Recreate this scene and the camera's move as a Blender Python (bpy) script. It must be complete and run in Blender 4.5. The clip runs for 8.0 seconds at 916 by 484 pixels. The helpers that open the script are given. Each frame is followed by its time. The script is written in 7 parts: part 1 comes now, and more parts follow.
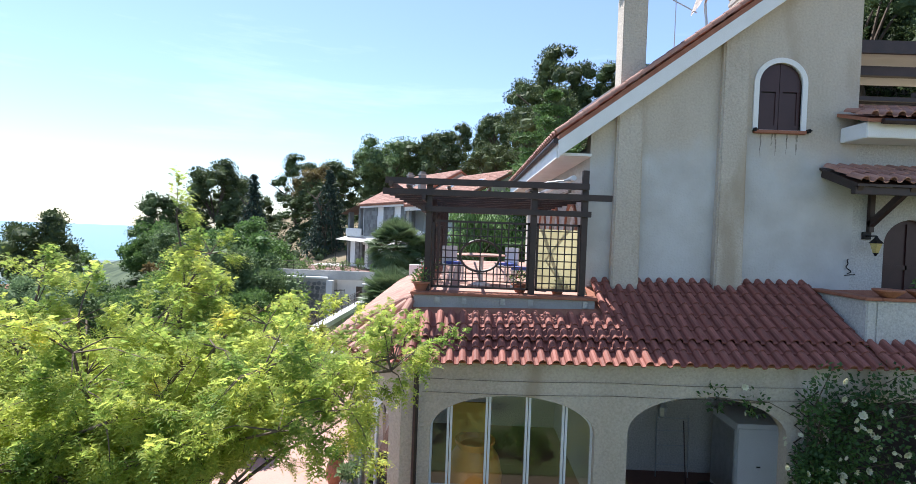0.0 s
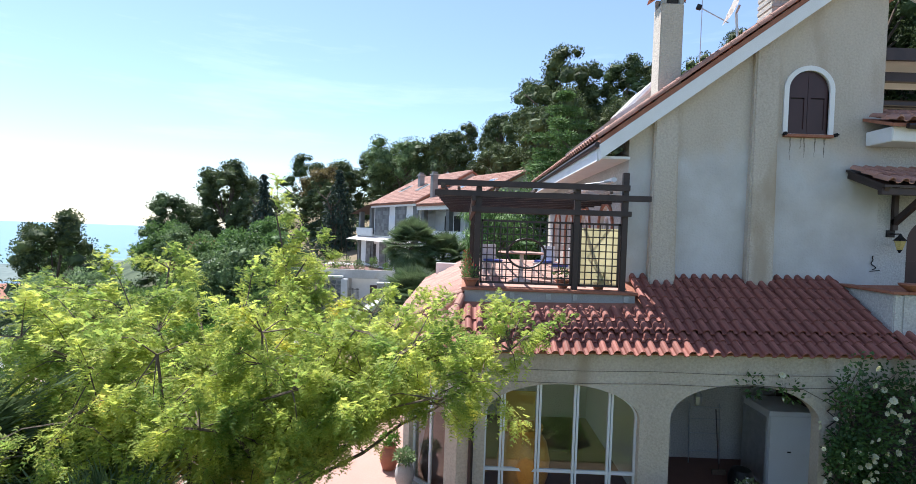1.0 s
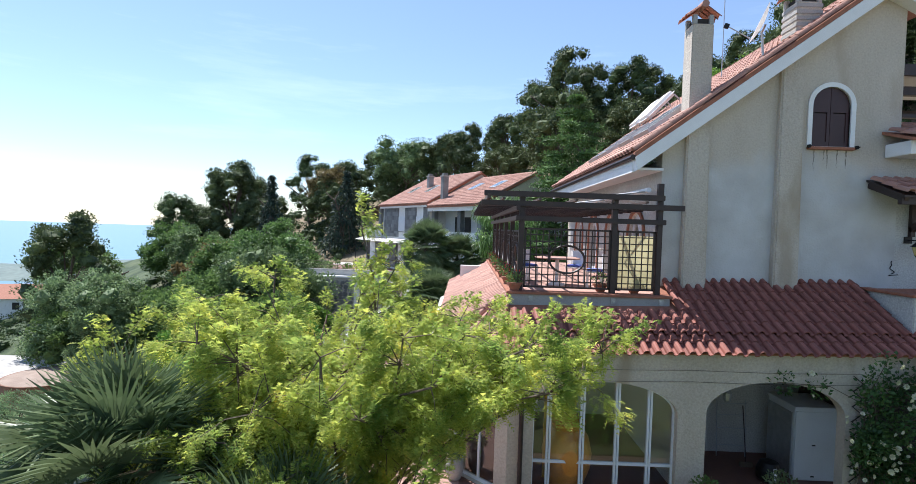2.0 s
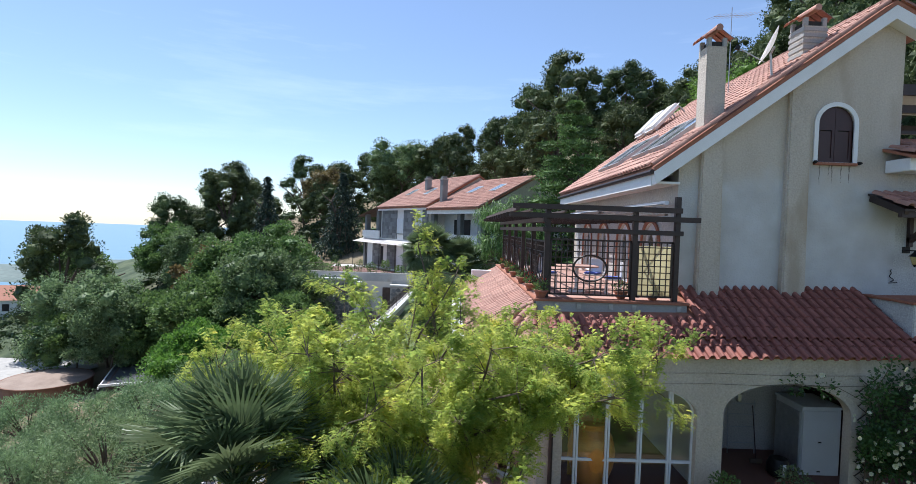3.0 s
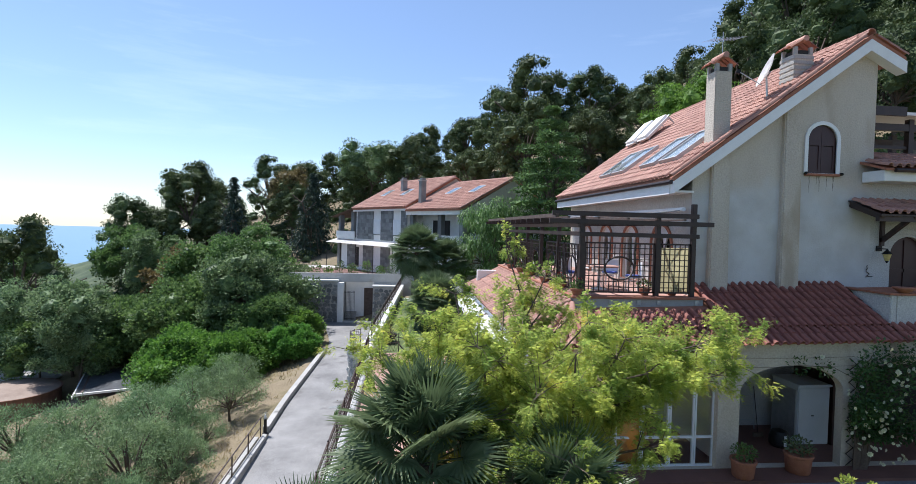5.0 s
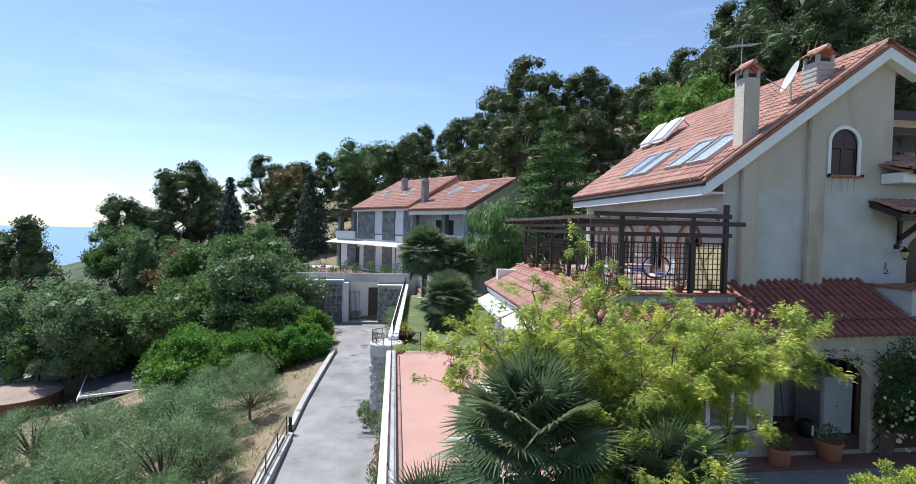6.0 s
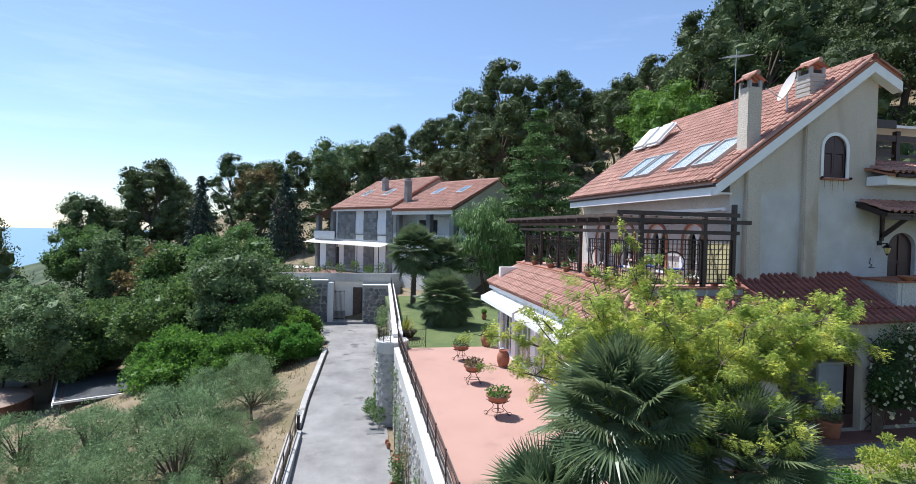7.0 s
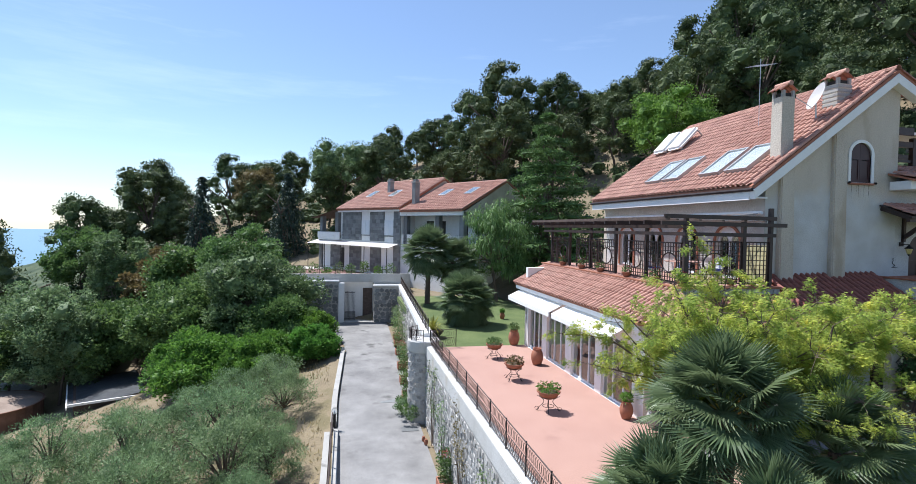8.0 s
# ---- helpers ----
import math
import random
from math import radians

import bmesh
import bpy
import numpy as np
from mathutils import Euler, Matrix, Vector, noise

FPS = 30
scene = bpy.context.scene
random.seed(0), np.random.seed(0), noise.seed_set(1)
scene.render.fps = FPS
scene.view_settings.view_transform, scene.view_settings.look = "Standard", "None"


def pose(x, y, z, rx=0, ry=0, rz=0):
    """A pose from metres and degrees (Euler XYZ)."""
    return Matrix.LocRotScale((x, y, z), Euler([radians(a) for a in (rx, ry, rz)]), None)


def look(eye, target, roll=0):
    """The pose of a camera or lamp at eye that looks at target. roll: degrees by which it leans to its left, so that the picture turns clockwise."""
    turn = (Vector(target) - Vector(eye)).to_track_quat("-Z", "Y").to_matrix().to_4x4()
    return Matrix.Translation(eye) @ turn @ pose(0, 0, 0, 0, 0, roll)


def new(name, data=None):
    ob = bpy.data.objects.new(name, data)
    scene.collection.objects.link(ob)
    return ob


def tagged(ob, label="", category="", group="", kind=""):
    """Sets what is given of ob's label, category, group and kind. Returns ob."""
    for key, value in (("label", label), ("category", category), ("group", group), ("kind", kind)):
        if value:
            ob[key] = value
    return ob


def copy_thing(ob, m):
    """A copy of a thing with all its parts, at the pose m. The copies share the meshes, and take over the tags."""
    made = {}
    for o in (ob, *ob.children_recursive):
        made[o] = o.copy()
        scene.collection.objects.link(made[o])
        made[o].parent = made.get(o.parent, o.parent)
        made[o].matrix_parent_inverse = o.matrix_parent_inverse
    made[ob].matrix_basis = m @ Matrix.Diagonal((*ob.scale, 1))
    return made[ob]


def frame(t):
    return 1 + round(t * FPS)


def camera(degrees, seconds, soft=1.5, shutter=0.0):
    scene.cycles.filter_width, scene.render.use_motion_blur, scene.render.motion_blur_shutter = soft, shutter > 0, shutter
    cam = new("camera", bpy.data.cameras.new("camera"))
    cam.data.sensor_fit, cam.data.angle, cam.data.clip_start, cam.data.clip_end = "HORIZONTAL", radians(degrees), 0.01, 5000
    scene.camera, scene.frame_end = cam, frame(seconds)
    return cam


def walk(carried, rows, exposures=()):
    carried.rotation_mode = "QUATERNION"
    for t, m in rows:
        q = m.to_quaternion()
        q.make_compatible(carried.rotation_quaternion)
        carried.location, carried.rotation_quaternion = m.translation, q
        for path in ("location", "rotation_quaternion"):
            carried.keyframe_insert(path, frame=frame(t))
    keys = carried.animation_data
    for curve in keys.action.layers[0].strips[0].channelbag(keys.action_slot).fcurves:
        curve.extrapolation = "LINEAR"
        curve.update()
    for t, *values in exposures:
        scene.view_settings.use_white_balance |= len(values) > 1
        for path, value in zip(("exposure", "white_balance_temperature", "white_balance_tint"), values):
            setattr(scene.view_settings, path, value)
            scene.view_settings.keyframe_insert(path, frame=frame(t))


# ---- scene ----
cam = camera(83.0, 8.0, soft=0.4)
PATH = [
    (0, (0.064, 0.091, 6.024), (0.039, 2.09, 5.977), 2.1),
    (0.5, (-0.411, -0.192, 5.98), (-0.436, 1.808, 5.931), 2.0),
    (1, (-0.958, -0.595, 5.983), (-0.988, 1.404, 5.933), 2.0),
    (1.5, (-1.484, -0.972, 6.053), (-1.514, 1.027, 5.999), 1.9),
    (2, (-2.036, -1.35, 6.161), (-2.063, 0.649, 6.106), 1.9),
    (3.5, (-3.611, -2.314, 6.438), (-3.54, -0.316, 6.385), 1.9),
    (4, (-4.232, -2.624, 6.419), (-4.091, -0.629, 6.364), 1.7),
    (4.5, (-4.791, -2.836, 6.454), (-4.621, -0.844, 6.398), 1.6),
    (5, (-5.525, -3.076, 6.518), (-5.336, -1.085, 6.463), 1.5),
    (6.5, (-8.229, -3.498, 6.494), (-7.928, -1.522, 6.438), 1.3),
    (7, (-9.323, -3.675, 6.386), (-8.943, -1.712, 6.335), 1.3),
    (7.5, (-10.359, -3.803, 6.402), (-9.951, -1.846, 6.351), 1.2),
    (8, (-11.595, -3.877, 6.451), (-11.164, -1.925, 6.4), 1.2),
]
EXPOSURES = [(0.0, 1.09, 6000, 13), (1.5, 0.97, 6000, 13), (3.5, 0.56, 5850, 13), (5.0, 0.58, 5850, 13), (8.0, 0.63, 5850, 12)]
walk(cam, [(t, look(eye, target, roll)) for t, eye, target, roll in PATH], EXPOSURES)

# ---- world and sun ----
SUN_WAY = Vector((0.37, -0.40, -1.0)).normalized()      # the way the sunlight travels
world = bpy.data.worlds.new("sky")
scene.world = world
world.use_nodes = True
wn, wl = world.node_tree.nodes, world.node_tree.links
sky = wn.new("ShaderNodeTexSky")
sky.sky_type, sky.sun_disc = "NISHITA", False
sky.sun_elevation = math.asin(-SUN_WAY.z)
sky.sun_rotation = math.atan2(-SUN_WAY.x, -SUN_WAY.y)
sky.air_density, sky.dust_density, sky.ozone_density = 1.0, 0.15, 2.2
# thin streaks of high cloud
wc = wn.new("ShaderNodeTexCoord")
wm = wn.new("ShaderNodeMapping")
wm.inputs["Rotation"].default_value = (0.0, radians(-9), radians(20))
wm.inputs["Scale"].default_value = (1.6, 1.6, 13.0)
wnoise = wn.new("ShaderNodeTexNoise")
wnoise.inputs["Scale"].default_value, wnoise.inputs["Detail"].default_value = 1.5, 7.0
wnoise.inputs["Roughness"].default_value = 0.62
wramp = wn.new("ShaderNodeValToRGB")
wramp.color_ramp.elements[0].position, wramp.color_ramp.elements[1].position = 0.56, 0.86
wramp.color_ramp.elements[0].color = (0.065, 0.065, 0.065, 1)
wramp.color_ramp.elements[1].color = (0.28, 0.28, 0.28, 1)
wmix = wn.new("ShaderNodeMixRGB")
wmix.inputs["Color2"].default_value = (8.0, 9.1, 10.3, 1)
wl.new(wc.outputs["Generated"], wm.inputs["Vector"])
wl.new(wm.outputs["Vector"], wnoise.inputs["Vector"])
wl.new(wnoise.outputs["Fac"], wramp.inputs["Fac"])
wl.new(wramp.outputs["Color"], wmix.inputs["Fac"])
wl.new(sky.outputs["Color"], wmix.inputs["Color1"])
wl.new(wmix.outputs["Color"], wn["Background"].inputs["Color"])
wn["Background"].inputs["Strength"].default_value = 0.098

sun = new("sun", bpy.data.lights.new("sun", "SUN"))
sun.data.energy, sun.data.angle, sun.data.color = 5.0, radians(0.53), (1.0, 0.95, 0.87)
sun.matrix_world = look((-30, 20, 62), Vector((-30, 20, 62)) + SUN_WAY)

# ---- tools ----
from mathutils.geometry import tessellate_polygon

UP = Vector((0, 0, 1))
rng = np.random.default_rng(7)


def nodes_of(m):
    m.use_nodes = True
    return m.node_tree.nodes, m.node_tree.links, m.node_tree.nodes["Principled BSDF"]


def paint(name, a, b, scale=3.0, fine=40.0, rough=0.8, bump=0.2, depth=0.01, metal=0.0, spread=0.5, vary=0.0, grit=0.35, spots=None, warp=(1, 1, 1)):
    """A surface of two colours: broad stains and fine grain, with relief. vary: difference from piece to piece."""
    m = bpy.data.materials.new(name)
    n, l, p = nodes_of(m)
    tc, mp = n.new("ShaderNodeTexCoord"), n.new("ShaderNodeMapping")
    mp.inputs["Scale"].default_value = warp
    l.new(tc.outputs["Object"], mp.inputs["Vector"])
    big, small = n.new("ShaderNodeTexNoise"), n.new("ShaderNodeTexNoise")
    big.inputs["Scale"].default_value, big.inputs["Detail"].default_value, big.inputs["Roughness"].default_value = scale, 6.0, 0.6
    small.inputs["Scale"].default_value, small.inputs["Detail"].default_value = fine, 3.0
    l.new(mp.outputs["Vector"], big.inputs["Vector"])
    l.new(tc.outputs["Object"], small.inputs["Vector"])
    ramp = n.new("ShaderNodeValToRGB")
    ramp.color_ramp.elements[0].position, ramp.color_ramp.elements[1].position = 0.5 - spread / 2, 0.5 + spread / 2
    ramp.color_ramp.elements[0].color, ramp.color_ramp.elements[1].color = (*a, 1), (*b, 1)
    l.new(big.outputs["Fac"], ramp.inputs["Fac"])
    grain = n.new("ShaderNodeMixRGB")
    grain.blend_type = "OVERLAY"
    grain.inputs["Fac"].default_value = grit
    l.new(ramp.outputs["Color"], grain.inputs["Color1"])
    l.new(small.outputs["Fac"], grain.inputs["Color2"])
    out = grain.outputs["Color"]
    if spots:
        colour, size, edge = spots
        sp = n.new("ShaderNodeTexNoise")
        sp.inputs["Scale"].default_value, sp.inputs["Detail"].default_value = size, 8.0
        sr = n.new("ShaderNodeValToRGB")
        sr.color_ramp.elements[0].position, sr.color_ramp.elements[1].position = edge, edge + 0.12
        mix = n.new("ShaderNodeMixRGB")
        mix.inputs["Color2"].default_value = (*colour, 1)
        l.new(mp.outputs["Vector"], sp.inputs["Vector"])
        l.new(sp.outputs["Fac"], sr.inputs["Fac"])
        l.new(sr.outputs["Color"], mix.inputs["Fac"])
        l.new(out, mix.inputs["Color1"])
        out = mix.outputs["Color"]
    if vary:
        info, hsv, add = n.new("ShaderNodeObjectInfo"), n.new("ShaderNodeHueSaturation"), n.new("ShaderNodeMapRange")
        geo, summed, wrap = n.new("ShaderNodeNewGeometry"), n.new("ShaderNodeMath"), n.new("ShaderNodeMath")
        wrap.operation = "FRACT"
        l.new(info.outputs["Random"], summed.inputs[0])
        l.new(geo.outputs["Random Per Island"], summed.inputs[1])
        l.new(summed.outputs[0], wrap.inputs[0])
        add.inputs["To Min"].default_value, add.inputs["To Max"].default_value = 1 - vary, 1 + vary
        l.new(wrap.outputs[0], add.inputs["Value"])
        l.new(add.outputs["Result"], hsv.inputs["Value"])
        l.new(out, hsv.inputs["Color"])
        out = hsv.outputs["Color"]
    l.new(out, p.inputs["Base Color"])
    p.inputs["Roughness"].default_value, p.inputs["Metallic"].default_value = rough, metal
    if bump:
        bp = n.new("ShaderNodeBump")
        bp.inputs["Strength"].default_value, bp.inputs["Distance"].default_value = bump, depth
        l.new(small.outputs["Fac"], bp.inputs["Height"])
        l.new(bp.outputs["Normal"], p.inputs["Normal"])
    return m


def leafage(name, a, b, shine=0.45, thin=0.35, c=None, patch=1.3, swing=0.3):
    """Leaves: colour from leaf to leaf between a and b (c: a few odd ones), light shining through."""
    m = bpy.data.materials.new(name)
    n, l, p = nodes_of(m)
    geo, ramp = n.new("ShaderNodeNewGeometry"), n.new("ShaderNodeValToRGB")
    ramp.color_ramp.elements[0].color, ramp.color_ramp.elements[1].color = (*a, 1), (*b, 1)
    if c:
        e = ramp.color_ramp.elements.new(0.86)
        e.color = (*b, 1)
        ramp.color_ramp.elements[-1].color = (*c, 1)
    part_a, part_b = n.new("ShaderNodeMath"), n.new("ShaderNodeMath")
    part_a.operation, part_b.operation = "MULTIPLY", "MULTIPLY_ADD"
    part_a.inputs[1].default_value, part_b.inputs[1].default_value = 0.45, 1.5
    l.new(geo.outputs["Random Per Island"], part_a.inputs[0])
    shift = n.new("ShaderNodeMath")
    shift.operation = "SUBTRACT"
    shift.inputs[1].default_value = 0.48
    l.new(part_a.outputs[0], shift.inputs[0])
    l.new(shift.outputs[0], part_b.inputs[2])
    l.new(part_b.outputs[0], ramp.inputs["Fac"])
    tc, big, mix = n.new("ShaderNodeTexCoord"), n.new("ShaderNodeTexNoise"), n.new("ShaderNodeHueSaturation")
    big.inputs["Scale"].default_value, big.inputs["Detail"].default_value = patch, 4.0
    rng_ = n.new("ShaderNodeMapRange")
    rng_.inputs["From Min"].default_value, rng_.inputs["From Max"].default_value = 0.3, 0.7
    rng_.inputs["To Min"].default_value, rng_.inputs["To Max"].default_value = 1 - swing, 1 + swing
    info, hue = n.new("ShaderNodeObjectInfo"), n.new("ShaderNodeMapRange")
    hue.inputs["To Min"].default_value, hue.inputs["To Max"].default_value = 0.485, 0.515
    l.new(info.outputs["Random"], hue.inputs["Value"])
    l.new(hue.outputs["Result"], mix.inputs["Hue"])
    l.new(tc.outputs["Object"], big.inputs["Vector"])
    l.new(big.outputs["Fac"], part_b.inputs[0])
    l.new(big.outputs["Fac"], rng_.inputs["Value"])
    l.new(rng_.outputs["Result"], mix.inputs["Value"])
    l.new(ramp.outputs["Color"], mix.inputs["Color"])
    l.new(mix.outputs["Color"], p.inputs["Base Color"])
    p.inputs["Roughness"].default_value, p.inputs["Specular IOR Level"].default_value = shine, 0.3
    tr, ms = n.new("ShaderNodeBsdfTranslucent"), n.new("ShaderNodeMixShader")
    ms.inputs["Fac"].default_value = thin
    l.new(mix.outputs["Color"], tr.inputs["Color"])
    l.new(p.outputs["BSDF"], ms.inputs[1])
    l.new(tr.outputs["BSDF"], ms.inputs[2])
    l.new(ms.outputs["Shader"], n["Material Output"].inputs["Surface"])
    return m


def thing(name, label, category, group="", at=(0, 0, 0), turn=0.0, kind=""):
    ob = new(name)
    ob.matrix_basis = pose(*at, 0, 0, turn)
    ob.empty_display_size = 0.2
    return tagged(ob, label, category, group, kind)


def finish(bm, name):
    me = bpy.data.meshes.new(name)
    bmesh.ops.recalc_face_normals(bm, faces=bm.faces)
    bm.to_mesh(me)
    bm.free()
    return me


def smooth(me, angle=40):
    me.shade_smooth()
    me.set_sharp_from_angle(angle=radians(angle))
    return me


def part(name, bm, material, parent=None, label="", soft=False, kind=""):
    """One mesh object under a thing or a part, in that thing's own coordinates."""
    me = bm if isinstance(bm, bpy.types.Mesh) else finish(bm, name)
    if soft:
        smooth(me)
    if not me.materials:
        me.materials.append(material)
    ob = new(name, me)
    ob.parent = parent
    return tagged(ob, label, kind=kind)


def solid(name, bm, material, label, category, group="", kind="", soft=False):
    """A thing or a piece of the setting that is one mesh."""
    return tagged(part(name, bm, material, None, "", soft), label, category, group, kind)


def box(bm, x0, x1, y0, y1, z0, z1, bevel=0.0):
    r = bmesh.ops.create_cube(bm, size=1, matrix=Matrix.Translation(((x0 + x1) / 2, (y0 + y1) / 2, (z0 + z1) / 2)) @ Matrix.Diagonal((x1 - x0, y1 - y0, z1 - z0, 1)))
    if bevel:
        vs = set(r["verts"])
        bmesh.ops.bevel(bm, geom=[e for e in bm.edges if e.verts[0] in vs and e.verts[1] in vs], offset=bevel, segments=2, affect="EDGES")
    return bm


def boxes(*rows, bevel=0.0):
    bm = bmesh.new()
    for r in rows:
        box(bm, *r, bevel=bevel)
    return bm


def beam(bm, a, b, w, h):
    """A squared bar from a to b, w wide and h high."""
    a, b = Vector(a), Vector(b)
    d = b - a
    q = d.to_track_quat("X", "Z").to_matrix().to_4x4()
    bmesh.ops.create_cube(bm, size=1, matrix=Matrix.Translation((a + b) / 2) @ q @ Matrix.Diagonal((d.length, w, h, 1)))
    return bm


def tube(bm, points, radii, sides=6, cap=True):
    """A round bar through points."""
    pts = [Vector(p) for p in points]
    if not hasattr(radii, "__len__"):
        radii = [radii] * len(pts)
    rings = []
    side = None
    for i, p in enumerate(pts):
        d = (pts[min(i + 1, len(pts) - 1)] - pts[max(i - 1, 0)]).normalized()
        if side is None:
            side = d.orthogonal().normalized()
        side = (side - d * side.dot(d)).normalized()
        other = d.cross(side)
        rings.append([bm.verts.new(p + (side * math.cos(a) + other * math.sin(a)) * radii[i]) for a in [math.tau * k / sides for k in range(sides)]])
    for r, s in zip(rings, rings[1:]):
        for k in range(sides):
            bm.faces.new((r[k], r[(k + 1) % sides], s[(k + 1) % sides], s[k]))
    if cap:
        bm.faces.new(rings[0][::-1])
        bm.faces.new(rings[-1])
    return bm


def lathe(bm, profile, sides=24, at=(0, 0, 0)):
    """A turned body from (radius, height) pairs."""
    o = Vector(at)
    rings = []
    for r, z in profile:
        rings.append([bm.verts.new(o + Vector((r * math.cos(math.tau * k / sides), r * math.sin(math.tau * k / sides), z))) for k in range(sides)])
    for r, s in zip(rings, rings[1:]):
        for k in range(sides):
            bm.faces.new((r[k], r[(k + 1) % sides], s[(k + 1) % sides], s[k]))
    bm.faces.new(rings[0][::-1])
    bm.faces.new(rings[-1])
    return bm


def arch_loop(u0, u1, v0, spring, top, n=18):
    """An opening with a rounded head, as a loop of (u, v)."""
    c, r, h = (u0 + u1) / 2, (u1 - u0) / 2, top - spring
    return [(u0, v0), (u1, v0)] + [(c + r * math.cos(math.pi * k / n), spring + h * math.sin(math.pi * k / n)) for k in range(n + 1)]


def sheet(bm, outer, holes, lay, thick):
    """A slab with openings: loops of (u, v), laid into space by lay(u, v, depth)."""
    loops = [outer, *holes]
    flat = [p for lp in loops for p in lp]
    tris = tessellate_polygon([[Vector((u, v, 0)) for u, v in lp] for lp in loops])
    front = [bm.verts.new(lay(u, v, 0)) for u, v in flat]
    back = [bm.verts.new(lay(u, v, thick)) for u, v in flat]
    for t in tris:
        bm.faces.new([front[i] for i in t])
        bm.faces.new([back[i] for i in reversed(t)])
    k = 0
    for lp in loops:
        n = len(lp)
        for i in range(n):
            a, b = k + i, k + (i + 1) % n
            bm.faces.new((front[a], front[b], back[b], back[a]))
        k += n
    return bm


def quad_mesh(name, quads):
    """A mesh from an array of four-cornered faces, N x 4 x 3."""
    quads = np.asarray(quads, np.float32).reshape(-1, 4, 3)
    n = len(quads)
    me = bpy.data.meshes.new(name)
    me.vertices.add(4 * n)
    me.vertices.foreach_set("co", quads.ravel())
    me.loops.add(4 * n)
    me.loops.foreach_set("vertex_index", np.arange(4 * n, dtype=np.int32))
    me.polygons.add(n)
    me.polygons.foreach_set("loop_start", np.arange(0, 4 * n, 4, dtype=np.int32))
    me.update(calc_edges=True)
    return me


def tri_mesh(name, tris):
    """A mesh from an array of three-cornered faces, N x 3 x 3."""
    tris = np.asarray(tris, np.float32).reshape(-1, 3, 3)
    n = len(tris)
    me = bpy.data.meshes.new(name)
    me.vertices.add(3 * n)
    me.vertices.foreach_set("co", tris.ravel())
    me.loops.add(3 * n)
    me.loops.foreach_set("vertex_index", np.arange(3 * n, dtype=np.int32))
    me.polygons.add(n)
    me.polygons.foreach_set("loop_start", np.arange(0, 3 * n, 3, dtype=np.int32))
    me.update(calc_edges=True)
    return me


def unit(v):
    return v / np.maximum(np.linalg.norm(v, axis=-1, keepdims=True), 1e-9)


def leaves(centres, along, size, width=0.4, droop=0.0):
    """Pointed leaves, as four-cornered faces: from each centre along a way, with a width given as a share of the length."""
    n = len(centres)
    along = unit(along)
    size = (size * rng.uniform(0.65, 1.35, n))[:, None]
    across = unit(np.cross(along, rng.normal(size=(n, 3)) * 0.7 + np.array([0, 0, 1.0]))) * size * width / 2
    lift = np.cross(across, along) * rng.uniform(-0.25, 0.25, (n, 1))
    tip = centres + along * size + np.array([0, 0, -1.0]) * size * droop
    mid = centres + along * size * 0.45
    return np.stack([centres, mid + across + lift, tip, mid - across + lift], 1)


def in_ball(n, hollow=0.5):
    return unit(rng.normal(size=(n, 3))) * (rng.uniform(hollow**3, 1, (n, 1)) ** (1 / 3))

# ---- materials ----
PLASTER = paint("cream_roughcast", (0.44, 0.375, 0.295), (0.57, 0.505, 0.42), 0.8, 24, 0.92, 0.7, 0.035, grit=0.28, spots=((0.40, 0.33, 0.245), 1.1, 0.58), warp=(1, 1, 0.35))
PLASTER_FINE = paint("white_plaster", (0.45, 0.43, 0.39), (0.58, 0.565, 0.535), 0.7, 26, 0.9, 0.7, 0.03, grit=0.45, spots=((0.44, 0.39, 0.31), 0.9, 0.62), warp=(1, 1, 0.5))
WHITE = paint("white_paint", (0.72, 0.71, 0.68), (0.82, 0.81, 0.79), 2.0, 50, 0.7, 0.15, 0.006, spots=((0.42, 0.40, 0.36), 2.2, 0.68))
TILE = paint("terracotta_tile", (0.31, 0.145, 0.105), (0.47, 0.27, 0.20), 1.3, 60, 0.75, 0.25, 0.006, vary=0.22, spots=((0.154, 0.091, 0.07), 1.6, 0.66))
CLAY = paint("terracotta_clay", (0.259, 0.0936, 0.0504), (0.374, 0.158, 0.0936), 5, 60, 0.8, 0.2, 0.005)
WOOD = paint("dark_stained_wood", (0.020, 0.012, 0.010), (0.050, 0.028, 0.022), 4, 50, 0.5, 0.3, 0.005, warp=(1, 1, 1))
WOOD_WORN = paint("weathered_brown_wood", (0.05, 0.03, 0.022), (0.13, 0.09, 0.07), 4, 60, 0.7, 0.3, 0.005)
SHUTTER = paint("brown_shutter_paint", (0.030, 0.008, 0.008), (0.045, 0.014, 0.013), 5, 60, 0.45, 0.1, 0.003)
IRON = paint("black_wrought_iron", (0.012, 0.012, 0.013), (0.035, 0.033, 0.032), 12, 70, 0.5, 0.2, 0.003, metal=0.6)
RAIL = paint("weathered_brown_iron", (0.05, 0.035, 0.03), (0.12, 0.085, 0.07), 9, 70, 0.6, 0.2, 0.003, metal=0.3)
STEEL = paint("grey_metal", (0.35, 0.36, 0.37), (0.5, 0.51, 0.52), 6, 60, 0.4, 0.1, 0.002, metal=0.7)
FRAME_WHITE = paint("white_lacquered_frame", (0.66, 0.68, 0.70), (0.74, 0.76, 0.78), 3, 50, 0.4, 0.05, 0.002)
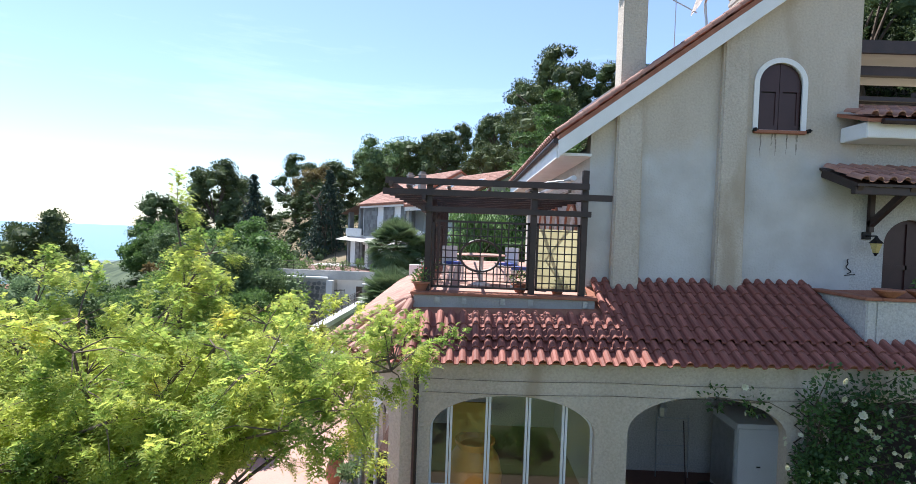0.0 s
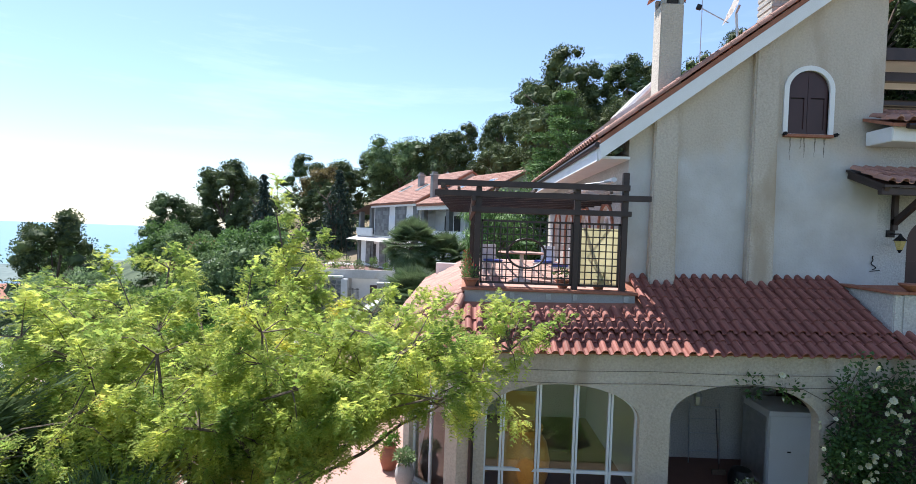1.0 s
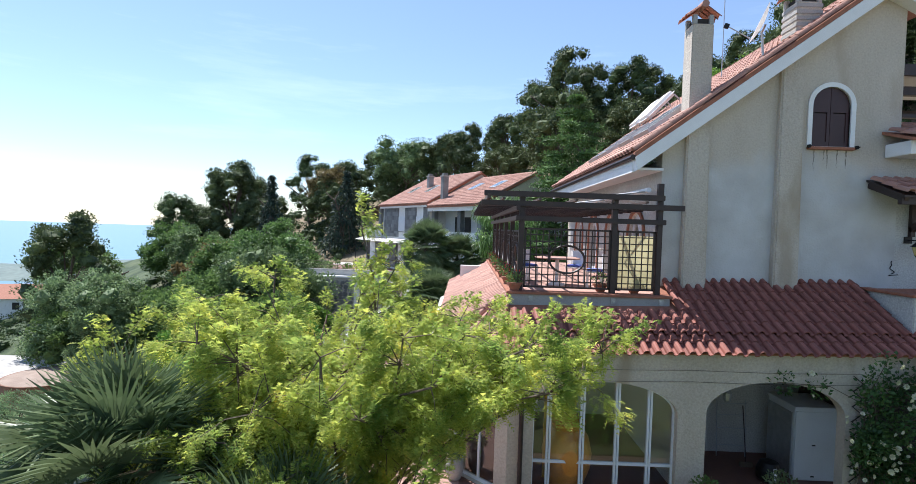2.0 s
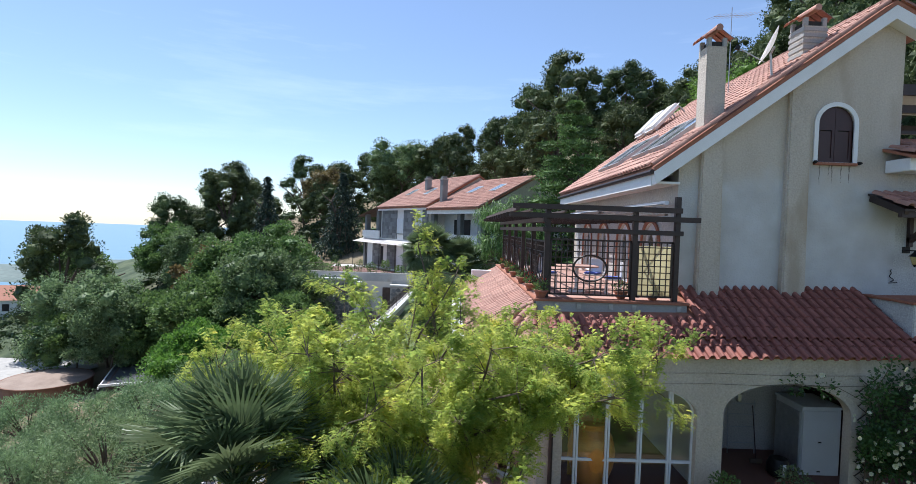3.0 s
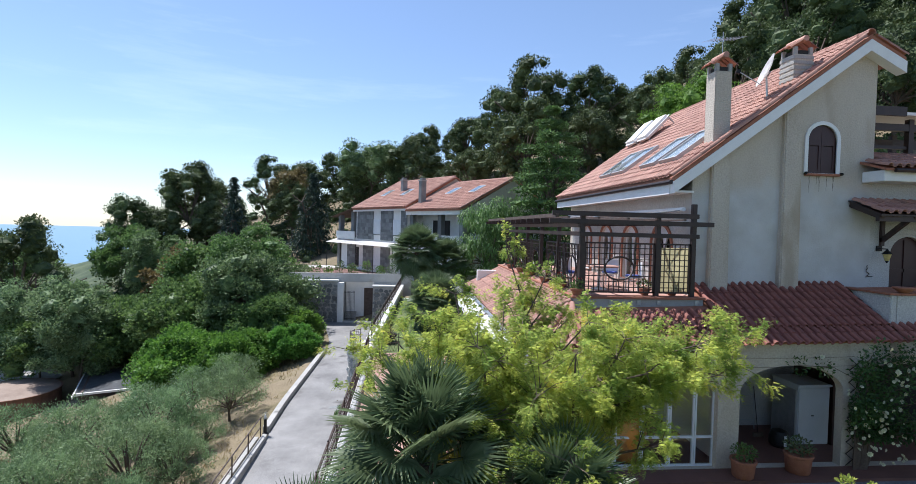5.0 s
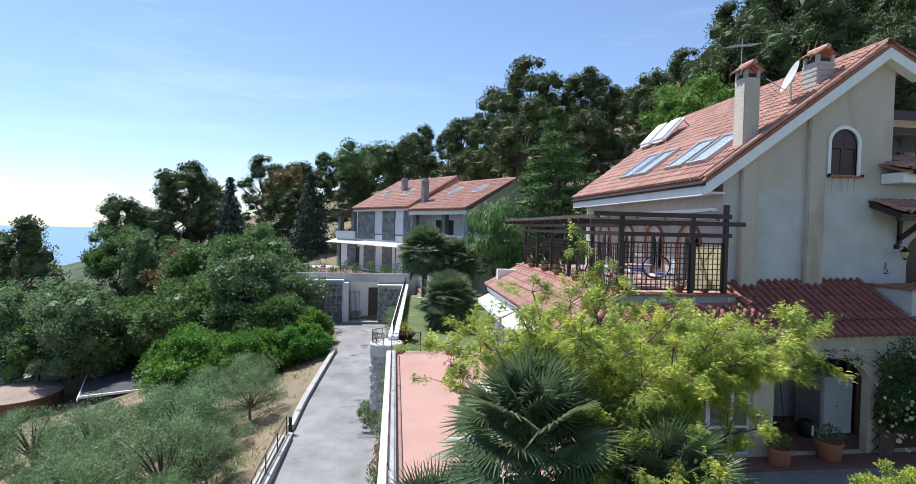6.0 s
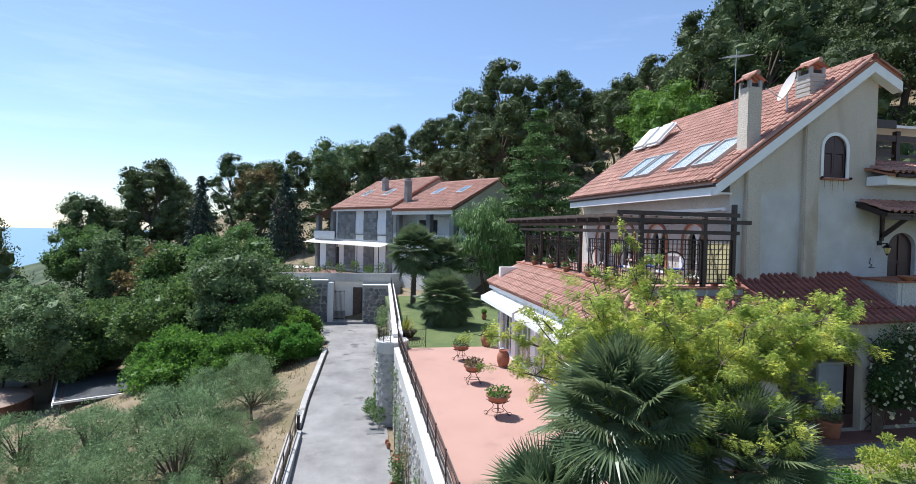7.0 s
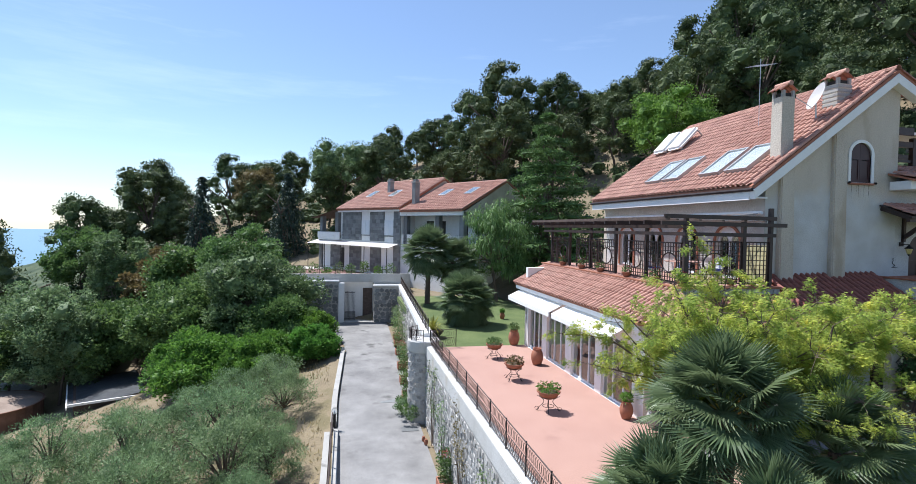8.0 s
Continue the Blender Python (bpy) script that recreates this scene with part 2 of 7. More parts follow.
GUTTER = paint("dark_gutter_metal", (0.03, 0.02, 0.02), (0.06, 0.045, 0.04), 4, 50, 0.5, 0.1, 0.003, metal=0.5)
TERRACE = paint("terracotta_terrace_paving", (0.35, 0.2, 0.155), (0.42, 0.255, 0.2), 0.5, 30, 0.8, 0.15, 0.004, spots=((0.33, 0.19, 0.15), 0.8, 0.6), vary=0.06)
ASPHALT = paint("pale_worn_asphalt", (0.15, 0.145, 0.14), (0.28, 0.272, 0.26), 0.55, 30, 0.92, 0.5, 0.012, spread=0.4, grit=0.5, spots=((0.10, 0.096, 0.09), 0.8, 0.6))
# Path grey darkened in colour, as the cast house shadow falls short of it.
PATHSTONE = paint("pebble_path_shade_grey", (0.13, 0.12, 0.12), (0.22, 0.205, 0.20), 2.0, 18, 0.9, 0.8, 0.02, grit=0.6)
STONE = paint("grey_rubble_stone", (0.27, 0.255, 0.235), (0.47, 0.45, 0.415), 2.5, 30, 0.9, 0.7, 0.03, vary=0.3)
STONE_DARK = paint("dark_facing_stone", (0.136, 0.145, 0.145), (0.23, 0.234, 0.23), 1.2, 20, 0.9, 0.5, 0.02, vary=0.3)
MORTAR = paint("pale_mortar", (0.36, 0.338, 0.302), (0.446, 0.425, 0.389), 2, 30, 0.95, 0.5, 0.02)
CONCRETE = paint("weathered_concrete", (0.3, 0.292, 0.27), (0.42, 0.405, 0.375), 1.2, 40, 0.9, 0.4, 0.01, spots=((0.15, 0.143, 0.128), 1.4, 0.62))
BARK = paint("grey_brown_bark", (0.07, 0.05, 0.035), (0.16, 0.12, 0.09), 3, 25, 0.95, 0.8, 0.03, warp=(1, 1, 0.3))
RUST = paint("rusty_iron_sheet", (0.128, 0.056, 0.032), (0.24, 0.128, 0.08), 1.5, 30, 0.8, 0.3, 0.01)
CANVAS = paint("white_awning_canvas", (0.74, 0.73, 0.70), (0.82, 0.81, 0.79), 1.5, 80, 0.85, 0.1, 0.003)
CUPBOARD = paint("grey_white_cupboard", (0.55, 0.57, 0.58), (0.62, 0.64, 0.66), 2, 50, 0.5, 0.05, 0.002)
# Near-black that paints the shade of unlit rooms and openings.
DARK = paint("interior_shade_paint", (0.025, 0.022, 0.02), (0.045, 0.04, 0.036), 1, 30, 0.9, 0.1, 0.003)
SOIL = paint("brown_soil", (0.10, 0.07, 0.05), (0.19, 0.14, 0.10), 3, 30, 0.98, 0.6, 0.02)
SHEETING = paint("dark_roof_felt", (0.09, 0.10, 0.11), (0.16, 0.17, 0.18), 1.5, 30, 0.7, 0.2, 0.006)


def ground_paint():
    m = paint("dry_hillside_ground", (0.15, 0.115, 0.07), (0.26, 0.21, 0.13), 0.25, 9, 0.98, 0.8, 0.05, spots=((0.15, 0.125, 0.065), 0.5, 0.52))
    # scrub covers the ground beyond the olive slope
    n, l, p = m.node_tree.nodes, m.node_tree.links, m.node_tree.nodes["Principled BSDF"]
    tc, sep, mr = n.new("ShaderNodeTexCoord"), n.new("ShaderNodeSeparateXYZ"), n.new("ShaderNodeMapRange")
    mr.inputs["From Min"].default_value, mr.inputs["From Max"].default_value = -44.0, -56.0
    tex, ramp, mix = n.new("ShaderNodeTexNoise"), n.new("ShaderNodeValToRGB"), n.new("ShaderNodeMixRGB")
    tex.inputs["Scale"].default_value, tex.inputs["Detail"].default_value = 0.35, 8.0
    ramp.color_ramp.elements[0].position, ramp.color_ramp.elements[1].position = 0.35, 0.7
    ramp.color_ramp.elements[0].color, ramp.color_ramp.elements[1].color = (0.028, 0.05, 0.02, 1), (0.10, 0.125, 0.06, 1)
    l.new(tc.outputs["Object"], sep.inputs["Vector"])
    l.new(sep.outputs["X"], mr.inputs["Value"])
    l.new(tc.outputs["Object"], tex.inputs["Vector"])
    l.new(tex.outputs["Fac"], ramp.inputs["Fac"])
    l.new(mr.outputs["Result"], mix.inputs["Fac"])
    l.new(p.inputs["Base Color"].links[0].from_socket, mix.inputs["Color1"])
    l.new(ramp.outputs["Color"], mix.inputs["Color2"])
    l.new(mix.outputs["Color"], p.inputs["Base Color"])
    return m


def glass(name, tint, rough=0.02):
    m = bpy.data.materials.new(name)
    n, l, p = nodes_of(m)
    tr, gl, ms, fr = n.new("ShaderNodeBsdfTransparent"), n.new("ShaderNodeBsdfGlossy"), n.new("ShaderNodeMixShader"), n.new("ShaderNodeLayerWeight")
    tr.inputs["Color"].default_value = (*tint, 1)
    gl.inputs["Roughness"].default_value = rough
    fr.inputs["Blend"].default_value = 0.5
    power, gain = n.new("ShaderNodeMath"), n.new("ShaderNodeMath")
    power.operation, gain.operation = "POWER", "MULTIPLY_ADD"
    power.inputs[1].default_value, gain.inputs[1].default_value, gain.inputs[2].default_value = 4.0, 0.85, 0.06
    l.new(fr.outputs["Facing"], power.inputs[0])
    l.new(power.outputs[0], gain.inputs[0])
    l.new(gain.outputs[0], ms.inputs["Fac"])
    l.new(tr.outputs["BSDF"], ms.inputs[1])
    l.new(gl.outputs["BSDF"], ms.inputs[2])
    l.new(ms.outputs["Shader"], n["Material Output"].inputs["Surface"])
    return m


def water():
    m = bpy.data.materials.new("sea_water")
    n, l, p = nodes_of(m)
    p.inputs["Base Color"].default_value = (0.09, 0.20, 0.28, 1)
    p.inputs["Roughness"].default_value = 0.32
    tc, tex, bp = n.new("ShaderNodeTexCoord"), n.new("ShaderNodeTexNoise"), n.new("ShaderNodeBump")
    tex.inputs["Scale"].default_value, tex.inputs["Detail"].default_value = 0.05, 6.0
    bp.inputs["Strength"].default_value, bp.inputs["Distance"].default_value = 0.5, 2.0
    l.new(tc.outputs["Object"], tex.inputs["Vector"])
    l.new(tex.outputs["Fac"], bp.inputs["Height"])
    l.new(bp.outputs["Normal"], p.inputs["Normal"])
    return m


GROUND = ground_paint()
SHADECLOTH = leafage("sunlit_cream_cloth", (0.68, 0.62, 0.36), (0.72, 0.66, 0.40), 0.8, 0.6)
# Front-roof tile: darker, redder copy of TILE with the roof's shade in its colour.
TILE_SHADE = paint("red_shade_tile", (0.158, 0.047, 0.037), (0.375, 0.145, 0.098), 1.3, 60, 0.75, 0.25, 0.006, vary=0.22, spots=((0.10, 0.06, 0.05), 1.6, 0.66))
# Terracotta paving whose base colour is darkened to stand for porch shade.
PORCH = paint("porch_shade_paving", (0.13, 0.06, 0.045), (0.19, 0.09, 0.065), 1.0, 40, 0.7, 0.2, 0.005)
STRAW = leafage("dry_straw", (0.26, 0.21, 0.10), (0.44, 0.37, 0.20), 0.8, 0.3)
LAWN = paint("mown_lawn", (0.066, 0.10, 0.026), (0.125, 0.16, 0.05), 0.8, 40, 0.95, 0.8, 0.03, spots=((0.192, 0.192, 0.08), 0.6, 0.62))
GLASS = glass("window_glass", (0.93, 0.95, 0.94))
SKYLIGHT = glass("roof_window_glass", (0.80, 0.84, 0.86))
WATER = water()
FEATHER = leafage("yellow_green_feathery_leaf", (0.20, 0.36, 0.08), (0.60, 0.58, 0.125), 0.6, 0.66, (0.80, 0.56, 0.14), 2.6, 0.22)
PALM = leafage("dark_fan_palm_leaf", (0.085, 0.13, 0.055), (0.20, 0.26, 0.125), 0.36, 0.3)
UNDER = leafage("dark_scrub_leaf", (0.0328, 0.0574, 0.023), (0.0984, 0.135, 0.0492), 0.7, 0.2)
PINE = leafage("dark_pine_needles", (0.040, 0.064, 0.026), (0.125, 0.160, 0.058), 0.7, 0.2, None, 0.6)
FIR = leafage("blue_green_fir_needles", (0.0205, 0.041, 0.0328), (0.0656, 0.0984, 0.0697), 0.7, 0.15)
CEDAR = leafage("deep_green_cedar_needles", (0.055, 0.10, 0.03), (0.15, 0.23, 0.065), 0.7, 0.25)
OLIVE = leafage("grey_green_olive_leaf", (0.09, 0.15, 0.062), (0.26, 0.36, 0.165), 0.6, 0.35)
BROAD = leafage("broad_green_leaf", (0.055, 0.112, 0.030), (0.19, 0.29, 0.085), 0.55, 0.35)
BRIGHT = leafage("bright_green_leaf", (0.0656, 0.164, 0.0246), (0.172, 0.312, 0.0492), 0.6, 0.38)
GREYLEAF = leafage("grey_green_leaf", (0.07, 0.115, 0.045), (0.20, 0.275, 0.11), 0.6, 0.3)
REDLEAF = leafage("bronze_leaf", (0.107, 0.082, 0.0328), (0.221, 0.18, 0.0656), 0.6, 0.3)
ROSELEAF = leafage("dark_rose_leaf", (0.03, 0.065, 0.02), (0.11, 0.18, 0.05), 0.5, 0.35)
PETAL = leafage("cream_rose_petal", (0.68, 0.66, 0.42), (0.80, 0.79, 0.64), 0.6, 0.3)
REDPETAL = leafage("red_petal", (0.50, 0.02, 0.03), (0.65, 0.08, 0.10), 0.6, 0.3)


def streak_paint():
    """Thin dirt that lets the wall show through."""
    m = bpy.data.materials.new("rain_dirt")
    n, l, p = nodes_of(m)
    p.inputs["Base Color"].default_value, p.inputs["Roughness"].default_value = (0.20, 0.15, 0.09, 1), 0.95
    tc, tex, mr = n.new("ShaderNodeTexCoord"), n.new("ShaderNodeTexNoise"), n.new("ShaderNodeMapRange")
    tex.inputs["Scale"].default_value, tex.inputs["Detail"].default_value = 14.0, 5.0
    mr.inputs["From Min"].default_value, mr.inputs["From Max"].default_value = 0.3, 0.7
    mr.inputs["To Min"].default_value, mr.inputs["To Max"].default_value = 0.1, 0.7
    l.new(tc.outputs["Object"], tex.inputs["Vector"])
    l.new(tex.outputs["Fac"], mr.inputs["Value"])
    l.new(mr.outputs["Result"], p.inputs["Alpha"])
    return m


STREAK = streak_paint()


def gable_plaster():
    """Cream roughcast high on the gable that gives way to a smoother pale coat below, with an uneven border."""
    m = paint("gable_plaster", (0.44, 0.375, 0.295), (0.57, 0.505, 0.42), 0.8, 22, 0.92, 0.55, 0.03, grit=0.22, spots=((0.42, 0.35, 0.27), 1.1, 0.60), warp=(1, 1, 0.35))
    n, l, p = m.node_tree.nodes, m.node_tree.links, m.node_tree.nodes["Principled BSDF"]
    tc, sep, wob = n.new("ShaderNodeTexCoord"), n.new("ShaderNodeSeparateXYZ"), n.new("ShaderNodeTexNoise")
    wob.inputs["Scale"].default_value, wob.inputs["Detail"].default_value = 0.9, 5.0
    add, mr = n.new("ShaderNodeMath"), n.new("ShaderNodeMapRange")
    add.operation = "MULTIPLY_ADD"
    add.inputs[1].default_value = 2.4
    mr.inputs["From Min"].default_value, mr.inputs["From Max"].default_value = 9.5, 8.7
    tone, ramp, mix = n.new("ShaderNodeTexNoise"), n.new("ShaderNodeValToRGB"), n.new("ShaderNodeMixRGB")
    tone.inputs["Scale"].default_value, tone.inputs["Detail"].default_value = 1.4, 7.0
    ramp.color_ramp.elements[0].position, ramp.color_ramp.elements[1].position = 0.3, 0.7
    ramp.color_ramp.elements[0].color, ramp.color_ramp.elements[1].color = (0.46, 0.44, 0.41, 1), (0.57, 0.56, 0.54, 1)
    l.new(tc.outputs["Object"], sep.inputs["Vector"])
    l.new(tc.outputs["Object"], wob.inputs["Vector"])
    l.new(tc.outputs["Object"], tone.inputs["Vector"])
    l.new(wob.outputs["Fac"], add.inputs[0])
    l.new(sep.outputs["Z"], add.inputs[2])
    l.new(add.outputs[0], mr.inputs["Value"])
    l.new(tone.outputs["Fac"], ramp.inputs["Fac"])
    l.new(mr.outputs["Result"], mix.inputs["Fac"])
    l.new(p.inputs["Base Color"].links[0].from_socket, mix.inputs["Color1"])
    l.new(ramp.outputs["Color"], mix.inputs["Color2"])
    l.new(mix.outputs["Color"], p.inputs["Base Color"])
    return m


GABLE = gable_plaster()

# ---- ground, road, terrace, sea ----
def wall_shift(y):
    return max(0.0, y - 21.5) * 0.036


def road_z(y):
    return -3.45 + 0.028 * max(0.0, min(y, 60) - 14)


def ground_z(x, y):
    crest = min(y, 115.0)
    hill = 2 + 0.28 * (crest - 52) - 0.35 * max(0.0, y - 115) + (0.42 * x if x > 0 else 0.3 * x)
    if x > 60:
        hill = 2 + 0.28 * (crest - 52) + 25 + 0.15 * (x - 60) - 0.2 * max(0.0, y - 115)
    edge = -7.3 + wall_shift(y)
    if x > edge:
        z = max(0.25, hill)
    else:
        low = road_z(y) - 0.06
        if x < -12.3:
            low = road_z(y) - 0.1 - 0.30 * (-12.3 - x)
        z = max(low, hill if y > 46 else -99)
        if x < -13:
            z += 0.35 * noise.noise(Vector((x * 0.12, y * 0.12, 0))) + 0.12 * noise.noise(Vector((x * 0.6, y * 0.6, 3)))
    return max(z, -75.0)


def build_ground():
    xs = np.concatenate([np.linspace(-900, -100, 33)[:-1], np.linspace(-100, -30, 36)[:-1], np.linspace(-30, -12.6, 30), [-12.3, -11.5, -9.5, -8.0, -7.42, -7.18, -6.5], np.linspace(-5, 40, 31), np.linspace(45, 120, 16), np.linspace(150, 800, 14)])
    ys = np.concatenate([np.linspace(-500, -20, 17), np.linspace(-16, 60, 96), np.linspace(62, 130, 35), np.linspace(140, 900, 30)])
    bm = bmesh.new()
    grid = []
    for y in ys:
        row = []
        for x in xs:
            xx = x + (wall_shift(y) if abs(x + 7.3) < 0.2 and y < 50 else 0)
            row.append(bm.verts.new((xx, y, ground_z(xx, y))))
        grid.append(row)
    for r, s in zip(grid, grid[1:]):
        for i in range(len(xs) - 1):
            bm.faces.new((r[i], r[i + 1], s[i + 1], s[i]))
    solid("ground", bm, GROUND, "dry grassy hillside with soil and scrub", "ground", kind="structure", soft=True)


build_ground()

bm = bmesh.new()
bmesh.ops.create_grid(bm, x_segments=2, y_segments=2, size=4600, matrix=Matrix.Translation((0, 0, -62)))
solid("sea", bm, WATER, "calm blue sea under haze", "sea", kind="structure")


def build_road():
    bm = bmesh.new()
    ys = np.linspace(-30, 47, 60)
    rows = []
    for y in ys:
        left = -11.75 + 0.85 * max(0, min(1, (y - 25) / 20)) - 2.3 * max(0.0, min(1.0, (y - 35) / 10)) ** 1.5
        right = -7.8 + 0.3 * max(0, min(1, (y - 20) / 24))
        rows.append([bm.verts.new((left + (right - left) * k / 6, y, road_z(y) + 0.02 + 0.02 * (1 - abs(k - 3) / 3))) for k in range(7)])
    for r, s in zip(rows, rows[1:]):
        for k in range(6):
            bm.faces.new((r[k], r[k + 1], s[k + 1], s[k]))
    road = solid("road", bm, ASPHALT, "narrow pale grey worn asphalt lane", "road", kind="structure", soft=True)
    for (x, y) in ((-8.35, 20.7), (-9.1, 24.6)):
        part("drain_cover", boxes((x - 0.4, x + 0.4, y - 0.28, y + 0.28, road_z(y) + 0.0, road_z(y) + 0.036)), STONE_DARK, road, "grey metal drain cover")
    # kerb on the valley side
    bm = bmesh.new()
    for y0, y1 in zip(np.linspace(21.5, 35.5, 11), np.linspace(21.5, 35.5, 11)[1:]):
        x0, x1 = [-11.95 + 0.85 * max(0, min(1, (y - 25) / 20)) for y in (y0, y1)]
        beam(bm, (x0, y0, road_z(y0) + 0.1), (x1, y1, road_z(y1) + 0.1), 0.28, 0.36)
    solid("kerb", bm, CONCRETE, "low pale concrete kerb along the lane", "kerb", kind="structure")


build_road()

# terrace slab and lawn
TZ = 0.4
bm = boxes((-7.12, -2.0, 3.2, 21.9, -0.1, TZ))
terrace = solid("terrace_floor", bm, TERRACE, "sunlit terracotta paved terrace", "terrace", kind="structure")
solid("porch_floor", boxes((-2.0, 12, 8.9, 12.5, -0.1, TZ - 0.004)), PORCH, "terracotta porch floor with its shade put into a darker colour", "floor", kind="structure")
solid("paved_path", boxes((-2.0, 12, 8.15, 8.9, -0.1, 0.32)), PATHSTONE, "grey stone garden path, colour darkened to stand for house shade", "path", kind="structure")
solid("lawn", boxes((-6.9, 2.2, 21.9, 42.0, -0.1, 0.33)), LAWN, "mown green lawn with tree shade", "lawn", kind="structure")
solid("front_lawn", boxes((-1.5, 14, -4, 7.3, -0.1, 0.29)), LAWN, "dry patchy front lawn", "lawn", kind="structure")

# ---- the villa ----
villa = thing("villa", "cream roughcast villa with terracotta tile roofs and arches", "house")
YF, YG = 9.6, 11.5          # ground-floor front, gable front
FLOOR2 = 4.72


def flat_y(y):
    return lambda u, v, d: (u, y + d, v)


def flat_x(x):
    return lambda u, v, d: (x + d, u, v)


# gable wall
def gable_z(x):
    return 8.13 + 0.741 * (x - 2.0) - 0.36


bm = bmesh.new()
outer = [(2.75, 3.0), (8.5, 3.0), (8.5, gable_z(8.5) - 0.45), (7.95, gable_z(7.95)), (2.75, gable_z(2.75))]
window_hole = arch_loop(6.33, 7.26, 8.43, 9.45, 9.89)
sheet(bm, outer, [window_hole], flat_y(YG), 0.35)
gable = part("gable_wall", bm, GABLE, villa, "cream roughcast gable wall with weather stains")
for x0, x1 in ((3.28, 3.83), (5.5, 6.05)):
    bm = bmesh.new()
    zt0, zt1 = gable_z(x0) + 0.05, gable_z(x1) + 0.05
    prof = [(x0 - 0.03, 4.2, 0.22), (x1 + 0.03, 4.2, 0.22), (x1, zt1, 0.13), (x0, zt0, 0.13)]
    f = [bm.verts.new((x, YG - d, z)) for x, z, d in prof]
    b = [bm.verts.new((x, YG + 0.05, z)) for x, z, d in prof]
    bm.faces.new(f), bm.faces.new(b[::-1])
    for i in range(4):
        bm.faces.new((f[i], f[(i + 1) % 4], b[(i + 1) % 4], b[i]))
    bmesh.ops.bevel(bm, geom=[e for e in bm.edges if abs(e.verts[0].co.z - e.verts[1].co.z) > 2], offset=0.035, segments=3, affect="EDGES")
    part("buttress", bm, PLASTER, villa)

# side walls of the upper storey
bm = bmesh.new()
side_doors = [(12.6, 13.9), (15.0, 16.3), (17.4, 18.7), (19.8, 21.1)]
sheet(bm, [(YG + 0.35, 3.0), (22.6, 3.0), (22.6, 8.0), (YG + 0.35, 8.0)], [arch_loop(a, b, FLOOR2 + 0.06, 6.1, 6.75) for a, b in side_doors], flat_x(2.75), 0.35)
part("side_wall", bm, PLASTER_FINE, villa, "white plastered side wall with arched doors")
part("back_wall", boxes((2.75, 8.5, 22.6, 22.9, 0, 8.0)), PLASTER, villa)
part("right_wall", boxes((8.2, 8.5, YG + 0.35, 22.6, 0, 12.0)), PLASTER, villa)
for a, b in side_doors:
    bm = bmesh.new()
    o = arch_loop(a - 0.1, b + 0.1, FLOOR2 + 0.06, 6.1, 6.86)
    sheet(bm, o, [arch_loop(a, b, FLOOR2 + 0.07, 6.1, 6.75)], flat_x(2.70), 0.05)
    d = part("arched_door", bm, CLAY, villa, "arched glazed door with clay surround")
    bm = bmesh.new()
    sheet(bm, arch_loop(a, b, FLOOR2 + 0.06, 6.1, 6.75), [arch_loop(a + 0.08, (a + b) / 2 - 0.04, FLOOR2 + 0.15, 6.0, 6.45), arch_loop((a + b) / 2 + 0.04, b - 0.08, FLOOR2 + 0.15, 6.0, 6.45)], flat_x(2.85), 0.06)
    part("door_frame", bm, FRAME_WHITE, d)
    part("pane", boxes((2.88, 2.89, a + 0.05, b - 0.05, FLOOR2 + 0.1, 6.6)), GLASS, d)
# Dark sheet stands in for the unlit rooms behind the arched doors.
part("inner_shade_sheet", boxes((3.4, 3.5, 11.9, 22.4, 4.6, 7.9)), DARK, villa)

# arched attic window with shutters
win = part("window", sheet(bmesh.new(), arch_loop(6.22, 7.37, 8.43, 9.45, 10.0), [arch_loop(6.33, 7.26, 8.44, 9.45, 9.89)], flat_y(YG - 0.04), 0.12), WHITE, villa, "arched white window surround")
for a, b in ((6.34, 6.79), (6.80, 7.25)):
    c, r = 6.795, 0.46
    pts = [(a, 8.45), (b, 8.45)]
    for k in range(11):
        x = b + (a - b) * k / 10
        pts.append((x, 9.45 + 0.43 * math.sqrt(max(0.0, 1 - ((x - c) / r) ** 2))))
    slots = [(a + 0.07, b - 0.07, 8.56, 9.28)]
    bm = bmesh.new()
    sheet(bm, pts, [[(s[0], s[2]), (s[1], s[2]), (s[1], s[3]), (s[0], s[3])] for s in slots], flat_y(YG + 0.03), 0.04)
    sh = part("shutter", bm, SHUTTER, win, "closed brown louvred shutter")
    bm = bmesh.new()
    for k in range(14):
        z = 8.58 + k * 0.05
        beam(bm, (a + 0.07, YG + 0.055, z), (b - 0.07, YG + 0.055, z), 0.012, 0.05)
    ob = part("louvres", bm, SHUTTER, win)
part("shutter_backing", boxes((6.33, 7.26, YG + 0.08, YG + 0.1, 8.44, 9.9)), DARK, win)
part("window_sill", boxes((6.24, 7.36, YG - 0.09, YG + 0.05, 8.36, 8.43), bevel=0.01), CLAY, win, "terracotta window sill")
for x in (6.26, 7.42):
    part("shutter_stay", boxes((x - 0.05, x + 0.05, YG - 0.10, YG - 0.06, 8.42, 8.45), (x - 0.02, x + 0.02, YG - 0.1, YG, 8.39, 8.47)), IRON, win)

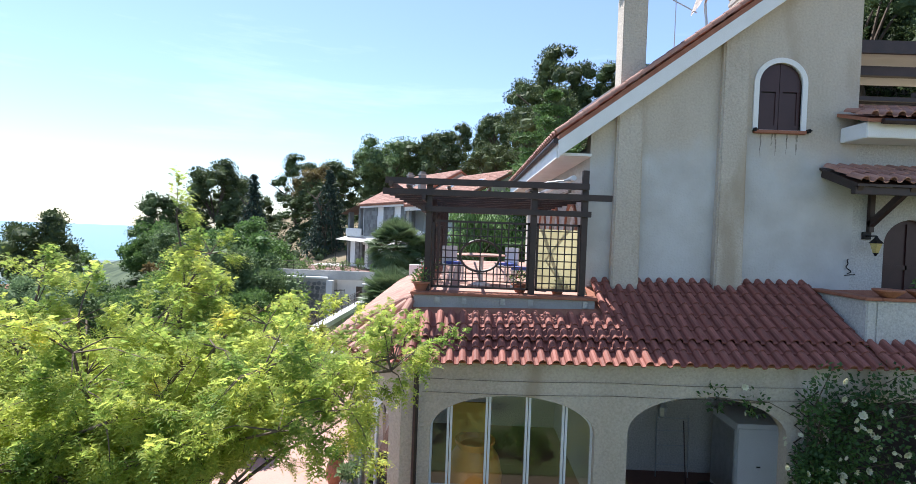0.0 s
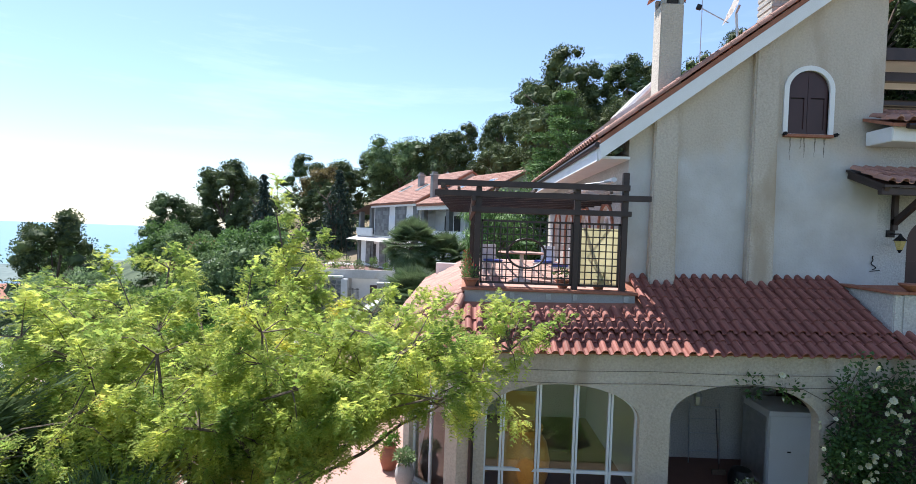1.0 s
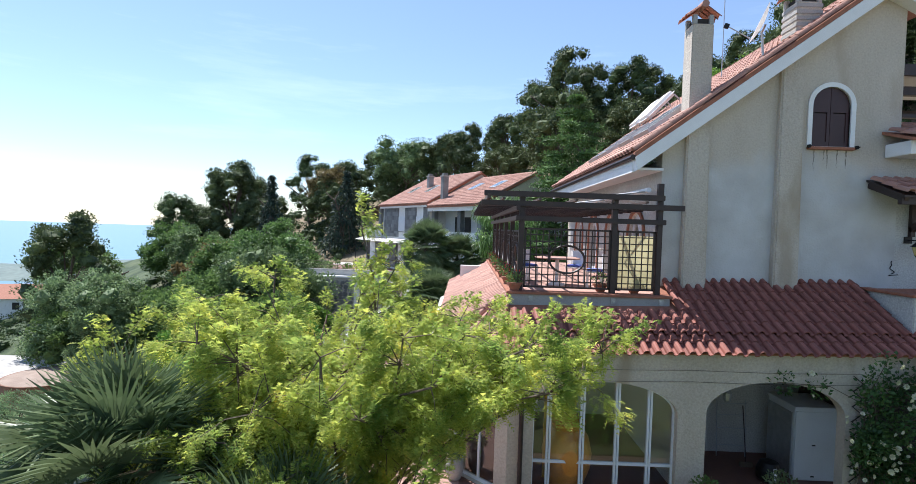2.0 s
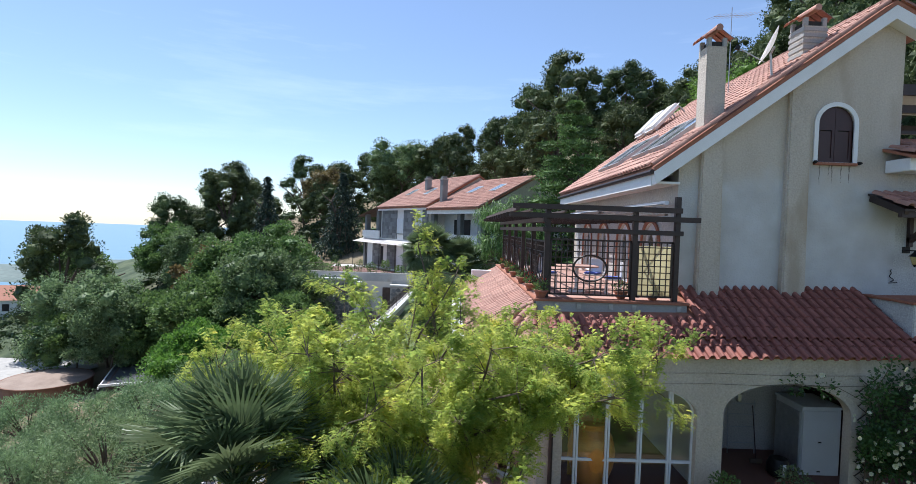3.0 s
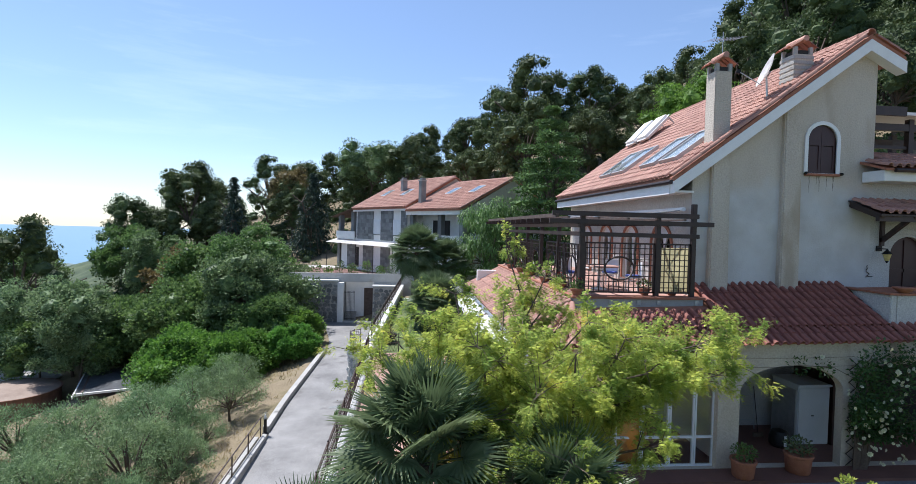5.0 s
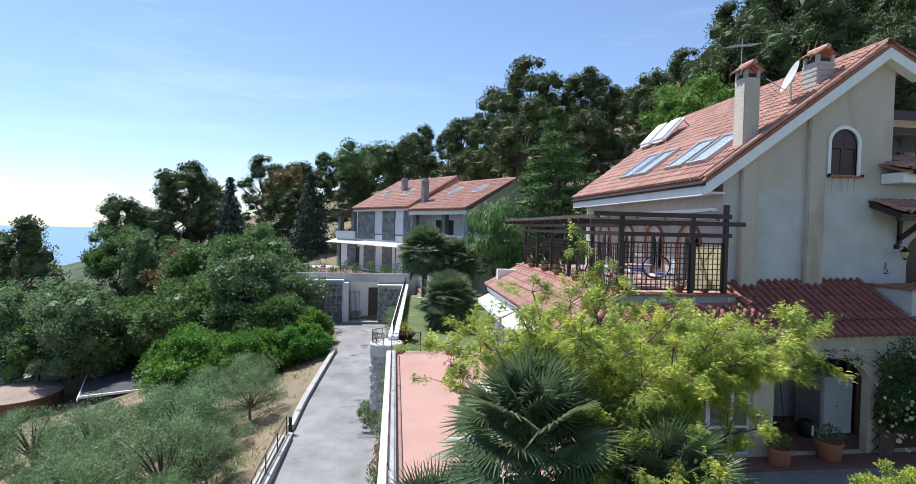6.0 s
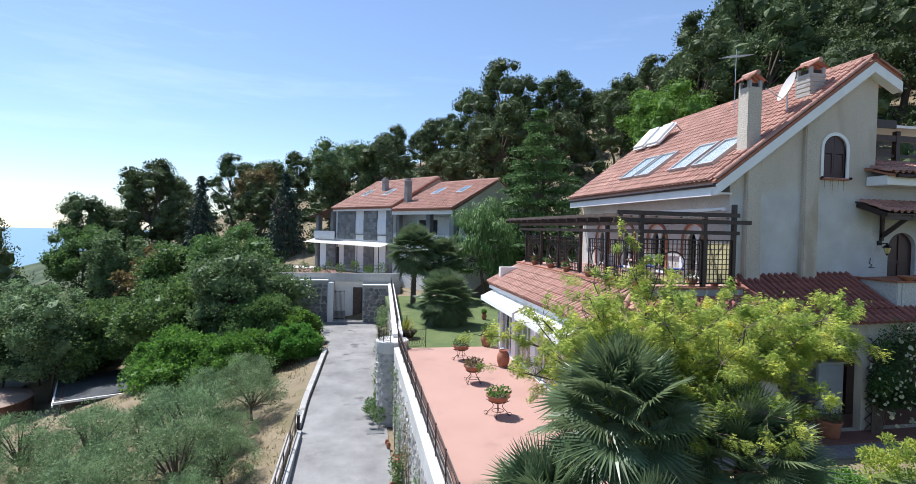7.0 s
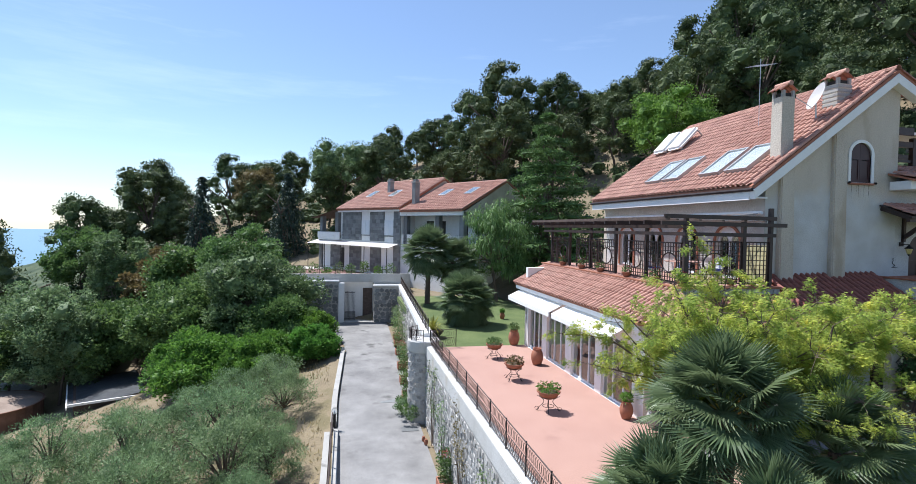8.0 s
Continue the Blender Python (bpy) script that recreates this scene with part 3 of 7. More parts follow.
# rain streaks below the sill
q = random.Random(21)
for x in (6.42, 6.66, 6.74, 6.98, 7.2):
    w, L = q.uniform(0.03, 0.08), q.uniform(0.25, 0.65)
    bm = bmesh.new()
    left, right = [], []
    for i in range(7):
        f = i / 6
        c, h = x + q.uniform(-0.012, 0.012), w * (1 - 0.75 * f) * q.uniform(0.7, 1.1) / 2
        left.append(bm.verts.new((c - h, YG - 0.006, 8.36 - L * f)))
        right.append(bm.verts.new((c + h, YG - 0.006, 8.36 - L * f)))
    for i in range(6):
        bm.faces.new((left[i], right[i], right[i + 1], left[i + 1]))
    part("rain_streak", bm, STREAK, win, "brown rain streak below the sill")

# ground floor: front wall with arches, angled corner, side wall
ARCHES = [(-0.45, 2.6, 2.32, 2.99), (3.2, 6.12, 2.4, 3.11), (6.62, 9.7, 2.44, 3.17)]
bm = bmesh.new()
sheet(bm, [(-1.0, -0.1), (12, -0.1), (12, 3.95), (-1.0, 3.62)], [arch_loop(a, b, 0.4, s, t, 24) for a, b, s, t in ARCHES], flat_y(YF), 0.25)
part("front_wall", bm, PLASTER, villa, "cream roughcast wall with wide arches")
bm = bmesh.new()
d = Vector((-1.2, 1.2, 0)).normalized()
nrm = Vector((1, 1, 0)).normalized()
sheet(bm, [(0, -0.1), (1.70, -0.1), (1.70, 3.62), (0, 3.62)], [arch_loop(0.35, 1.5, 0.4, 2.3, 2.75)], lambda u, v, t: tuple(Vector((-1.0, YF, v)) + d * u + nrm * t), 0.3)
part("corner_wall", bm, PLASTER, villa)
bm = bmesh.new()
bays = [(11.5, 13.6), (14.1, 16.2), (16.8, 18.9), (19.5, 21.4)]
sheet(bm, [(10.8, -0.1), (21.9, -0.1), (21.9, 3.62), (10.8, 3.62)], [[(a, 0.41), (b, 0.41), (b, 2.75), (a, 2.75)] for a, b in bays], flat_x(-2.2), 0.3)
part("terrace_wall", bm, WHITE, villa, "white terrace wall with wide glazed bays")
part("end_wall", boxes((-2.2, 8.5, 21.6, 21.9, 0, 4.5)), WHITE, villa)
part("ground_ceiling", boxes((-1.9, 12, 10.8, 21.6, 3.3, 3.55), (-0.9, 12, YF + 0.45, 10.8, 3.3, 3.5)), PLASTER_FINE, villa)
part("partition", boxes((2.85, 3.0, YF + 0.45, 15, 0.3, 3.3), (-1.9, 8.4, 15, 15.2, 0.3, 3.3)), PLASTER_FINE, villa)
part("porch_back_wall", boxes((3.0, 7.0, 12.5, 12.7, 0.3, 3.3)), PLASTER_FINE, villa, "white plaster porch wall in shade")
# Dark panel added where the doorway beside the cupboard is a black gap.
part("porch_doorway_panel", boxes((7.0, 7.3, 10.9, 12.7, 0.3, 3.3)), SHUTTER, villa, "dark brown panel standing in for the porch's dark doorway")
# Near-black sheet painted in for the shade deep inside the right-hand arch.
part("porch_shade_sheet", boxes((7.3, 12, 12.5, 12.7, 0.3, 3.3)), DARK, villa)
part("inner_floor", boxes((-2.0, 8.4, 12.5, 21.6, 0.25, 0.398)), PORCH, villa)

# glazed arch
g = part("arched_glazing", sheet(bmesh.new(), arch_loop(-0.45, 2.6, 0.4, 2.32, 2.99, 24), [arch_loop(-0.41, 2.56, 0.45, 2.32, 2.95, 24)], flat_y(YF + 0.16), 0.06), FRAME_WHITE, villa, "white framed arched glazing")
for x in (-0.09, 0.63, 1.38, 2.07):
    zt = 2.32 + 0.65 * math.sqrt(max(0, 1 - ((x - 1.075) / 1.5) ** 2))
    part("mullion", boxes((x - 0.05, x - 0.008, YF + 0.15, YF + 0.23, 0.45, zt), (x + 0.008, x + 0.05, YF + 0.15, YF + 0.23, 0.45, zt)), FRAME_WHITE, g)
part("rail", boxes((-0.41, 2.56, YF + 0.16, YF + 0.22, 1.14, 1.2)), FRAME_WHITE, g)
bm = bmesh.new()
sheet(bm, arch_loop(-0.41, 2.56, 0.45, 2.32, 2.95, 24), [], flat_y(YF + 0.185), 0.008)
pane = part("pane", bm, GLASS, g)
pane.visible_shadow = False
# corner glazing
bm = bmesh.new()
lay = lambda u, v, t: tuple(Vector((-1.0, YF, v)) + d * u + nrm * (t + 0.12))
sheet(bm, arch_loop(0.35, 1.5, 0.4, 2.3, 2.75), [arch_loop(0.41, 0.9, 0.48, 2.2, 2.6), arch_loop(0.96, 1.44, 0.48, 2.2, 2.6)], lay, 0.05)
cg = part("corner_door", bm, FRAME_WHITE, villa, "white framed glazed corner door")
bm = bmesh.new()
sheet(bm, arch_loop(0.38, 1.47, 0.45, 2.3, 2.7), [], lambda u, v, t: lay(u, v, t + 0.02), 0.008)
part("pane", bm, GLASS, cg).visible_shadow = False
for a, b in bays:
    f = part("glazed_bay", sheet(bmesh.new(), [(a, 0.42), (b, 0.42), (b, 2.74), (a, 2.74)], [[(a + 0.06 + k * (b - a) / 3, 0.5), (a + (k + 1) * (b - a) / 3 - 0.03, 0.5), (a + (k + 1) * (b - a) / 3 - 0.03, 2.66), (a + 0.06 + k * (b - a) / 3, 2.66)] for k in range(3)], flat_x(-2.1), 0.06), FRAME_WHITE, villa, "white framed sliding glass doors")
    part("pane", boxes((-2.075, -2.067, a + 0.05, b - 0.05, 0.45, 2.7)), GLASS, f).visible_shadow = False

# upper terrace slab with coping
bm = boxes((-0.95, 2.8, 10.8, 22.8, 4.3, 4.66))
part("terrace_slab", bm, CONCRETE, villa, "stained plaster edge of the upper terrace")
part("terrace_coping", boxes((-1.02, 2.85, 10.74, 11.2, 4.66, 4.72), (-1.02, -0.6, 11.2, 22.85, 4.66, 4.72), bevel=0.012), CLAY, villa, "terracotta coping")
part("terrace_paving", boxes((-0.6, 2.75, 11.2, 22.8, 4.66, 4.70)), TERRACE, villa)

# main roof
SL = math.atan2(4.41, 5.95)
bm = bmesh.new()
pts = [(2.0, 8.13), (7.95, 12.54), (9.1, 11.95), (9.1, 11.83), (7.95, 12.42), (2.0, 8.01)]
f = [bm.verts.new((x, 11.18, z)) for x, z in pts]
b = [bm.verts.new((x, 22.95, z)) for x, z in pts]
bm.faces.new(f), bm.faces.new(b[::-1])
for i in range(6):
    bm.faces.new((f[i], f[(i + 1) % 6], b[(i + 1) % 6], b[i]))
main_roof = part("main_roof", bm, CLAY, villa, "pitched roof of terracotta tiles")
bm = bmesh.new()
pts = [(1.98, 8.0), (7.95, 12.41), (9.12, 11.82), (9.12, 11.48), (7.95, 12.07), (2.03, 7.68)]
sheet(bm, pts, [], flat_y(11.16), 0.345)
part("verge_board", bm, WHITE, villa, "white plastered roof verge with flaking paint")
part("eaves_board", boxes((2.02, 2.75, 11.4, 22.9, 7.72, 7.78), (1.99, 2.05, 11.4, 22.9, 7.66, 7.98)), WHITE, villa, "white eaves board")
bm = bmesh.new()
tube(bm, [(1.94, 11.2, 8.0), (1.94, 22.95, 8.0)], 0.065, 8)
part("gutter", bm, GUTTER, villa, "dark metal gutter", soft=True)

# lower roof: its planes
LOWER_Z, LOWER_TOP = 3.62, 4.58
def plane(name, pts, material, parent, thick=0.07):
    bm = bmesh.new()
    a = [bm.verts.new(p) for p in pts]
    b = [bm.verts.new((x, y, z - thick)) for x, y, z in pts]
    bm.faces.new(a), bm.faces.new(b[::-1])
    for i in range(len(pts)):
        j = (i + 1) % len(pts)
        bm.faces.new((a[i], a[j], b[j], b[i]))
    return part(name, bm, material, parent)


def lower_z(x, y):
    """The front roof rises a little towards the right."""
    return 3.57 + 0.025 * (x + 1.39) + 0.563 * (y - 9.36)


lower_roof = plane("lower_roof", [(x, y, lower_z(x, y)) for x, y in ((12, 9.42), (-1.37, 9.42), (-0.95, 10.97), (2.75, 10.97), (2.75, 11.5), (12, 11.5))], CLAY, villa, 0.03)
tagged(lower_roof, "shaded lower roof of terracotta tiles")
corner_roof = plane("corner_roof", [(-1.39, 9.36, 3.58), (-2.6, 10.6, 3.62), (-0.95, 10.97, 4.53)], CLAY, villa)
side_roof = plane("side_roof", [(-2.6, 10.6, 3.62), (-2.6, 22.5, 3.62), (-0.95, 22.5, 4.53), (-0.95, 10.97, 4.53)], CLAY, villa)
tagged(side_roof, "sunlit lower roof of terracotta tiles")
part("side_eaves_board", boxes((-2.5, -2.2, 10.7, 22.4, 3.35, 3.5), (-2.55, -2.48, 10.65, 22.45, 3.36, 3.58)), WHITE, villa, "white eaves under the side roof")

# awnings rolled out on the terrace side
for a, b in ((11.6, 16.4), (16.7, 22.2)):
    bm = bmesh.new()
    p = [(-2.35, 3.32), (-3.05, 2.98), (-3.05, 2.78), (-3.035, 2.78), (-3.035, 2.965), (-2.35, 3.30)]
    f, g = [bm.verts.new((x, a, z)) for x, z in p], [bm.verts.new((x, b, z)) for x, z in p]
    bm.faces.new(f), bm.faces.new(g[::-1])
    for i in range(6):
        bm.faces.new((f[i], f[(i + 1) % 6], g[(i + 1) % 6], g[i]))
    bmesh.ops.recalc_face_normals(bm, faces=bm.faces[:])
    part("awning", bm, CANVAS, villa, "white canvas awning")
bm = bmesh.new()
tube(bm, [(-0.72, YF - 0.1, 0.3), (-0.72, YF - 0.1, 3.4)], 0.05, 8)
part("downpipe", bm, GUTTER, villa, "dark metal downpipe", soft=True)

for z0, z1 in ((3.27, 3.36), (3.02, 3.12)):
    bm = bmesh.new()
    tube(bm, [(-0.62 + 7.0 * k / 10, YF - 0.015, z0 + (z1 - z0) * k / 10 - 0.025 * math.sin(math.pi * (k % 5) / 5)) for k in range(11)], 0.004, 4)
    part("wall_cable", bm, GUTTER, villa, "thin dark cable along the wall")

# ---- pergola on the upper terrace ----
pergola = thing("pergola", "dark brown wooden pergola with trellis panels on the upper terrace", "pergola")
PY, PX = 11.02, -0.72


def lattice(a, b, z0, z1, step=0.165, ring=True, backing=None):
    """A trellis panel between two plan points."""
    a, b = Vector((*a, 0)), Vector((*b, 0))
    way, width = (b - a).normalized(), (b - a).length
    at = lambda u, z: a + way * u + Vector((0, 0, z))
    bm = bmesh.new()
    for z in (z0 + 0.02, z1 - 0.02):
        beam(bm, at(0, z), at(width, z), 0.045, 0.045)
    for u in (0.02, width - 0.02):
        beam(bm, at(u, z0), at(u, z1), 0.045, 0.045)
    n = max(2, round(width / step))
    cu, cz, r = width / 2, (z0 + z1) / 2 - 0.02, min(0.42, width * 0.32)
    rz = r * 0.78 if width > 1.2 else r
    for k in range(1, n):
        u = width * k / n
        cut = rz * math.sqrt(max(0, 1 - ((u - cu) / r) ** 2)) if ring and abs(u - cu) < r else 0
        for s, e in ((z0, cz - cut), (cz + cut, z1)) if cut else ((z0, z1),):
            beam(bm, at(u, s), at(u, e), 0.022, 0.024)
    m = max(2, round((z1 - z0) / step))
    for k in range(1, m):
        z = z0 + (z1 - z0) * k / m
        cut = r * math.sqrt(max(0, 1 - ((z - cz) / rz) ** 2)) if ring and abs(z - cz) < rz else 0
        for s, e in ((0, cu - cut), (cu + cut, width)) if cut else ((0, width),):
            beam(bm, at(s, z), at(e, z), 0.018, 0.024)
    if ring:
        tube(bm, [at(cu + r * math.cos(q), cz + rz * math.sin(q)) for q in [math.tau * k / 28 for k in range(29)]], 0.026, 6, cap=False)
        if width > 1.2:
            beam(bm, at(cu, cz - rz), at(cu, cz + rz), 0.018, 0.024)
    p = part("trellis_panel", bm, WOOD, pergola)
    if backing:
        bm = bmesh.new()
        v = [bm.verts.new(at(u, z) + way.cross(UP) * -0.04) for u, z in ((0.03, z0), (width - 0.03, z0), (width - 0.03, z1 - 0.12), (0.03, z1 - 0.12))]
        bm.faces.new(v)
        part("backing_panel", bm, backing, p, "cream yellow panel behind the trellis")
    return p


for x in (-0.70, 1.50, 2.56):
    top = 7.36 if x > 2 else 6.95
    part("post", boxes((x - 0.065, x + 0.065, PY - 0.065, PY + 0.065, 4.72, top), bevel=0.008), WOOD, pergola)
for y in (13.2, 15.4, 17.6, 19.8, 22.0, 23.6):
    if y < 22.9:
        part("post", boxes((PX - 0.06, PX + 0.06, y - 0.06, y + 0.06, 4.72, 6.9), bevel=0.008), WOOD, pergola)
lattice((-0.62, PY), (1.43, PY), 4.80, 6.22, 0.15)
lattice((1.58, PY), (2.48, PY), 4.80, 6.22, 0.16, ring=False, backing=SHADECLOTH)
ys = [11.1, 13.2, 15.4, 17.6, 19.8, 22.0]
for i, (a, b) in enumerate(zip(ys, ys[1:])):
    mid = (a + b) / 2
    lattice((PX, a + 0.08), (PX, mid + 0.35), 4.80, 6.15, 0.15, ring=True)
    if i % 2 == 0:
        lattice((PX, mid + 0.45), (PX, b - 0.08), 4.80, 6.15, 0.15, ring=False)
for x0, x1, y, z0, z1 in ((-0.85, 2.68, PY - 0.09, 6.38, 6.50), (-1.68, 3.10, PY - 0.1, 6.72, 6.85), (-1.62, 2.6, PY - 0.18, 6.94, 7.07)):
    part("beam", boxes((x0, x1, y - 0.045, y + 0.045, z0, z1), bevel=0.008), WOOD, pergola)
for x, z0, z1 in ((PX - 0.09, 6.38, 6.5), (PX - 0.09, 6.62, 6.74), (-1.5, 6.88, 6.99)):
    part("side_beam", boxes((x - 0.045, x + 0.045, PY - 0.25, 22.9, z0, z1), bevel=0.008), WOOD if z0 < 6.8 else WOOD_WORN, pergola)
for k in range(13):
    y = 11.9 + k * 0.9
    part("rafter", boxes((-1.68, 2.75, y - 0.04, y + 0.04, 6.75, 6.87), bevel=0.006), WOOD, pergola)
for x in (-1.15, -0.3, 0.55, 1.4, 2.2):
    part("batten", boxes((x - 0.03, x + 0.03, PY - 0.2, 22.9, 6.875, 6.925)), WOOD_WORN, pergola)
for x in (-0.45, 0.1, 0.9, 1.48, 2.6):
    part("bracket", boxes((x - 0.05, x + 0.05, 10.77, 10.798, 4.5, 4.63)), STEEL, pergola, "pale steel fixing plate")
# rolled awning above the pergola
bm = bmesh.new()
tube(bm, [(2.35, 11.2, 7.22), (2.35, 22.0, 7.22)], 0.06, 10)
aw = part("awning_roll", bm, CANVAS, pergola, "rolled white awning", soft=True)
for y in (11.3, 15.0, 19.0):
    bm = bmesh.new()
    tube(bm, [(2.4, y, 7.2), (1.2, y + 0.4, 7.05), (2.4, y + 2.0, 7.15)], 0.02, 6)
    part("awning_arm", bm, STEEL, pergola)

# ---- chimneys, dish, roof windows, solar panels ----
def main_z(x):
    return 8.13 + 0.741 * (x - 2.0)


def chimney(x, y, w, dd, top, mat, brick=False):
    c = thing("chimney", "rendered chimney with a tiled cap" if not brick else "squat banded chimney with a tiled cap", "chimney")
    z0 = main_z(x - w / 2) - 0.2
    part("shaft", boxes((x - w / 2, x + w / 2, y - dd / 2, y + dd / 2, z0, top), bevel=0.02), mat, c)
    if brick:
        for k in range(5):
            z = top - 0.1 - k * 0.16
            part("course", boxes((x - w / 2 - 0.015, x + w / 2 + 0.015, y - dd / 2 - 0.015, y + dd / 2 + 0.015, z - 0.05, z + 0.05), bevel=0.01), CONCRETE, c)
    for sx in (-1, 1):
        for sy in (-1, 1):
            lx, ly = x + sx * (w / 2 - 0.06), y + sy * (dd / 2 - 0.06)
            part("cap_leg", boxes((lx - 0.05, lx + 0.05, ly - 0.05, ly + 0.05, top, top + 0.22)), CONCRETE, c)
    part("flue", boxes((x - w / 2 + 0.08, x + w / 2 - 0.08, y - dd / 2 + 0.08, y + dd / 2 - 0.08, top, top + 0.14)), DARK, c)
    for sx in (-1, 1):
        for k in range(3):
            yy = y - dd / 2 - 0.02 + (k + 0.5) * (dd + 0.04) / 3
            bm = bmesh.new()
            n = 6
            a = Vector((x + sx * (w / 2 + 0.16), yy, top + 0.16))
            b = Vector((x, yy, top + 0.46))
            wd = (dd + 0.1) / 6
            rows = []
            for p in (a, b):
                rows.append([bm.verts.new(p + Vector((0, wd * math.cos(math.pi * i / n), 0.08 * math.sin(math.pi * i / n)))) for i in range(n + 1)])
            for i in range(n):
                bm.faces.new((rows[0][i], rows[0][i + 1], rows[1][i + 1], rows[1][i]))
            bmesh.ops.solidify(bm, geom=bm.faces[:], thickness=0.02)
            part("cap_tile", bm, TILE, c, soft=True)
    bm = bmesh.new()
    tube(bm, [(x, y - dd / 2 - 0.08, top + 0.46), (x, y + dd / 2 + 0.08, top + 0.46)], 0.09, 10)
    part("cap_ridge", bm, TILE, c, soft=True)
    return c


chimney(3.62, 11.78, 0.52, 0.5, 11.35, PLASTER)
chimney(6.4, 12.2, 0.62, 0.62, 12.12, PLASTER, True)

dish = thing("satellite_dish", "white satellite dish on a bent steel arm", "satellite dish")
m = look((5.3, 11.95, 11.55), (3.4, 12.6, 12.4))
bm = bmesh.new()
rings = []
for i in range(7):
    r = 0.50 * i / 6
    rings.append([bm.verts.new(m @ Vector((r * 0.9 * math.cos(a), r * 1.05 * math.sin(a), -0.35 * r * r * 1.2))) for a in [math.tau * k / 28 for k in range(28)]] if i else None)
c0 = bm.verts.new(m @ Vector((0, 0, 0)))
for k in range(28):
    bm.faces.new((c0, rings[1][k], rings[1][(k + 1) % 28]))
for r, s in zip(rings[1:], rings[2:]):
    for k in range(28):
        bm.faces.new((r[k], s[k], s[(k + 1) % 28], r[(k + 1) % 28]))
bmesh.ops.solidify(bm, geom=bm.faces[:], thickness=0.02)
part("reflector", bm, WHITE, dish, soft=True)
bm = bmesh.new()
tube(bm, [m @ Vector((0, -0.45, 0)), m @ Vector((0, -0.3, -0.75))], 0.015)
tube(bm, [m @ Vector((0, 0, 0.05)), (5.35, 12.1, 11.4), (5.45, 12.15, main_z(5.45))], 0.03)
part("arm", bm, STEEL, dish)
part("receiver", boxes((-0.04, 0.04, -0.06, 0.06, -0.06, 0.06), bevel=0.01), IRON, dish).matrix_basis = m @ pose(0, -0.3, -0.78)

antenna = thing("tv_antenna", "thin metal television antenna on a mast", "antenna")
bm = bmesh.new()
tube(bm, [(6.0, 15.5, main_z(6.0) - 0.1), (6.0, 15.5, 14.1)], 0.014)
part("mast", bm, STEEL, antenna)
bm = bmesh.new()
tube(bm, [(5.2, 15.1, 13.6), (7.0, 16.0, 14.1)], 0.008)
for k in range(9):
    p = Vector((5.2, 15.1, 13.6)).lerp(Vector((7.0, 16.0, 14.1)), k / 8)
    tube(bm, [p + Vector((-0.12, 0.25, 0)), p + Vector((0.12, -0.25, 0))], 0.006, 4)
part("elements", bm, STEEL, antenna)

RM = Matrix.Translation((2.0, 0, 8.13)) @ Matrix.Rotation(-SL, 4, "Y")       # local x runs up the slope, y along the eaves
for y0 in (12.3, 13.75, 16.3, 17.65):
    s0, s1 = 0.95, 2.7
    w = thing("roof_window", "roof window with grey metal frame and sky-reflecting pane", "roof window", "roof windows of the villa")
    w.matrix_basis = RM
    bm = bmesh.new()
    sheet(bm, [(s0, y0), (s1, y0), (s1, y0 + 1.15), (s0, y0 + 1.15)], [[(s0 + 0.06, y0 + 0.06), (s1 - 0.06, y0 + 0.06), (s1 - 0.06, y0 + 1.09), (s0 + 0.06, y0 + 1.09)]], lambda u, v, t: (u, v, 0.25 - t), 0.25)
    part("frame", bm, STEEL, w)
    part("pane", boxes((s0 + 0.08, s1 - 0.08, y0 + 0.05, y0 + 1.10, 0.215, 0.225)), GLASS, w)
    # White sheet added under the glass to imitate the pane's pale sky reflection.
    part("pale_backing", boxes((s0 + 0.08, s1 - 0.08, y0 + 0.05, y0 + 1.10, 0.175, 0.185)), CANVAS, w)

for y0 in (19.5, 20.8):
    s = thing("solar_panel", "tilted white-backed solar water panel on the roof", "solar panel", "solar panels")
    s.matrix_basis = RM @ pose(4.9, y0 + 0.7, 0.2, 0, -10, 0)
    part("collector", boxes((-0.8, 0.8, -0.55, 0.55, 0.12, 0.36), bevel=0.11), WHITE, s, soft=True)
    for sx in (-0.7, 0.65):
        for sy in (-0.5, 0.45):
            part("support", boxes((sx, sx + 0.05, sy, sy + 0.05, -0.3, 0.16)), STEEL, s)

# ---- right-hand part of the villa ----
part("wing_wall", sheet(bmesh.new(), [(8.5, 3.0), (14.5, 3.0), (14.5, 8.7), (8.5, 8.7)], [arch_loop(9.2, 10.4, FLOOR2 + 0.05, 6.05, 6.6)], flat_y(11.5), 0.35), PLASTER_FINE, villa, "white plastered wing wall")
dr = part("balcony_door", sheet(bmesh.new(), arch_loop(9.2, 10.4, FLOOR2 + 0.05, 6.05, 6.6), [], flat_y(11.64), 0.06), SHUTTER, villa, "dark brown arched wooden door")
part("door_rail", boxes((9.3, 10.3, 11.61, 11.64, 5.5, 5.6), (9.78, 9.82, 11.61, 11.64, 4.8, 6.5)), SHUTTER, dr)
part("wing_floor", boxes((7.87, 14.5, 10.09, 11.4, 4.5, 4.7)), TERRACE, villa)
part("parapet", boxes((7.68, 7.86, 9.9, 11.48, 3.6, 4.98), (7.86, 14.5, 9.9, 10.08, 3.6, 4.98), bevel=0.02), PLASTER_FINE, villa, "white balcony parapet")
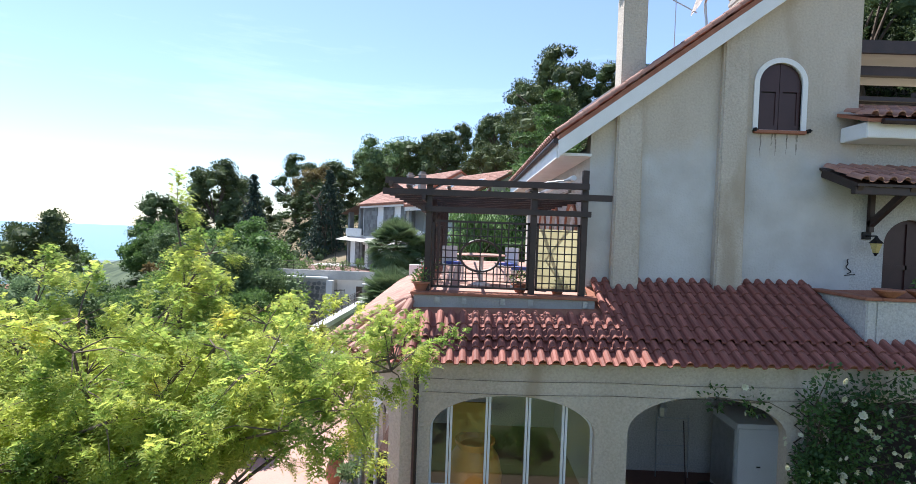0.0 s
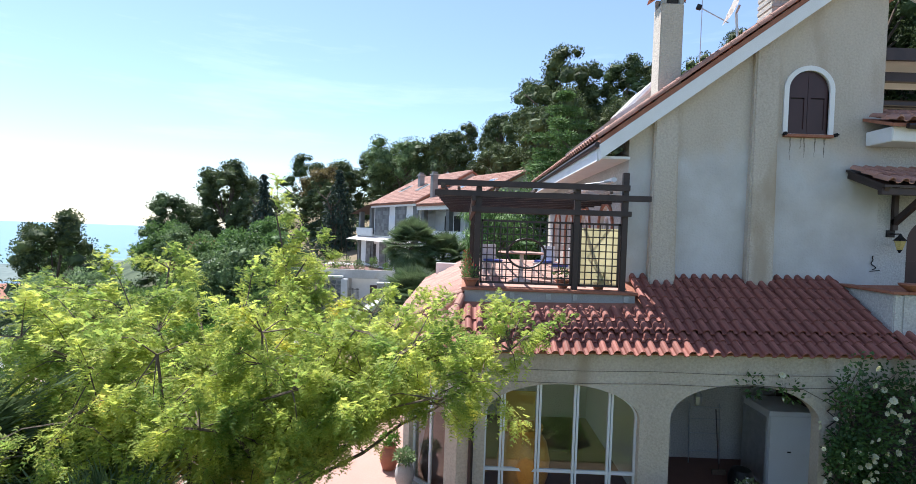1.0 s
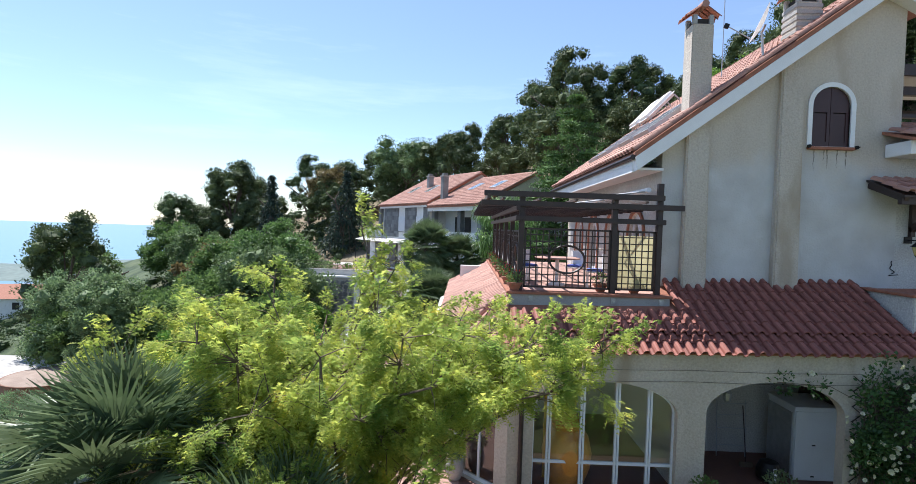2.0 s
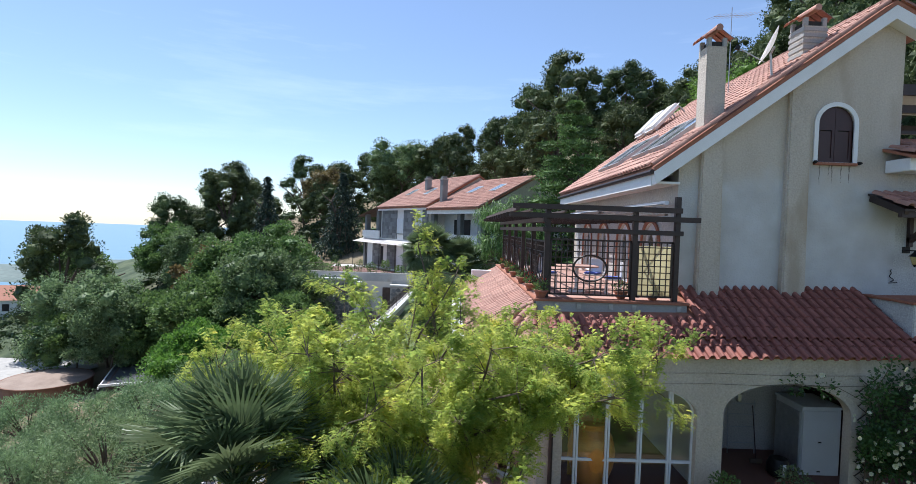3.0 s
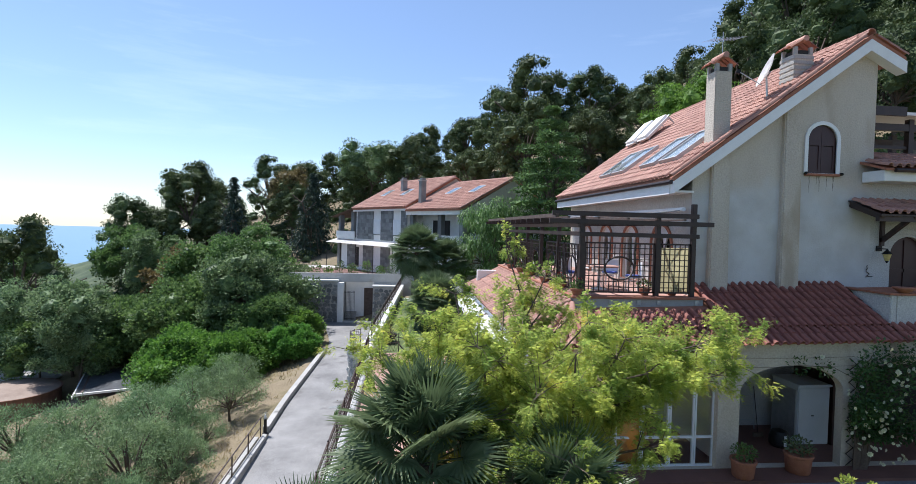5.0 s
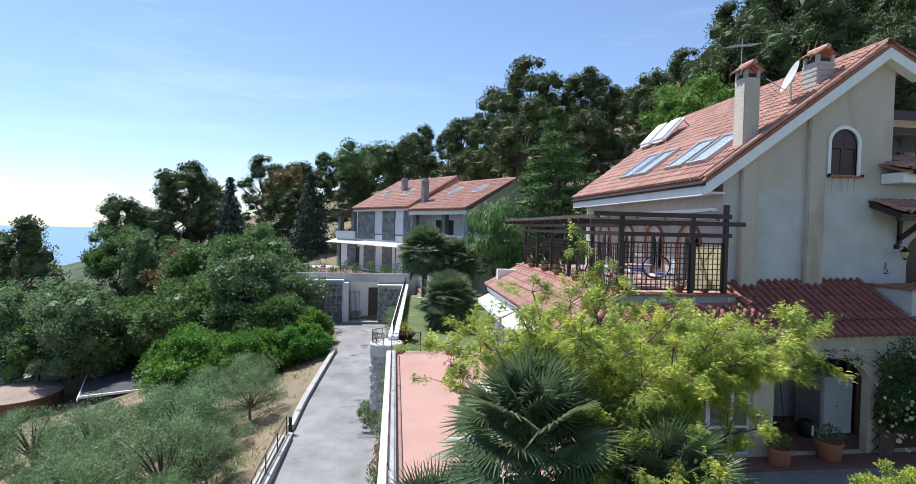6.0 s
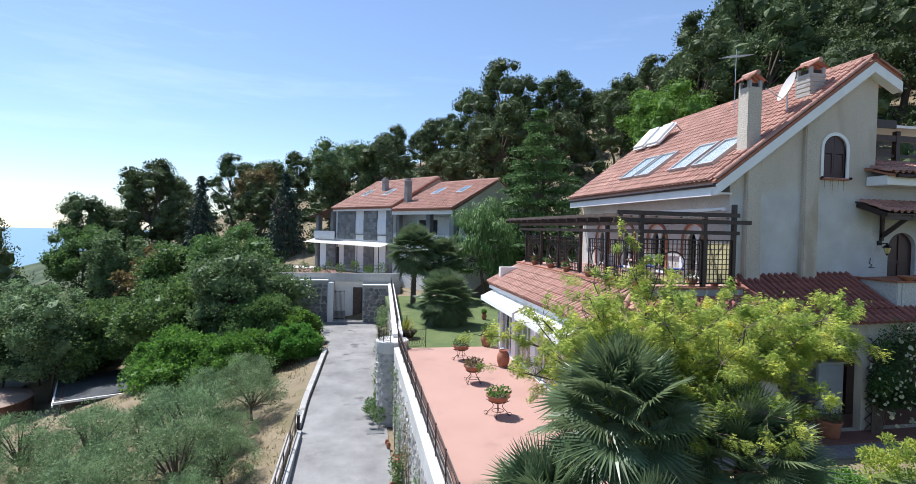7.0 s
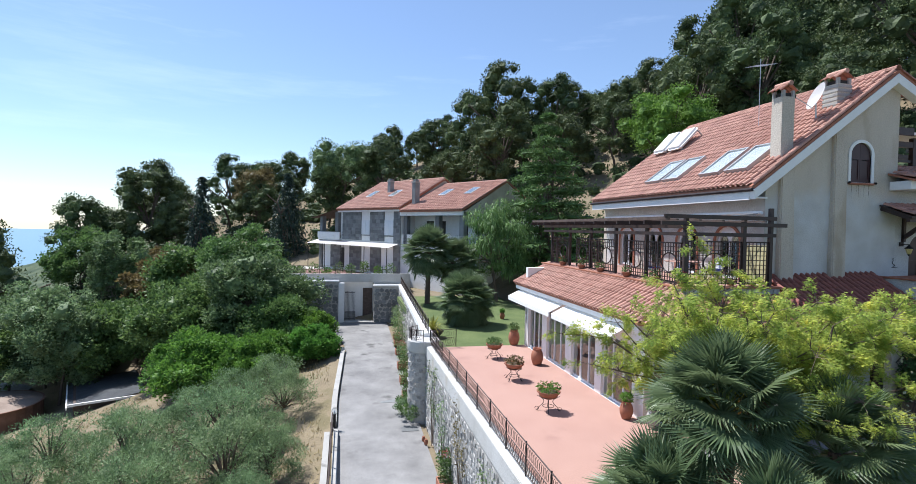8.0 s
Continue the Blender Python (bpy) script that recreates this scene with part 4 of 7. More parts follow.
part("parapet_coping", boxes((7.6, 7.92, 9.84, 11.48, 4.98, 5.04), (7.92, 14.5, 9.84, 10.14, 4.98, 5.04), bevel=0.012), CLAY, villa, "terracotta parapet coping")
# projecting eaves of the wing
part("boxed_eave", boxes((8.12, 14.5, 10.72, 11.48, 8.2, 8.52), bevel=0.015), WHITE, villa, "white boxed eaves")
wing_roof = plane("wing_roof", [(8.04, 10.6, 8.56), (14.5, 10.6, 8.56), (14.5, 12.6, 9.2), (8.5, 12.6, 9.2), (8.5, 11.49, 8.84), (8.04, 11.49, 8.84)], CLAY, villa)
bm = bmesh.new()
tube(bm, [(8.3, 10.56, 8.5), (14.5, 10.56, 8.5)], 0.06, 8)
part("gutter", bm, GUTTER, villa, soft=True)
# small tiled hood over the door
hood = thing("door_hood", "small tiled hood on dark wooden brackets above the balcony door", "canopy")
HOOD = [(7.72, 10.35, 7.22), (14.4, 10.35, 7.22), (14.4, 11.49, 7.66), (7.72, 11.49, 7.66)]
plane("boarding", HOOD, WOOD, hood, 0.05)
for x in (7.82, 8.85, 10.6, 12.4):
    bm = bmesh.new()
    beam(bm, (x, 10.4, 7.14), (x, 11.49, 7.54), 0.1, 0.16)
    part("rafter", bm, WOOD, hood)
    if x > 8:
        bm = bmesh.new()
        beam(bm, (x, 11.46, 6.45), (x, 10.6, 7.1), 0.1, 0.13)
        part("brace", bm, WOOD, hood)
        part("wall_post", boxes((x - 0.05, x + 0.05, 11.4, 11.495, 6.3, 7.5)), WOOD, hood)
part("front_beam", boxes((7.72, 14.4, 10.42, 10.54, 7.02, 7.17), bevel=0.01), WOOD, hood)

# timber shelter on the wing's roof terrace
shelter = thing("timber_shelter", "dark wooden shelter on the wing roof", "pergola")
for x in (9.4, 11.2, 13.2):
    for y in (13.0, 15.6):
        part("post", boxes((x - 0.09, x + 0.09, y - 0.09, y + 0.09, 9.0, 10.55)), WOOD, shelter)
for y in (13.0, 15.6):
    part("beam", boxes((8.6, 14.4, y - 0.08, y + 0.08, 10.15, 10.38)), WOOD, shelter)
    part("rail", boxes((8.6, 14.4, y - 0.04, y + 0.04, 9.55, 9.65)), WOOD, shelter)
plane("shelter_roof", [(8.6, 12.6, 10.7), (14.6, 12.6, 10.7), (14.6, 16.2, 11.0), (8.6, 16.2, 11.0)], CANVAS, shelter, 0.1)
part("fascia", boxes((8.6, 10.6, 12.52, 12.6, 10.55, 10.85)), WOOD, shelter)

# lantern and iron hook on the wall
lantern = thing("wall_lantern", "black iron wall lantern with amber glass", "lamp")
m = (8.8, 11.2)
part("bracket", boxes((m[0] - 0.09, m[0] + 0.09, 11.46, 11.5, 6.14, 6.3), (m[0] - 0.015, m[0] + 0.015, 11.2, 11.48, 6.2, 6.23)), IRON, lantern)
part("cap", lathe(bmesh.new(), [(0.02, 0.16), (0.05, 0.1), (0.13, 0.02), (0.14, 0.0)][::-1], 6, (m[0], m[1], 6.06)), IRON, lantern)
part("pane_body", lathe(bmesh.new(), [(0.055, -0.2), (0.115, 0.0)], 6, (m[0], m[1], 6.06)), paint("amber_glass", (0.45, 0.36, 0.12), (0.55, 0.45, 0.18), 4, 40, 0.25, 0.05, 0.002), lantern, "amber glass panes")
part("foot", lathe(bmesh.new(), [(0.015, -0.27), (0.035, -0.23), (0.06, -0.2)], 6, (m[0], m[1], 6.06)), IRON, lantern)
hook = thing("iron_holder", "small wrought iron wall holder", "wall hook")
bm = bmesh.new()
hx, hz = 8.42, 5.5
tube(bm, [(hx + 0.08 * math.sin(a) * (1.2 - 0.1 * k), 11.46, hz + 0.02 * k - 0.12) for k, a in enumerate([0.6 * i for i in range(17)])], 0.012, 5)
tube(bm, [(hx - 0.05, 11.47, hz - 0.16), (hx, 11.38, hz - 0.14), (hx + 0.09, 11.36, hz - 0.13)], 0.012, 5)
part("scroll", bm, IRON, hook)


# ---- tiles ----
def tile_shape(pitch, length):
    """One pantile: barrel and channel, with a thick lower lip. Local u across, v up the slope, n out."""
    k = 6
    prof = [(pitch * (0.31 - 0.31 * math.cos(math.pi * i / k)), 0.092 * math.sin(math.pi * i / k) + 0.012) for i in range(k + 1)] + [(pitch * 0.81, -0.004), (pitch * 1.02, 0.012)]
    q = []
    for (u0, n0), (u1, n1) in zip(prof, prof[1:]):
        q.append([(u0, -0.02, n0 + 0.035), (u1, -0.02, n1 + 0.035), (u1, length, n1), (u0, length, n0)])
        q.append([(u0, -0.02, n0 + 0.012), (u1, -0.02, n1 + 0.012), (u1, -0.02, n1 + 0.035), (u0, -0.02, n0 + 0.035)])
    return np.array(q, float)


def roof_frame(origin, u, v):
    u, v = Vector(u).normalized(), Vector(v)
    v = (v - u * v.dot(u)).normalized()
    n = u.cross(v)
    return Matrix((u, v, n)).transposed().to_4x4(), Vector(origin)


def lay_tiles(parent, origin, u, v, width, length, keep=None, pitch=0.26, step=0.37, single=0, name="roof_tile", material=None):
    """Tiles over a plane; the first ones as pieces of their own, the rest joined."""
    R, o = roof_frame(origin, u, v)
    base = tile_shape(pitch, step + 0.05)
    me = quad_mesh(name, base)
    me.materials.append(material or TILE)
    q = random.Random(3)
    rest, made = [], 0
    Rn = np.array(R.to_3x3())
    for r in range(int(math.ceil(length / step))):
        for c in range(int(width / pitch)):
            uu, vv = c * pitch, r * step
            if keep and not keep(uu + pitch / 2, vv + step / 2):
                continue
            p = o + R.to_3x3() @ Vector((uu + q.uniform(-0.006, 0.006), vv + q.uniform(-0.012, 0.012), 0.01 + q.uniform(0, 0.008)))
            tw = Matrix.Rotation(q.uniform(-0.02, 0.02), 4, "Z")
            if made < single:
                ob = part(name, me, None, parent)
                ob.matrix_basis = Matrix.Translation(p) @ R @ tw
                made += 1
            else:
                m3 = Rn @ np.array(tw.to_3x3())
                rest.append(base.reshape(-1, 3) @ m3.T + np.array(p))
    if rest:
        part(name + "s", quad_mesh(name + "s", np.concatenate(rest)), material or TILE, parent, kind="stuff")


def ridge_tiles(parent, a, b, r=0.1, step=0.36, name="ridge_tile"):
    """Half-round tiles along an edge, each lapping the next."""
    a, b = Vector(a), Vector(b)
    d = (b - a).normalized()
    n = int((b - a).length / step)
    s = d.cross(UP).normalized()
    w = s.cross(d)
    quads = []
    for i in range(7):
        t0, t1 = math.pi * i / 7 - 0.15, math.pi * (i + 1) / 7 + (0.15 if i == 6 else 0)
        f = lambda t, v, rr: tuple((s.x * 0 + rr * math.cos(t), v, rr * math.sin(t)))
        quads.append([f(t0, -0.03, r * 1.12), f(t1, -0.03, r * 1.12), f(t1, step + 0.04, r * 0.95), f(t0, step + 0.04, r * 0.95)])
        quads.append([f(t0, -0.03, r * 0.95), f(t1, -0.03, r * 0.95), f(t1, -0.03, r * 1.12), f(t0, -0.03, r * 1.12)])
    me = quad_mesh(name, quads)
    me.materials.append(TILE)
    R = Matrix((s, d, w)).transposed().to_4x4()
    for k in range(n):
        ob = part(name, me, None, parent)
        ob.matrix_basis = Matrix.Translation(a + d * step * k) @ R

# ---- retaining wall, railings, lane edge ----
def rubble(parent, lay, width, height, seed, size=0.3, single=0, depth=0.05, mat=STONE):
    """Uneven stones over a face; lay(u, v, d) places them."""
    q = random.Random(seed)
    shapes = []
    for k in range(6):
        bm = bmesh.new()
        n = q.choice((5, 6, 6, 7))
        ring = [(math.cos(math.tau * i / n + q.uniform(-0.2, 0.2)) * q.uniform(0.42, 0.56), math.sin(math.tau * i / n + q.uniform(-0.2, 0.2)) * q.uniform(0.42, 0.56)) for i in range(n)]
        a = [bm.verts.new((x, y, 0)) for x, y in ring]
        b = [bm.verts.new((x * 0.88, y * 0.88, q.uniform(0.6, 1.15))) for x, y in ring]
        bm.faces.new(b)
        for i in range(n):
            bm.faces.new((a[i], a[(i + 1) % n], b[(i + 1) % n], b[i]))
        me = finish(bm, "stone")
        me.materials.append(mat)
        shapes.append(me)
    made, rest = 0, bmesh.new()
    v = size * 0.4
    row = 0
    spots = []
    while v < height - size * 0.25:
        u = size * (0.3 if row % 2 else 0.75)
        while u < width - size * 0.2:
            s = size * q.uniform(0.8, 1.25)
            spots.append((u + q.uniform(-0.05, 0.05), v + q.uniform(-0.05, 0.05), s))
            u += s * 0.98
        v += size * 0.86
        row += 1
    spots.sort(key=lambda p: p[0])
    for u, v, s in spots:
        o = Vector(lay(u, v, 0))
        ux = (Vector(lay(u + 1, v, 0)) - o).normalized()
        vx = (Vector(lay(u, v + 1, 0)) - o).normalized()
        nx = (Vector(lay(u, v, 1)) - o).normalized()
        M = Matrix.Translation(o) @ Matrix((ux, vx, nx)).transposed().to_4x4() @ Matrix.Rotation(q.uniform(-0.5, 0.5), 4, "Z") @ Matrix.Diagonal((s * 1.04, s * 0.9, depth * q.uniform(0.6, 1.3), 1))
        me = shapes[q.randrange(6)]
        if made < single:
            ob = part("stone", me, None, parent)
            ob.matrix_basis = M
            made += 1
        else:
            t = me.copy()
            t.transform(M)
            rest.from_mesh(t)
            bpy.data.meshes.remove(t)
    if rest.verts:
        part("stones", rest, mat, parent, kind="stuff")


def railing(name, label, pts, height=0.85, gap=0.13, group="terrace railings"):
    """Wrought iron railing along a line of points: posts, two rails, scrolled bars."""
    r = thing(name, label, "railing", group)
    bars = bmesh.new()
    for a, b in zip(pts, pts[1:]):
        a, b = Vector(a), Vector(b)
        L = (b - a).length
        d = (b - a).normalized()
        n = max(1, round(L / 1.5))
        for k in range(n + 1):
            p = a.lerp(b, k / n)
            bm = bmesh.new()
            tube(bm, [p, p + Vector((0, 0, height + 0.04))], 0.02, 6)
            part("post", bm, IRON, r)
        for z in (0.08, height * 0.55, height):
            bm = bmesh.new()
            tube(bm, [a + Vector((0, 0, z)), b + Vector((0, 0, z))], 0.011 if z < height else 0.016, 6)
            part("rail", bm, RAIL, r)
        m = round(L / gap)
        for k in range(m):
            p, e = a.lerp(b, k / m), a.lerp(b, (k + 1) / m)
            beam(bars, p + Vector((0, 0, 0.08)), e + Vector((0, 0, height * 0.55)), 0.01, 0.01)
            beam(bars, e + Vector((0, 0, 0.08)), p + Vector((0, 0, height * 0.55)), 0.01, 0.01)
            mid = (p + e) / 2 + Vector((0, 0, height * 0.77))
            tube(bars, [mid + d * 0.055 * math.cos(t) + Vector((0, 0, 0.13 * math.sin(t))) for t in [math.tau * i / 8 for i in range(9)]], 0.006, 3, cap=False)
    part("grille", bars, RAIL, r, "crossed bars and scrolls", kind="stuff")
    return r


rw = solid("wall_retaining", boxes((-7.5, -7.1, 2, 21.6, -4.2, 0.02)), MORTAR, "tall pale rubble retaining wall along the lane", "wall", kind="structure")
part("render_band", boxes((-7.53, -7.1, 2, 21.6, 0.02, 0.62), bevel=0.02), PLASTER_FINE, rw, "white rendered parapet")
rubble(rw, lambda u, v, d: (-7.49 - d, 5.0 + u, -3.9 + v), 16.6, 3.9, 4, 0.32, single=290)
railing("iron_railing", "black wrought iron railing on the terrace parapet", [(-7.3, 3, 0.62), (-7.3, 21.4, 0.62)], 0.8)
# rounded bastion at the corner of the terrace
PX, PY, PR = -7.55, 22.1, 0.74
pier = solid("wall_pier", lathe(bmesh.new(), [(PR + 0.03, -4.0), (PR, 0.3)], 28, (PX, PY, 0)), MORTAR, "rounded rubble stone bastion with a white rendered top", "wall pier", kind="structure")
facet = PR * math.radians(36)
for k in range(6):
    am = math.radians(108 + 36 * k)
    nv, tv = Vector((math.cos(am), math.sin(am), 0)), Vector((-math.sin(am), math.cos(am), 0))
    rubble(pier, lambda u, v, d, nv=nv, tv=tv: tuple(Vector((PX, PY, -3.5 + v)) + nv * (PR * 0.97 + d) + tv * (u - facet / 2)), facet, 3.8, 7 + k, 0.27)
part("pier_cap", lathe(bmesh.new(), [(PR + 0.04, 0.25), (PR + 0.07, 0.3), (PR + 0.07, 0.78), (PR + 0.03, 0.82), (PR - 0.1, 0.82), (0.0, 0.80)], 28, (PX, PY, 0)), PLASTER_FINE, pier, "white rendered rounded parapet", soft=True)
railing("iron_railing", "black wrought iron railing curving round the bastion", [(PX + PR * 0.95 * math.cos(math.radians(a)), PY + PR * 0.95 * math.sin(math.radians(a)), 0.82) for a in range(110, 265, 30)], 0.55, 0.14)
bm = bmesh.new()
a0, a1 = Vector((-7.45, 22.5, 0)), Vector((-6.35, 46, 0))
way = (a1 - a0).normalized()
sidew = Vector((-way.y, way.x, 0))
lay_far = lambda u, v, d: tuple(a0 + way * u + sidew * d + Vector((0, 0, v)))
for z0, z1, w in ((-4, 0.75, 0.4),):
    mid0, mid1 = a0 - sidew * 0.2, a1 - sidew * 0.2
    beam(bm, mid0 + Vector((0, 0, -1.6)), mid1 + Vector((0, 0, -1.6)), 0.4, 4.7)
rw2 = solid("wall_retaining_far", bm, MORTAR, "rubble retaining wall beside the lawn", "wall", kind="structure")
bm = bmesh.new()
beam(bm, a0 - sidew * 0.2 + Vector((0, 0, 0.87)), a1 - sidew * 0.2 + Vector((0, 0, 0.87)), 0.5, 0.28)
part("coping", bm, WHITE, rw2, "white rendered coping")
rubble(rw2, lambda u, v, d: lay_far(u, -3.4 + v, d), 23.4, 4.1, 5, 0.4)
railing("iron_railing", "black wrought iron railing above the far retaining wall", [a0 - sidew * 0.2 + Vector((0, 0, 1.0)), a1 - sidew * 0.2 + Vector((0, 0, 1.0))], 0.75, 0.2)
railing("iron_railing", "black wrought iron railing across the terrace end", [(-7.3, 21.6, 0.42), (-5.9, 21.9, 0.42)], 0.9)

# dry climbers on the wall
for y0, zc, mt in ((9.5, -1.0, OLIVE), (13.2, -0.6, REDLEAF), (16.5, -1.4, OLIVE), (18.8, -0.5, GREYLEAF)):
    cl = thing("wall_climber", "thin half-dry climber on the rubble wall", "climbing plant", "climbers on the wall", (-7.6, y0, road_z(y0)))
    rows = [(rng.uniform(-0.08, 0.02), rng.uniform(-0.9, 0.9), zc - road_z(y0) + rng.uniform(-1.3, 0.9), 0.1, 0.3, 0.35) for k in range(16)]
    bm = bmesh.new()
    for r in rows[:8]:
        tube(bm, [(0, 0, 0), (0.02, r[1] * 0.5, r[2] * 0.6), r[:3]], [0.02, 0.012, 0.005], 4)
    part("stem", bm, BARK, cl)
    n = 300
    pick = np.array(rows)[rng.integers(0, 16, n)]
    pos = pick[:, :3] + rng.normal(size=(n, 3)) * pick[:, 3:6] * 0.6
    part("leaves", quad_mesh("leaves", leaves(pos, rng.normal(size=(n, 3)) + np.array([-0.6, 0, 0]), 0.09, 0.5)), mt, cl)

# pipe guard rail and globe lamp on the valley side
guard = thing("guard_rail", "two-bar metal guard rail beside the lane", "guard rail")
gy = [9.0, 11.0, 13.0, 15.0, 17.0, 19.0, 20.8]
for y in gy:
    bm = bmesh.new()
    tube(bm, [(-12.0, y, road_z(y) - 0.2), (-12.0, y, road_z(y) + 1.0)], 0.03, 6)
    part("post", bm, RAIL, guard)
for z in (0.55, 0.98):
    bm = bmesh.new()
    tube(bm, [(-12.0, 9, road_z(9) + z), (-12.0, 20.8, road_z(20.8) + z)], 0.028, 6)
    part("bar", bm, RAIL, guard)
solid("edge_beam", boxes((-11.93, -11.72, 8, 20.9, -3.6, -3.08), (-12.35, -12.1, 8, 20.9, -3.6, -3.2)), CONCRETE, "pale concrete edge beams beside the lane", "kerb", kind="structure")
lamp = thing("globe_lamp", "short post lamp with a clear globe beside the lane", "lamp", at=(-11.9, 21.2, road_z(21.2)))
part("post", lathe(bmesh.new(), [(0.13, 0), (0.13, 0.1), (0.07, 0.14), (0.07, 0.72), (0.1, 0.76)], 12), IRON, lamp)
bm = bmesh.new()
bmesh.ops.create_uvsphere(bm, u_segments=16, v_segments=10, radius=0.15, matrix=Matrix.Translation((0, 0, 0.9)))
part("globe", bm, glass("globe_glass", (0.85, 0.87, 0.88), 0.1), lamp, "clear glass globe", soft=True)
part("bulb", lathe(bmesh.new(), [(0.03, 0.76), (0.05, 0.85), (0.02, 0.95)], 8), WHITE, lamp)

# gate wall at the end of the lane
gw = solid("wall_gate", boxes((-18.5, -11.95, 45.7, 46.2, -5, 1.25), (-8.75, -6.3, 45.4, 46.0, -4, 0.85)), MORTAR, "dark rubble wall beside the neighbour's gate", "wall", kind="structure")
rubble(gw, lambda u, v, d: (-17.5 + u, 45.69 - d, -2.6 + v), 5.5, 3.6, 9, 0.42, depth=0.07, mat=STONE_DARK)
rubble(gw, lambda u, v, d: (-8.7 + u, 45.39 - d, -2.6 + v), 2.3, 3.3, 10, 0.42, depth=0.07, mat=STONE_DARK)
part("wall_cap", boxes((-18.5, -11.95, 45.6, 46.3, 1.25, 1.4), (-8.8, -6.3, 45.3, 46.1, 0.85, 0.97), bevel=0.02), WHITE, gw)
part("gate_pillar", boxes((-12.0, -11.45, 45.5, 46.2, -3.5, 1.15), bevel=0.03), WHITE, gw, "white rendered gate pillar")
part("entrance_wall", boxes((-11.45, -8.75, 47.3, 47.5, -3.5, 1.3)), WHITE, gw, "white entrance wall")
part("entrance_door", boxes((-9.7, -8.8, 47.2, 47.32, -2.4, 0.5), bevel=0.02), WOOD_WORN, gw, "weathered brown entrance door")
part("entrance_floor", boxes((-11.5, -8.7, 45.2, 47.4, -3.2, -2.45)), CONCRETE, gw)
for k in range(4):
    part("step", boxes((-11.4, -10.4, 46.3 + k * 0.25, 46.6 + k * 0.25, -2.45 + k * 0.17, -2.28 + k * 0.17)), CONCRETE, gw)
part("letter_box", boxes((-10.2, -9.9, 47.24, 47.3, -0.9, -0.5), bevel=0.01), WHITE, gw)
gate = thing("iron_gate", "small black iron bar gate", "gate")
for k in range(9):
    x = -11.4 + k * 0.115
    bm = bmesh.new()
    tube(bm, [(x, 46.0, -2.4), (x, 46.0, 0.35)], 0.014, 5)
    part("bar", bm, IRON, gate)
for z in (-2.3, 0.2):
    part("crossbar", boxes((-11.42, -10.45, 45.98, 46.02, z, z + 0.04)), IRON, gate)

# ---- the neighbouring house and its terrace ----
nb = thing("neighbour_house", "two-storey white and stone house with terracotta roofs", "house", at=(-12.125, 61.213, 0), turn=-58.28)
E1, RUN, RISE = 8.5, 6.5, 3.6
part("left_block", boxes((0.4, 12.2, 0, 12.4, 0.0, E1)), WHITE, nb, "white rendered wall")
part("right_block", boxes((12.2, 21.5, 1.9, 12.0, -3.0, E1 - 0.3)), WHITE, nb)
for u0, u1, z0, z1 in ((0.8, 4.85, 4.9, 8.2), (6.62, 9.3, 4.9, 8.2), (11.0, 12.19, 1.2, 8.2), (-1.9, 0.42, 1.4, 4.4), (2.4, 4.85, 1.4, 4.4), (6.7, 8.7, 1.4, 4.4)):
    pn = part("stone_panel", boxes((u0, u1, -0.07, 0.01, z0, z1), bevel=0.01), STONE_DARK, nb, "grey stone facing panel")
    q = random.Random(int(u0 * 100 + 900))
    bm = bmesh.new()
    z = z0 + 0.02
    while z < z1 - 0.1:
        h = min(q.uniform(0.25, 0.5), z1 - z)
        u = u0 + 0.02
        while u < u1 - 0.1:
            w = min(q.uniform(0.35, 0.9), u1 - u)
            box(bm, u + 0.012, u + w - 0.012, -0.10 - q.uniform(0, 0.02), -0.05, z + 0.012, z + h - 0.012)
            u += w
        z += h
    part("facing", bm, STONE_DARK, pn, kind="stuff")
for u in (4.92, 9.36):
    w = part("window", boxes((u - 0.03, u + 1.65, -0.03, 0.02, 5.55, 7.25)), WHITE, nb, "white shuttered window")
    for a in (u, u + 0.82):
        s = part("shutter", boxes((a, a + 0.79, -0.09, -0.03, 5.6, 7.2), bevel=0.008), FRAME_WHITE, w)
        for k in range(14):
            part("slat", boxes((a + 0.08, a + 0.71, -0.105, -0.09, 5.68 + k * 0.105, 5.75 + k * 0.105)), FRAME_WHITE, s)
    part("window_sill", boxes((u - 0.08, u + 1.7, -0.16, 0.0, 5.46, 5.54), bevel=0.01), STONE_DARK, w)
for u in (-3.6, 4.95, 9.4):
    part("ground_shutter", boxes((u, u + 1.6, -0.05, 0.01, 1.5, 4.0), bevel=0.01), FRAME_WHITE, nb)
part("ground_door", boxes((0.5, 1.2, -0.03, 0.01, 1.5, 3.9)), DARK, nb)
bm = bmesh.new()
v = [bm.verts.new(c) for c in ((-5.3, -0.02, 4.75), (12.0, -0.02, 4.75), (12.0, -1.5, 4.3), (-5.3, -1.5, 4.3))]
bm.faces.new(v)
bmesh.ops.solidify(bm, geom=bm.faces[:], thickness=0.05)
part("awning", bm, CANVAS, nb, "long white canvas awning")
for u in (-5.1, -1.0, 3.2, 7.5, 11.7):
    part("awning_post", boxes((u - 0.03, u + 0.03, -1.46, -1.4, 1.2, 4.3)), IRON, nb)
